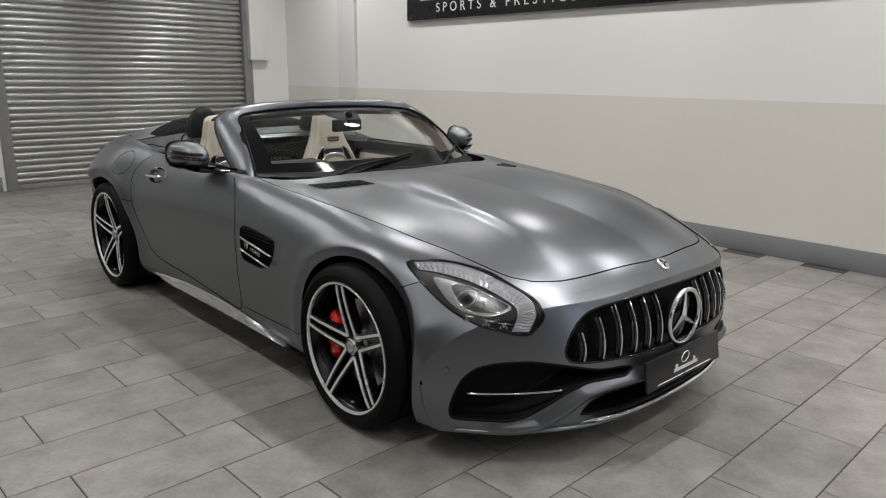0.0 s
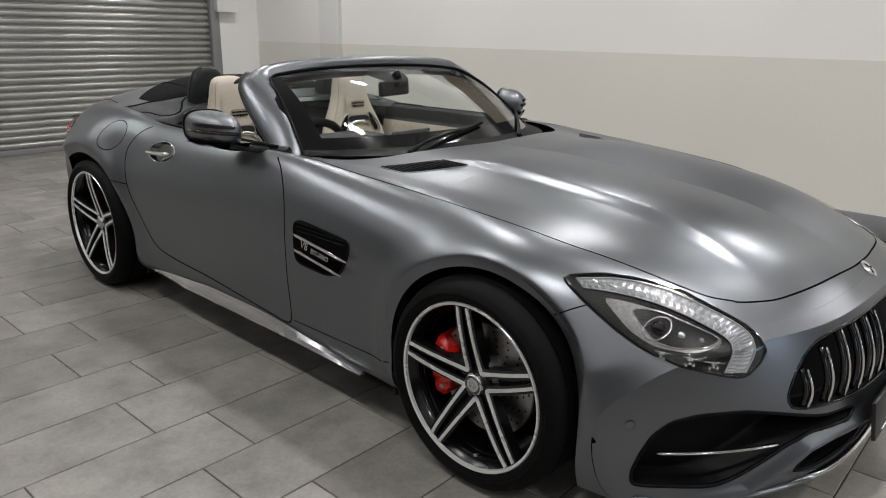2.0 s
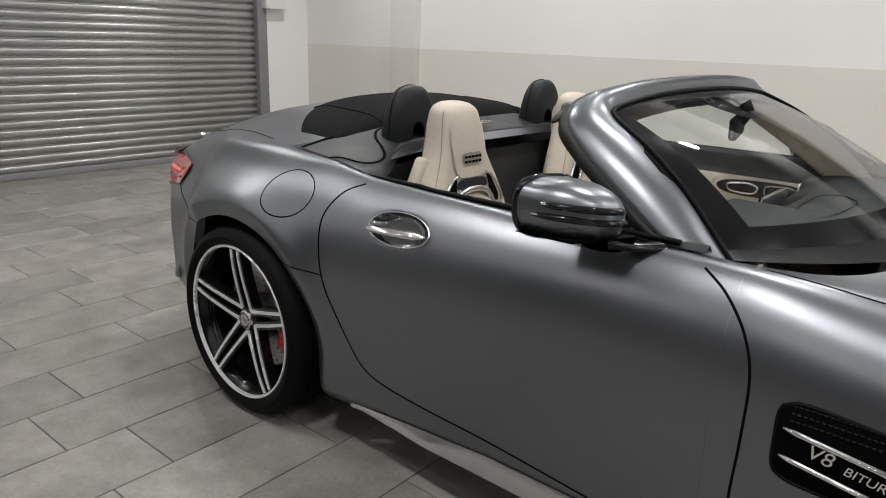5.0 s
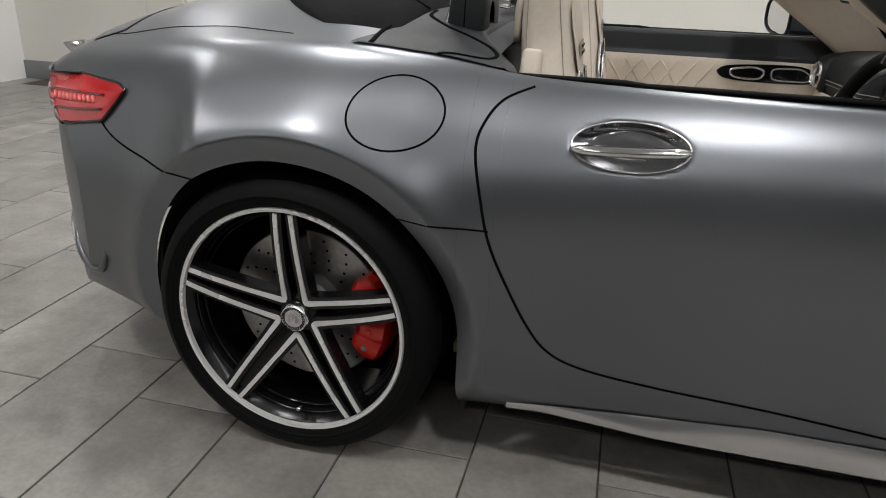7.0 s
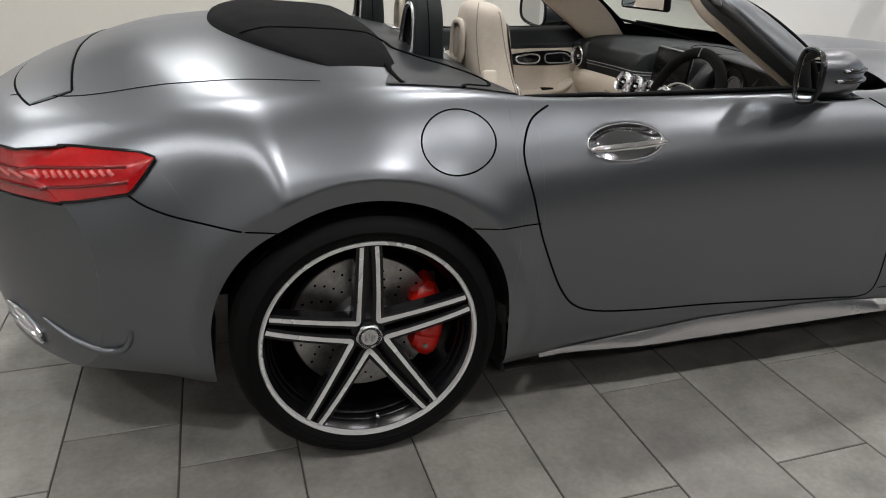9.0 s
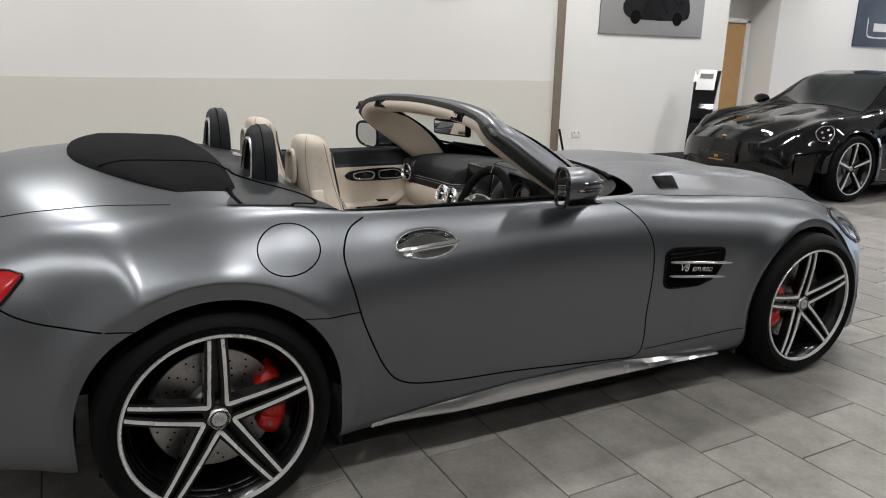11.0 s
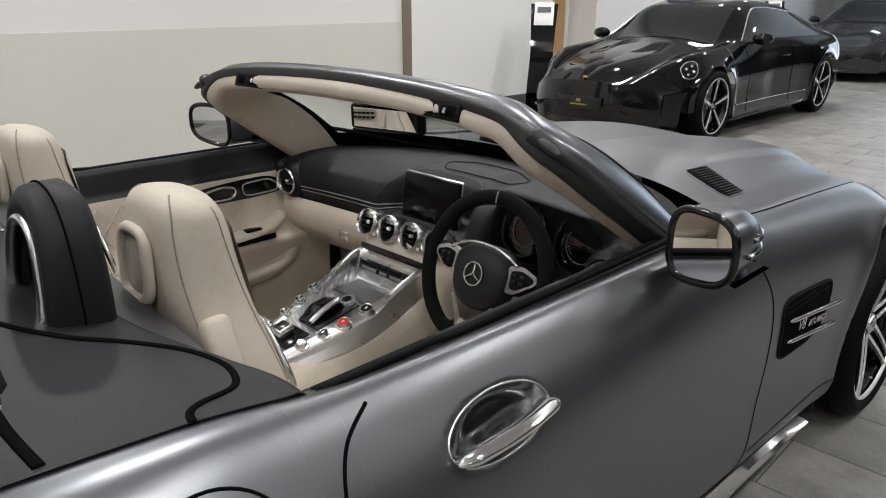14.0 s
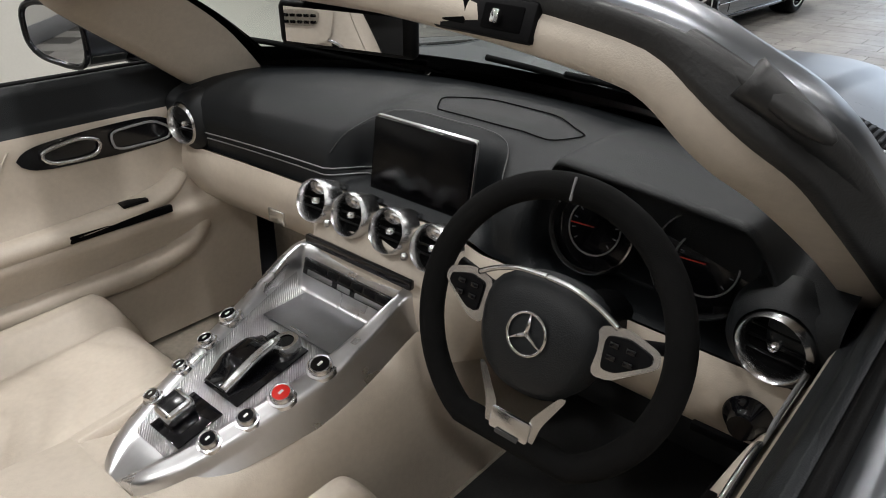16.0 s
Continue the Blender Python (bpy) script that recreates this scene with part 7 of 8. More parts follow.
# instruments under the hood
for y, r in ((-0.355, 0.074), (-0.535, 0.078)):
    m = Matrix.Translation((0.110, y, 0.812)) @ Matrix.Rotation(radians(16), 4, "Y")
    dial = raw("instrument_dial", *moved(lathe([(r * 0.93, 0.0), (r * 0.965, -0.012), (r * 1.0, -0.010), (r * 1.02, 0.03)], 48, "x"), m), SATIN_CHROME, car, "round instrument with a chrome ring", sharp=40)
    raw("dial_face", *moved(lathe([(0.0, 0.010), (r * 0.95, 0.010)], 36, "x"), m), BLACK_GLOSS, dial)
    raw("dial_needle", *moved(tube([(0.004, 0.0, 0.0), (0.004, r * 0.55, -r * 0.02)], 0.0012, 5), m), CALIPER, dial, "red needle")
    raw("dial_bezel", *moved(tube([(0.006, 0.60 * r * math.cos(a), 0.60 * r * math.sin(a)) for a in np.linspace(0, 2 * math.pi, 36, endpoint=False)], 0.0016, 5, True, up=(1, 0, 0)), m), STEEL_GREY, dial)
    for k in range(11):
        a = math.radians(-40 + 26 * k)
        raw("dial_tick", *moved(tube([(0.008, r * 0.46 * math.cos(a), r * 0.46 * math.sin(a)), (0.008, r * 0.54 * math.cos(a), r * 0.54 * math.sin(a))], 0.0009, 4), m), STEEL_GREY, dial)
raw("light_switch", *moved(lathe([(0.0, -0.014), (0.018, -0.014), (0.022, 0.0), (0.030, 0.006), (0.034, 0.012)], 28, "x"), Matrix.Translation((0.005, -0.66, 0.665))), BLACK_GLOSS, car, "round black light switch", sharp=40)
part("lower_vent", box((0.012, 0.10, 0.014), (0.02, -0.64, 0.615), 0.003), GAP, car)

# ---- steering wheel ----
sw = new("tmp")
SWM = Matrix.Translation((-0.128, -0.424, 0.775)) @ Matrix.Rotation(radians(19), 4, "Y")
rim = []
for k in range(64):
    a = 2 * math.pi * k / 64
    r = 0.183
    y, z = r * math.cos(a), r * math.sin(a)
    z = max(z, -0.160) if z < -0.14 else z
    rim.append((0.0, y, z))
wheel_ob = raw("steering_wheel", *moved(tube(rim, 0.0190, 14, True, up=(1, 0, 0), flat=0.95), SWM), SUEDE, car, "black suede steering wheel with silver spokes")
vs = []
for i, (r, x) in enumerate(((0.0, -0.034), (0.3, -0.033), (0.6, -0.030), (0.85, -0.024), (1.0, -0.010), (1.0, 0.03))):
    for k in range(32):
        a = 2 * math.pi * k / 32
        e = (abs(math.cos(a)) ** 2.5 + abs(math.sin(a)) ** 2.5) ** (-1 / 2.5)
        vs.append((x, 0.086 * r * e * math.cos(a) * (1 + 0.10 * math.sin(a)), -0.012 + 0.080 * r * e * math.sin(a)))
raw("airbag_pad", *moved((vs, grid_faces(6, 32, wrap_c=True, flip=True)), SWM), DASH, wheel_ob, "dark leather hub pad")
for sg in (-1, 1):
    ol = rounded([(sg * 0.080, 0.036), (sg * 0.118, 0.044), (sg * 0.160, 0.030), (sg * 0.163, 0.012), (sg * 0.110, -0.026), (sg * 0.084, -0.028)], 36, 0.12)
    place = lambda a, b: (-0.012 + 0.006 * (abs(a) - 0.08) / 0.08, a, b)
    raw("spoke_plate", *moved(fan(ol, place, 3), SWM), SATIN_CHROME, wheel_ob, "satin silver spoke with switches")
    ol2 = (ol - ol.mean(0)) * (0.74, 0.66) + ol.mean(0) + (sg * 0.003, 0)
    raw("switch_pad", *moved(fan(ol2, lambda a, b: (place(a, b)[0] - 0.003, a, b), 3), SWM), BLACK_PLASTIC, wheel_ob, "black switch cluster")
    for k in range(4):
        key = part("switch_button", box((0.004, 0.013, 0.008), (0, 0, 0), 0.002), BLACK_GLOSS, wheel_ob)
        key.matrix_basis = SWM @ Matrix.Translation((-0.015, sg * (0.106 + 0.022 * (k % 2)), 0.020 - 0.016 * (k // 2)))
    raw("spoke_band", *moved(tube(spline([(-0.013, sg * 0.105, 0.040), (-0.018, sg * 0.075, 0.056), (-0.022, sg * 0.040, 0.067), (-0.023, 0, 0.070)], 18), 0.0042, 6), SWM), SATIN_CHROME, wheel_ob)
    arm = [(sg * 0.070, -0.070), (sg * 0.058, -0.072), (sg * 0.026, -0.118), (sg * 0.030, -0.150), (sg * 0.036, -0.160), (sg * 0.044, -0.120)]
    raw("lower_spoke", *moved(fan(rounded(arm, 30, 0.1), lambda a, b: (-0.016 + 0.05 * max(0, -0.1 - b), a, b), 3), SWM), SATIN_CHROME, wheel_ob, "silver lower spoke")
part("spoke_cross", box((0.008, 0.064, 0.040), (0, 0, 0), 0.004), SATIN_CHROME, wheel_ob, "silver cross bar of the lower spoke").matrix_basis = SWM @ Matrix.Translation((-0.013, 0, -0.142)) @ Matrix.Rotation(radians(-6), 4, "Y")
part("spoke_mark", box((0.002, 0.036, 0.006), (0, 0, 0), 0.0), SKIRT_DARK, wheel_ob, smooth=False).matrix_basis = SWM @ Matrix.Translation((-0.0175, 0, -0.153)) @ Matrix.Rotation(radians(-6), 4, "Y")
part("rim_mark", box((0.004, 0.003, 0.030), (0, 0, 0), 0.001), STEEL_GREY, wheel_ob).matrix_basis = SWM @ Matrix.Translation((-0.017, 0, 0.183))
raw("wheel_emblem", *moved(tube([(-0.036, 0.028 * math.cos(a), -0.006 + 0.028 * math.sin(a)) for a in np.linspace(0, 2 * math.pi, 32, endpoint=False)], 0.0024, 6, True, up=(1, 0, 0)), SWM), CHROME, wheel_ob, "round chrome emblem on the hub")
for k in range(3):
    a = math.radians(90 + 120 * k)
    raw("emblem_spoke", *moved(tube([(-0.036, 0, -0.006), (-0.036, 0.027 * math.cos(a), -0.006 + 0.027 * math.sin(a))], [0.005, 0.0015], 4, up=(1, 0, 0)), SWM), CHROME, wheel_ob)
raw("column", *moved(tube([(0.0, 0, -0.01), (0.20, 0, -0.01)], 0.045, 16, up=(0, 1, 0)), SWM), BLACK_PLASTIC, wheel_ob)
for sg in (-1, 1):
    raw("column_stalk", *moved(tube([(0.04, sg * 0.05, 0.0), (0.035, sg * 0.17, 0.03)], [0.007, 0.009], 8), SWM), BLACK_PLASTIC, wheel_ob)
bpy.data.objects.remove(sw)

# ---- centre tunnel and console ----
YC = 0.036
PX = [-0.528, -0.515, -0.49, -0.45, -0.41, -0.32, -0.23, -0.15, -0.08, -0.05, -0.02]
PLATE = pchip(PX, np.array([
    [0.500, 0.508, 0.518, 0.529, 0.540, 0.565, 0.592, 0.625, 0.658, 0.667, 0.668],  # rim height
    [0.020, 0.048, 0.070, 0.090, 0.102, 0.126, 0.145, 0.153, 0.156, 0.156, 0.156],  # outer half width
    [0.004, 0.012, 0.026, 0.042, 0.054, 0.076, 0.094, 0.110, 0.120, 0.122, 0.122],  # half width of the inlay
]).T)
DECK = pchip([-0.528, -0.47, -0.41, -0.32, -0.23, -0.176, -0.072, -0.052, -0.042, -0.02], np.array([[0.500, 0.518, 0.530, 0.549, 0.567, 0.575, 0.580, 0.648, 0.664, 0.668]]).T)


def console(x, b, lift=0.0):
    """b: 0 to 1 over the inlay, 1 to 2 up on to the rim and over it, 2 to 3 down the flank; negative on the passenger's side."""
    rim, out, inn = (float(v) for v in PLATE(np.array([x]))[0])
    deck = float(DECK(np.array([x]))[0][0])
    k, sg = abs(b), math.copysign(1, b)
    if k <= 1:
        y, z = inn * k, deck
    elif k <= 2:
        f = k - 1
        y = inn + (out - inn) * f
        up = smooth01(f / 0.30)
        z = deck + (rim - deck) * up - 0.010 * max(0, f - 0.35) ** 2 / 0.42 - 0.016 * max(0, f - 0.8) ** 2 / 0.04
    else:
        f = k - 2
        y = out + 0.014 * f
        z = rim - 0.026 - (0.014 + 0.030 * smooth01((x + 0.50) / 0.30)) * f
    return (x, YC + sg * y, z + lift)


xs = np.r_[np.linspace(-0.528, -0.46, 16), np.linspace(-0.45, -0.09, 34), np.linspace(-0.08, -0.02, 16)]
bs = np.r_[np.linspace(-3, -2, 6), np.linspace(-1.93, -1.0, 15), np.linspace(-0.8, 0.8, 9), np.linspace(1.0, 1.93, 15), np.linspace(2, 3, 6)]
plate_ob = raw("console_plate", [console(x, b) for x in xs for b in bs], grid_faces(len(xs), len(bs)), SILVER_TRIM, car, "polished silver centre console plate")
xs = np.linspace(-0.462, -0.074, 40)
raw("console_inlay", [console(x, b, 0.0012) for x in xs for b in np.r_[-1.14, np.linspace(-1, 1, 11), 1.14]], grid_faces(40, 13), MESH_ALU, plate_ob, "fine woven alloy inlay")
lean = Matrix.Rotation(radians(-2.5), 3, "Y")
part("storage_lid", box((0.098, 0.196, 0.004), (-0.128, YC, 0.5805), 0.0018, turn=lean), STEEL_ALLOY, plate_ob, "satin grey sliding lid")
part("lid_grip", box((0.004, 0.05, 0.004), (-0.172, YC, 0.583), 0.0015), CHROME, plate_ob)
face = Matrix.Rotation(radians(16), 3, "Y")
panel = part("switch_panel", box((0.008, 0.232, 0.034), (-0.0605, YC, 0.630), 0.003, turn=face), BLACK_GLOSS, plate_ob, "black panel of console switches")
for k in range(7):
    part("switch_key", box((0.004, 0.028, 0.012), (-0.0625, YC - 0.096 + 0.032 * k, 0.6375), 0.0015, turn=face), BLACK_PLASTIC, panel)
for y, w in ((-0.070, 0.080), (0.0, 0.034), (0.066, 0.070)):
    part("switch_key", box((0.004, w, 0.010), (-0.0665, YC + y, 0.6225), 0.0015, turn=face), STEEL_ALLOY, panel, "satin silver key")
# controller with touch pad, ring and selector
tip = Matrix.Rotation(radians(-12), 3, "Y")
part("controller_panel", box((0.150, 0.092, 0.004), (-0.268, YC - 0.006, 0.5635), 0.0015, turn=tip), BLACK_GLOSS, plate_ob, "gloss black controller panel")
vs = []
for t in np.linspace(0, 1, 16):
    for a in np.linspace(0, math.pi, 15):
        w = 0.030 * (0.80 + 0.22 * math.sin(math.pi * min(1, t * 0.8 + 0.1)))
        hgt = 0.034 * (smooth01(t / 0.35) * 0.75 + 0.25) * (1 - 0.45 * smooth01((t - 0.72) / 0.28))
        vs.append((-0.338 + 0.112 * t, YC + 0.018 - w * math.copysign(abs(math.cos(a)) ** 0.75, math.cos(a)), 0.548 + 0.022 * t + hgt * math.sin(a) ** 0.55))
raw("palm_rest", vs, grid_faces(16, 15) + [tuple(range(15)), tuple(range(225, 240))], BLACK_GLOSS, plate_ob, "black touch pad over the controller", sharp=60)
edge = spline([(-0.335, YC - 0.012, 0.556), (-0.31, YC - 0.016, 0.574), (-0.275, YC - 0.015, 0.588), (-0.240, YC - 0.012, 0.594), (-0.222, YC - 0.004, 0.588)], 18)
raw("palm_rest_edge", *tube(edge, 0.0085, 8, flat=1.2), SATIN_CHROME, plate_ob, "satin chrome edge of the touch pad")
raw("controller_ring", *moved(lathe([(0.015, 0.010), (0.022, 0.011), (0.0245, 0.004), (0.0245, -0.016)], 32, "z"), Matrix.Translation((-0.212, YC - 0.016, 0.583)) @ Matrix.Rotation(radians(-12), 4, "Y")), SATIN_CHROME, plate_ob, "satin chrome rotary controller", sharp=40)
raw("controller_cap", *moved(lathe([(0.0, 0.008), (0.016, 0.008)], 24, "z"), Matrix.Translation((-0.212, YC - 0.016, 0.583)) @ Matrix.Rotation(radians(-12), 4, "Y")), BLACK_GLOSS, plate_ob)
part("shifter_panel", box((0.082, 0.082, 0.004), (-0.402, YC - 0.004, 0.5345), 0.0015, turn=tip), BLACK_GLOSS, plate_ob, "gloss black selector panel")
part("gear_selector", box((0.052, 0.046, 0.030), (-0.408, YC + 0.014, 0.551), 0.010, 3, turn=Matrix.Rotation(radians(-14), 3, "Y")), SATIN_CHROME, plate_ob, "satin silver gear selector")
part("selector_top", box((0.034, 0.034, 0.004), (-0.4115, YC + 0.014, 0.5655), 0.0015, turn=Matrix.Rotation(radians(-14), 3, "Y")), LAMP_DARK, plate_ob)
KNOBS = [(-0.231, 0.155, 0.0155), (-0.288, 0.143, 0.0135), (-0.348, 0.130, 0.012), (-0.410, 0.114, 0.012), (-0.222, -0.082, 0.0175), (-0.292, -0.070, 0.0165), (-0.350, -0.058, 0.0135), (-0.408, -0.042, 0.0135)]
for i, (x, y, r) in enumerate(KNOBS):
    rim = float(PLATE(np.array([x]))[0][0])
    m = Matrix.Translation((x, y, rim - 0.004)) @ Matrix.Rotation(radians(-16), 4, "Y") @ Matrix.Rotation(radians(-10 if y > 0 else 8), 4, "X")
    kn = raw("console_knob", *moved(lathe([(r * 1.55, -0.003), (r * 1.42, 0.003), (r * 1.16, 0.004), (r * 1.10, 0.011), (r * 0.98, 0.0130), (r * 0.84, 0.0115)], 32, "z"), m), SATIN_CHROME, plate_ob, "bright round console button", sharp=40)
    raw("knob_face", *moved(lathe([(0.0, 0.012), (r * 0.86, 0.012)], 24, "z"), m), CALIPER if i == 5 else BLACK_GLOSS, kn, "red start button" if i == 5 else "")
    part("knob_symbol", box((r * 0.55, r * 0.25, 0.001), (0, 0, 0.0124)), WHITE_PRINT, kn, smooth=False).matrix_basis = m
# leather sides of the tunnel and the armrest
vs = []
for x in np.r_[np.linspace(-0.86, -0.53, 14), np.linspace(-0.52, 0.34, 40)]:
    if x < -0.528:
        top, w = 0.508 + 0.012 * math.sin((-0.53 - x) * 6), 0.120
    else:
        rim, w0, _ = PLATE(np.array([min(x, -0.02)]))[0]
        top, w = rim - 0.042 - 0.012 * smooth01((x + 0.50) / 0.3), max(w0, 0.118)
        if x < -0.44:
            top = 0.495 + (0.470 - 0.495) * smooth01((x + 0.53) / 0.09)
    for sg in (1, -1):
        mid_z = float(DECK(np.array([min(x, -0.08)]))[0][0]) - 0.016 if x > -0.528 else top + 0.006
        col = [(0.0, mid_z), (w - 0.03, mid_z if x > -0.528 else top), (w + 0.004, top - 0.004), (w + 0.020, top - 0.020), (w + 0.030, top - 0.050), (w + 0.036, top - 0.058), (w + 0.046, 0.36), (w + 0.07, 0.23)]
        vs += [(x, YC + sg * a, z) for a, z in (col[::-1] if sg > 0 else col[1:])]
raw("tunnel_cover", vs, grid_faces(54, 15), LEATHER, car, "cream leather centre tunnel and armrest")

# rear-view mirror inside
im = part("interior_mirror", box((0.026, 0.250, 0.072), (0, 0, 0), 0.024, 4), BLACK_PLASTIC, car, "black frameless interior mirror")
im.matrix_basis = pose(-0.045, 0.020, 1.084, 0, -2, 14)
part("mirror_glass", box((0.002, 0.215, 0.054), (-0.0135, 0, 0), 0.0), MIRROR, im, "mirror glass", smooth=False)
raw("mirror_stem", *tube([(0.01, 0, 0.01), (0.03, 0, 0.045), (0.012, 0, 0.072)], [0.014, 0.018, 0.022], 10, up=(0, 1, 0)), BLACK_PLASTIC, im)

# ---- the two parked saloons ----
SK = [0.0, 0.12, 0.28, 0.42, 0.54, 0.72, 0.86, 1.0]
SW_ = spline_weights(SK)
SU = [-2.5, -2.2, -1.8, -1.3, -0.7, 0.0, 0.35, 0.95, 1.3, 1.7, 2.1, 2.4]
ST = {
    "ya": [0.80, 0.86, 0.92, 0.94, 0.92, 0.92, 0.92, 0.93, 0.93, 0.92, 0.86, 0.72],
    "za": [0.25, 0.22, 0.20, 0.18, 0.16, 0.16, 0.16, 0.16, 0.16, 0.15, 0.14, 0.16],
    "yd": [0.90, 0.96, 0.985, 0.985, 0.945, 0.935, 0.945, 0.96, 0.98, 0.97, 0.90, 0.76],
    "ye": [0.87, 0.94, 0.975, 0.975, 0.945, 0.935, 0.94, 0.955, 0.965, 0.95, 0.87, 0.72],
    "ze": [0.68, 0.74, 0.77, 0.75, 0.72, 0.70, 0.70, 0.70, 0.71, 0.69, 0.62, 0.52],
    "yf": [0.76, 0.83, 0.88, 0.89, 0.87, 0.86, 0.86, 0.84, 0.82, 0.79, 0.72, 0.58],
    "zf": [0.76, 0.88, 0.94, 0.93, 0.925, 0.93, 0.93, 0.905, 0.89, 0.855, 0.765, 0.60],
    "yg": [0.45, 0.50, 0.54, 0.57, 0.58, 0.58, 0.58, 0.64, 0.60, 0.56, 0.50, 0.42],
    "zg": [0.78, 0.94, 1.05, 1.19, 1.285, 1.325, 1.28, 0.915, 0.85, 0.80, 0.715, 0.60],
    "zh": [0.795, 0.965, 1.09, 1.235, 1.335, 1.37, 1.325, 0.955, 0.885, 0.83, 0.745, 0.61],
    "zi": [0.80, 0.97, 1.10, 1.245, 1.345, 1.38, 1.335, 0.97, 0.885, 0.83, 0.745, 0.612],
}
SNAMES = list(ST)
SCURVE = pchip(SU, np.array([ST[k] for k in SNAMES]).T)


def saloon_skin(u, s, side=-1):
    c = dict(zip(SNAMES, SCURVE(u).T))
    w = SW_(s)
    ys = np.stack([c["ya"], (c["ya"] + c["yd"]) / 2 + 0.012, c["yd"], c["ye"], c["yf"], c["yg"], c["yg"] * 0.5, 0 * c["ya"]], 1)
    zs = np.stack([c["za"], c["za"] + 0.10, 0.50 + 0 * c["za"], c["ze"], c["zf"], c["zg"], c["zh"], c["zi"]], 1)
    y, z = np.maximum((w * ys).sum(1), 0), (w * zs).sum(1)
    x = u - 0.42 * smooth01((u - 1.5) / 0.95) * (y / 0.9) ** 2.6 + 0.35 * smooth01((-1.7 - u) / 0.9) * (y / 0.9) ** 2.6
    for ax in (1.45, -1.45):
        d = np.hypot(x - ax, z - 0.36) - 0.39
        y = y + 0.014 * np.exp(-((d - 0.012) / 0.03) ** 2) * (s < 0.5)
    return np.stack([x, side * y, z], 1)


def saloon_patch(u0, u1, s0, s1, lift, side, nu=24, ns=10, shape=None):
    uu, ss = np.meshgrid(np.linspace(u0, u1, nu), np.linspace(0, 1, ns), indexing="ij")
    uu, t = uu.ravel(), ss.ravel()
    a, b = (s0(uu), s1(uu)) if callable(s0) else (s0, s1)
    ss = a + (b - a) * t
    p = saloon_skin(uu, ss, side)
    d = 0.01
    n = np.cross(saloon_skin(uu + d, ss, side) - saloon_skin(uu - d, ss, side), saloon_skin(uu, np.minimum(ss + d, 1), side) - saloon_skin(uu, ss - d, side)) * (1 if side < 0 else -1)
    n /= np.linalg.norm(n, axis=1)[:, None] + 1e-9
    return p + n * lift, grid_faces(nu, ns, flip=side < 0)


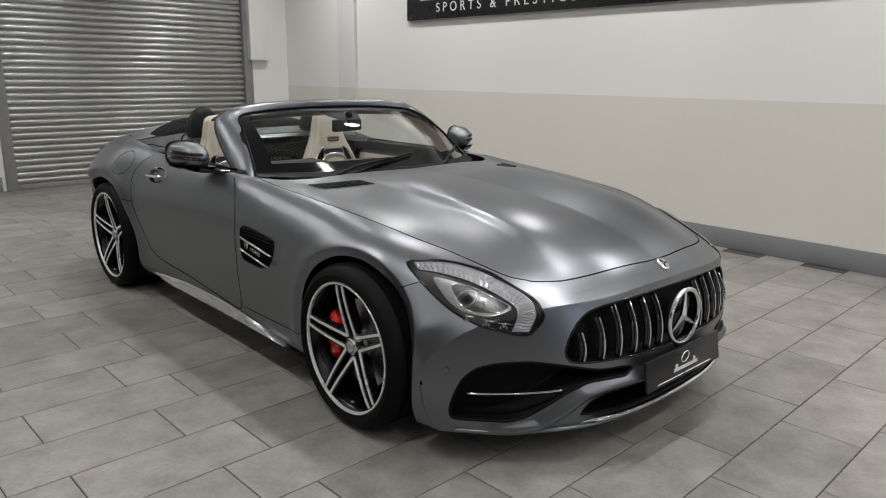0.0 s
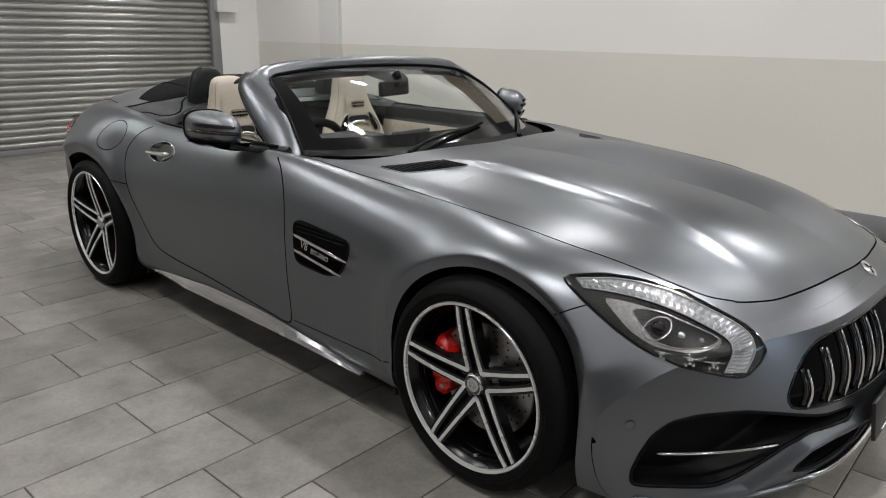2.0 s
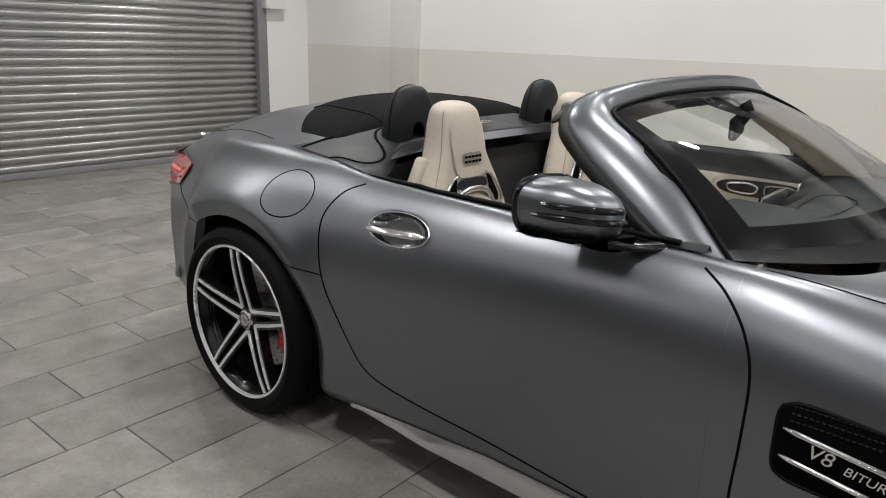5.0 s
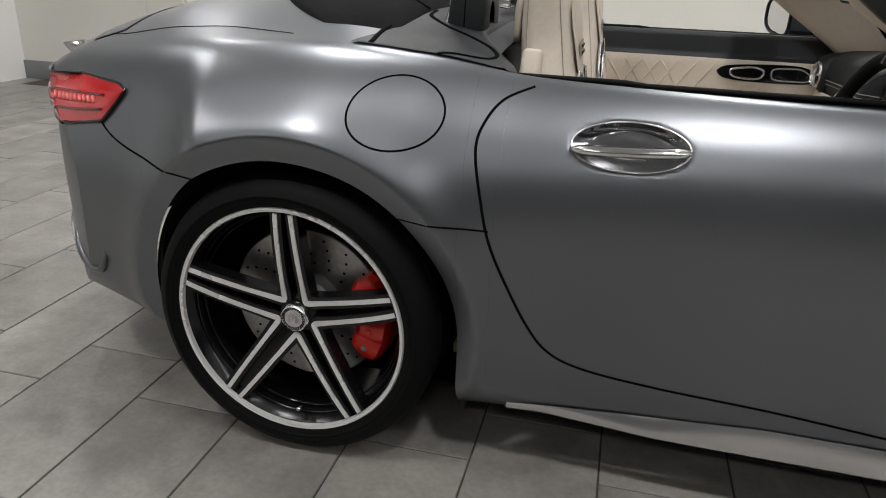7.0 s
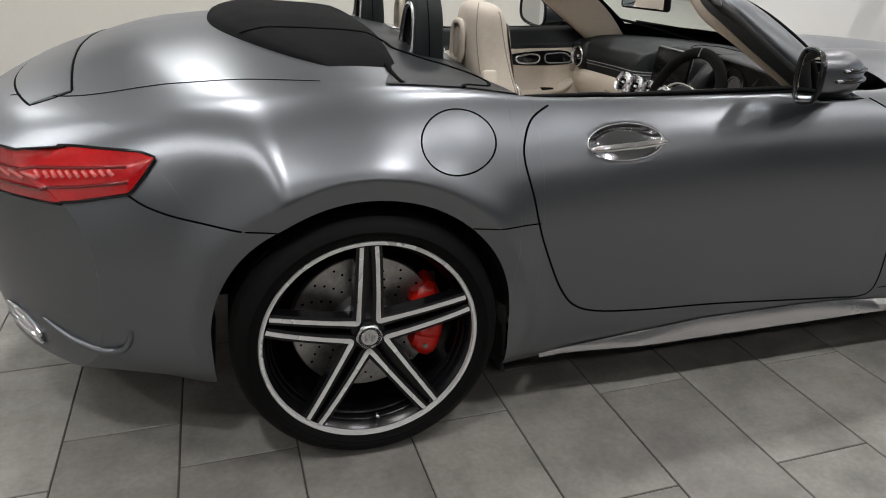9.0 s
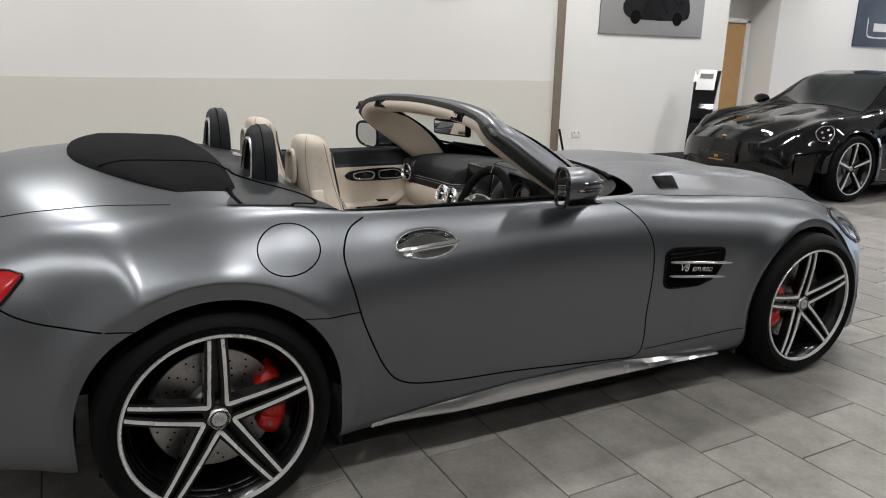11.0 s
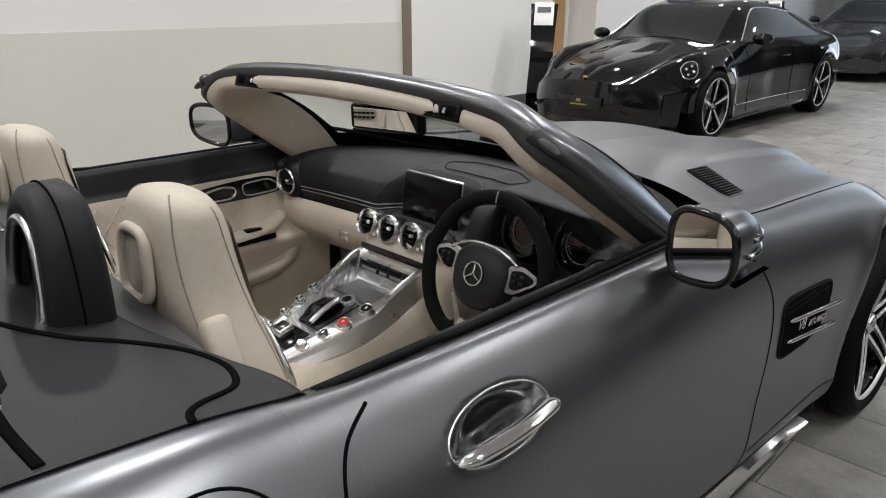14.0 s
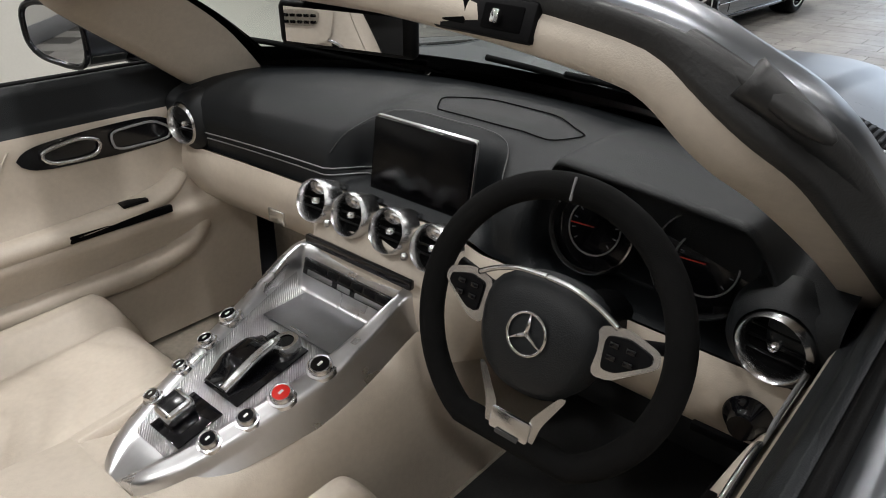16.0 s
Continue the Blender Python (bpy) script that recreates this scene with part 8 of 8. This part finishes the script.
def make_saloon(matrix, paint, label, group):
    root = new("saloon_car")
    tagged(root, label, "car", group)
    sz = np.linspace(0, 1, 81)

    def low(u):
        x = u - 0.42 * float(smooth01((u - 1.5) / 0.95)) * 1.1
        for ax in (1.45, -1.45):
            if abs(x - ax) < 0.385:
                zz = saloon_skin(np.full(81, u), sz)[:, 2]
                return float(np.interp(0.365 + math.sqrt(0.385**2 - (x - ax) ** 2), np.maximum.accumulate(zz[:50]), sz[:50]))
        return 0.0

    cuts = [-2.5]
    us_all = np.linspace(-2.5, 2.4, 981)
    lows = np.array([low(u) for u in us_all])
    edges = [0] + [i for i in range(1, 981) if (lows[i] > 0) != (lows[i - 1] > 0)] + [981]
    for side in (-1, 1):
        for a, b in zip(edges[:-1], edges[1:]):
            idx = np.unique(np.r_[np.arange(a, b, 6), b - 1])
            us, lo = us_all[idx], lows[idx]
            ss = (lo[:, None] + (1 - lo)[:, None] * np.linspace(0, 1, 40)).ravel()
            raw("body_panel", saloon_skin(np.repeat(us, 40), ss, side), grid_faces(len(us), 40, flip=side < 0), paint, root)
        # glass: side windows, half of screen and rear window
        raw("side_window", *saloon_patch(-1.55, 0.70, lambda u: 0.555 + 0.0 * u, lambda u: 0.565 + 0.125 * np.clip(np.minimum((0.74 - u) / 0.55, (u + 1.62) / 0.7), 0, 1) ** 0.7, 0.004, side, 40, 8), TINT_GLASS, root, "dark tinted side window")
        raw("window_strip", *tube([saloon_skin(np.array([u]), np.array([0.565 + 0.128 * min(1, max(0, min((0.74 - u) / 0.55, (u + 1.62) / 0.7))) ** 0.7]), side)[0] + (0, side * 0.006, 0.004) for u in np.linspace(-1.60, 0.73, 50)], 0.006, 6), SATIN_CHROME, root, "bright strip over the side windows")
        raw("windscreen", *saloon_patch(0.40, 0.93, 0.735, 1.0, 0.004, side, 16, 12), TINT_GLASS, root, "dark windscreen")
        raw("rear_window", *saloon_patch(-1.95, -0.95, 0.74, 1.0, 0.004, side, 16, 10), TINT_GLASS, root, "dark rear window")
        # lamp, intake, sill, mirror, handle
        ol = rounded([(1.80, 0.500), (1.95, 0.525), (2.10, 0.505), (2.15, 0.45), (2.04, 0.43), (1.90, 0.455)], 36, 0.2)
        lamp = raw("headlight", *fan(ol, lambda a, b: saloon_skin(np.array([a]), np.array([b]), side)[0] + np.array([0.005, side * 0.004, 0.004]), 4), BLACK_GLOSS, root, "dark four-point headlight")
        raw("headlight_edge", *tube([saloon_skin(np.array([a]), np.array([b]), side)[0] + np.array([0.006, side * 0.006, 0.005]) for a, b in ol], 0.004, 5, True), STEEL_ALLOY, lamp)
        for k in range(4):
            bm = bmesh.new()
            q = saloon_skin(np.array([1.93 + 0.05 * k - 0.01 * (k % 2)]), np.array([0.490 - 0.028 * (k % 2)]), side)[0] + np.array([0.004, side * 0.004, 0.003])
            bmesh.ops.create_uvsphere(bm, u_segments=10, v_segments=6, radius=0.016, matrix=Matrix.Translation(q))
            part("lamp_element", bm, LAMP_SILVER, lamp)
        ol = rounded([(2.02, 0.36), (2.16, 0.35), (2.22, 0.20), (2.10, 0.12), (2.03, 0.2)], 30, 0.2)
        raw("air_curtain", *fan(ol, lambda a, b: saloon_skin(np.array([a]), np.array([b]), side)[0] + np.array([0.004, side * 0.004, 0.0]), 4), GAP, root, "black air curtain below the lamp")
        raw("side_skirt", *tube([(x, side * 0.925, 0.19) for x in np.linspace(-1.03, 1.03, 14)], 0.028, 6, flat=0.7), BLACK_GLOSS, root, "gloss black side skirt")
        raw("sill_line", *tube([saloon_skin(np.array([u]), np.array([0.17]), side)[0] + (0, side * 0.004, 0) for u in np.linspace(-0.95, 0.98, 20)], 0.006, 5), SATIN_CHROME, root)
        bm = bmesh.new()
        bmesh.ops.create_uvsphere(bm, u_segments=20, v_segments=12, radius=1, matrix=Matrix.Translation((0.62, side * 1.0, 0.985)) @ Matrix.Diagonal((0.075, 0.11, 0.065, 1)))
        mir = part("door_mirror", bm, paint, root, "rounded door mirror")
        raw("mirror_foot", *tube([(0.64, side * 0.85, 0.93), (0.63, side * 0.95, 0.95)], 0.025, 8, flat=0.5), BLACK_PLASTIC, mir)
        raw("door_handle", *tube([saloon_skin(np.array([u]), np.array([0.46]), side)[0] + (0, side * 0.012, 0) for u in np.linspace(-0.32, -0.12, 8)], 0.012, 8, flat=0.6), paint, root, "flush door handle")
        for u0 in (0.72, -0.45):
            raw("door_gap", *tube([saloon_skin(np.array([u0 - 0.1 * max(0, 0.5 - s) ** 2]), np.array([s]), side)[0] + (0, side * 0.001, 0) for s in np.linspace(0.1, 0.54, 24)], 0.003, 4), GAP, root)
        raw("bonnet_gap", *tube([saloon_skin(np.array([u]), np.array([0.66]), side)[0] + (0, 0, 0.002) for u in np.linspace(1.0, 2.25, 24)], 0.0035, 4), GAP, root)
    # nose
    cols = np.linspace(-1, 1, 61)
    vs = []
    top = saloon_skin(np.full(81, 2.4), sz)
    for a in cols:
        y = 0.755 * math.sin(a * math.pi / 2)
        k = int(np.argmax(np.abs(top[:, 1])))
        zt = float(np.interp(-abs(y), -np.minimum.accumulate(np.abs(top[k:, 1])), top[k:, 2]))
        zl = float(np.interp(abs(y), np.abs(top[: k + 1, 1]), top[: k + 1, 2])) if abs(y) > 0.72 else 0.16
        for r in np.linspace(0, 1, 18):
            z = zl + (zt - zl) * r
            hollow = 0.05 * float(smooth01((1 - ((y / 0.52) ** 6 + ((z - 0.27) / 0.085) ** 6)) * 2))
            vs.append((2.4 - 0.42 * float(smooth01(0.9 / 0.95)) * (abs(y) / 0.9) ** 2.6 + 0.035 * math.sin(math.pi * r) - hollow, y, z))
    raw("front_bumper", vs, grid_faces(61, 18, flip=True), paint, root)
    part("number_plate_holder", box((0.012, 0.53, 0.115), (2.445, 0, 0.405), 0.003), SIGN_BLACK, root, "black show plate with gold printing")
    part("printed_bar", box((0.003, 0.20, 0.014), (2.4525, 0, 0.385)), GOLD, root, smooth=False)
    part("printed_bar", box((0.003, 0.05, 0.03), (2.4525, 0, 0.425)), GOLD, root, smooth=False)
    bm = bmesh.new()
    bmesh.ops.create_uvsphere(bm, u_segments=14, v_segments=8, radius=1, matrix=Matrix.Translation((2.355, 0, 0.645)) @ Matrix.Diagonal((0.024, 0.026, 0.014, 1)))
    part("bonnet_crest", bm, GOLD, root, "small gold bonnet crest")
    raw("floor_pan", [(-2.2, -0.85, 0.17), (2.1, -0.85, 0.17), (2.1, 0.85, 0.17), (-2.2, 0.85, 0.17), (-2.2, -0.85, 0.15), (2.1, -0.85, 0.15), (2.1, 0.85, 0.15), (-2.2, 0.85, 0.15)], [(0, 1, 2, 3), (7, 6, 5, 4)], BLACK_PLASTIC, root, smooth=False)
    w = make_wheel(0.358, 0.275, 0.26, root, False)
    w.matrix_basis = pose(1.45, -0.965 + 0.13, 0.358)
    for ax, sy in ((1.45, 1), (-1.45, -1), (-1.45, 1)):
        copy_thing(w, pose(ax, sy * (0.965 - 0.13), 0.358, 0, 0, 180 if sy > 0 else 0))
    for ax in (1.45, -1.45):
        for side in (-1, 1):
            vs = []
            for r, yy in ((0.384, 0.93), (0.42, 0.9), (0.42, 0.6)):
                vs += [(ax + r * math.cos(q), side * yy, 0.365 + r * math.sin(q)) for q in np.linspace(-0.1, math.pi + 0.1, 24)]
            raw("wheel_arch_liner", vs + [(ax, side * 0.6, 0.36)], grid_faces(3, 24) + [(48 + k, 49 + k, 72) for k in range(23)], CARPET_DARK, root)
    root.matrix_basis = matrix
    return root


make_saloon(pose(7.17, 2.75, 0, 0, 0, 180), SEDAN_PAINT, "gloss black four-door sports saloon parked on the tiles", "parked saloons")
make_saloon(pose(14.9, 3.0, 0, 0, 0, 180), GREY_GLOSS, "gloss dark grey four-door sports saloon parked behind", "parked saloons")

# ---- floor tiles ----
TW, TL, GAPW, TURN = 0.3078, 0.618, 0.005, radians(1.2)
TILE_A = tile_material("grey_porcelain_tile", True)
TILE_B = tile_material("grey_porcelain_tile_far", False)
floor = slab("floor", WEST - 0.6, EAST + 0.2, SOUTH - 0.2, RECESS + 1.2, -0.12, -0.004, GROUT, "grey porcelain tiled showroom floor with dark joints", category="floor")
tm = bpy.data.meshes.new("tile")
hx, hy, c = (TW - GAPW) / 2, (TL - GAPW) / 2, 0.0015
tv = [(-hx, -hy, -0.006), (hx, -hy, -0.006), (hx, hy, -0.006), (-hx, hy, -0.006)]
tv += [(-hx, -hy, -c), (hx, -hy, -c), (hx, hy, -c), (-hx, hy, -c)]
tv += [(-hx + c, -hy + c, 0), (hx - c, -hy + c, 0), (hx - c, hy - c, 0), (-hx + c, hy - c, 0)]
tf = [(a, (a + 1) % 4, 4 + (a + 1) % 4, 4 + a) for a in range(4)] + [(4 + a, 4 + (a + 1) % 4, 8 + (a + 1) % 4, 8 + a) for a in range(4)] + [(8, 9, 10, 11)]
tm.from_pydata(tv, [], tf)
tm.materials.append(TILE_A)
rest_v, rest_f = [], []
count = 0
rot = Matrix.Rotation(TURN, 3, "Z")
for i in range(-21, 59):
    for j in range(-16, 13):
        lx = 0.163 + TW * i
        ly = (-1.498 if i % 2 == 0 else -1.302) + TL * (j + 0.5)
        p = rot @ Vector((lx, ly, 0))
        if not (WEST - 0.2 < p.x < EAST and SOUTH < p.y < RECESS + 0.9):
            continue
        if p.y > NORTH and p.x < 2.6:
            continue
        dz = random.uniform(-0.0006, 0.0)
        near = -2.3 < p.x < 3.3 and -2.6 < p.y < -0.7 or 1.2 < p.x < 4.6 and -0.7 <= p.y < 2.8
        if near and count < 300:
            ob = new("tile", tm)
            ob.parent = floor
            ob.matrix_basis = Matrix.Translation((p.x, p.y, dz)) @ rot.to_4x4()
            count += 1
        else:
            o = len(rest_v)
            rest_v += [rot @ Vector(v) + Vector((p.x, p.y, dz)) for v in tv]
            rest_f += [tuple(q + o for q in f) for f in tf]
rest = raw("tile_field", rest_v, rest_f, TILE_B, floor, smooth=False)
tagged(rest, kind="stuff")
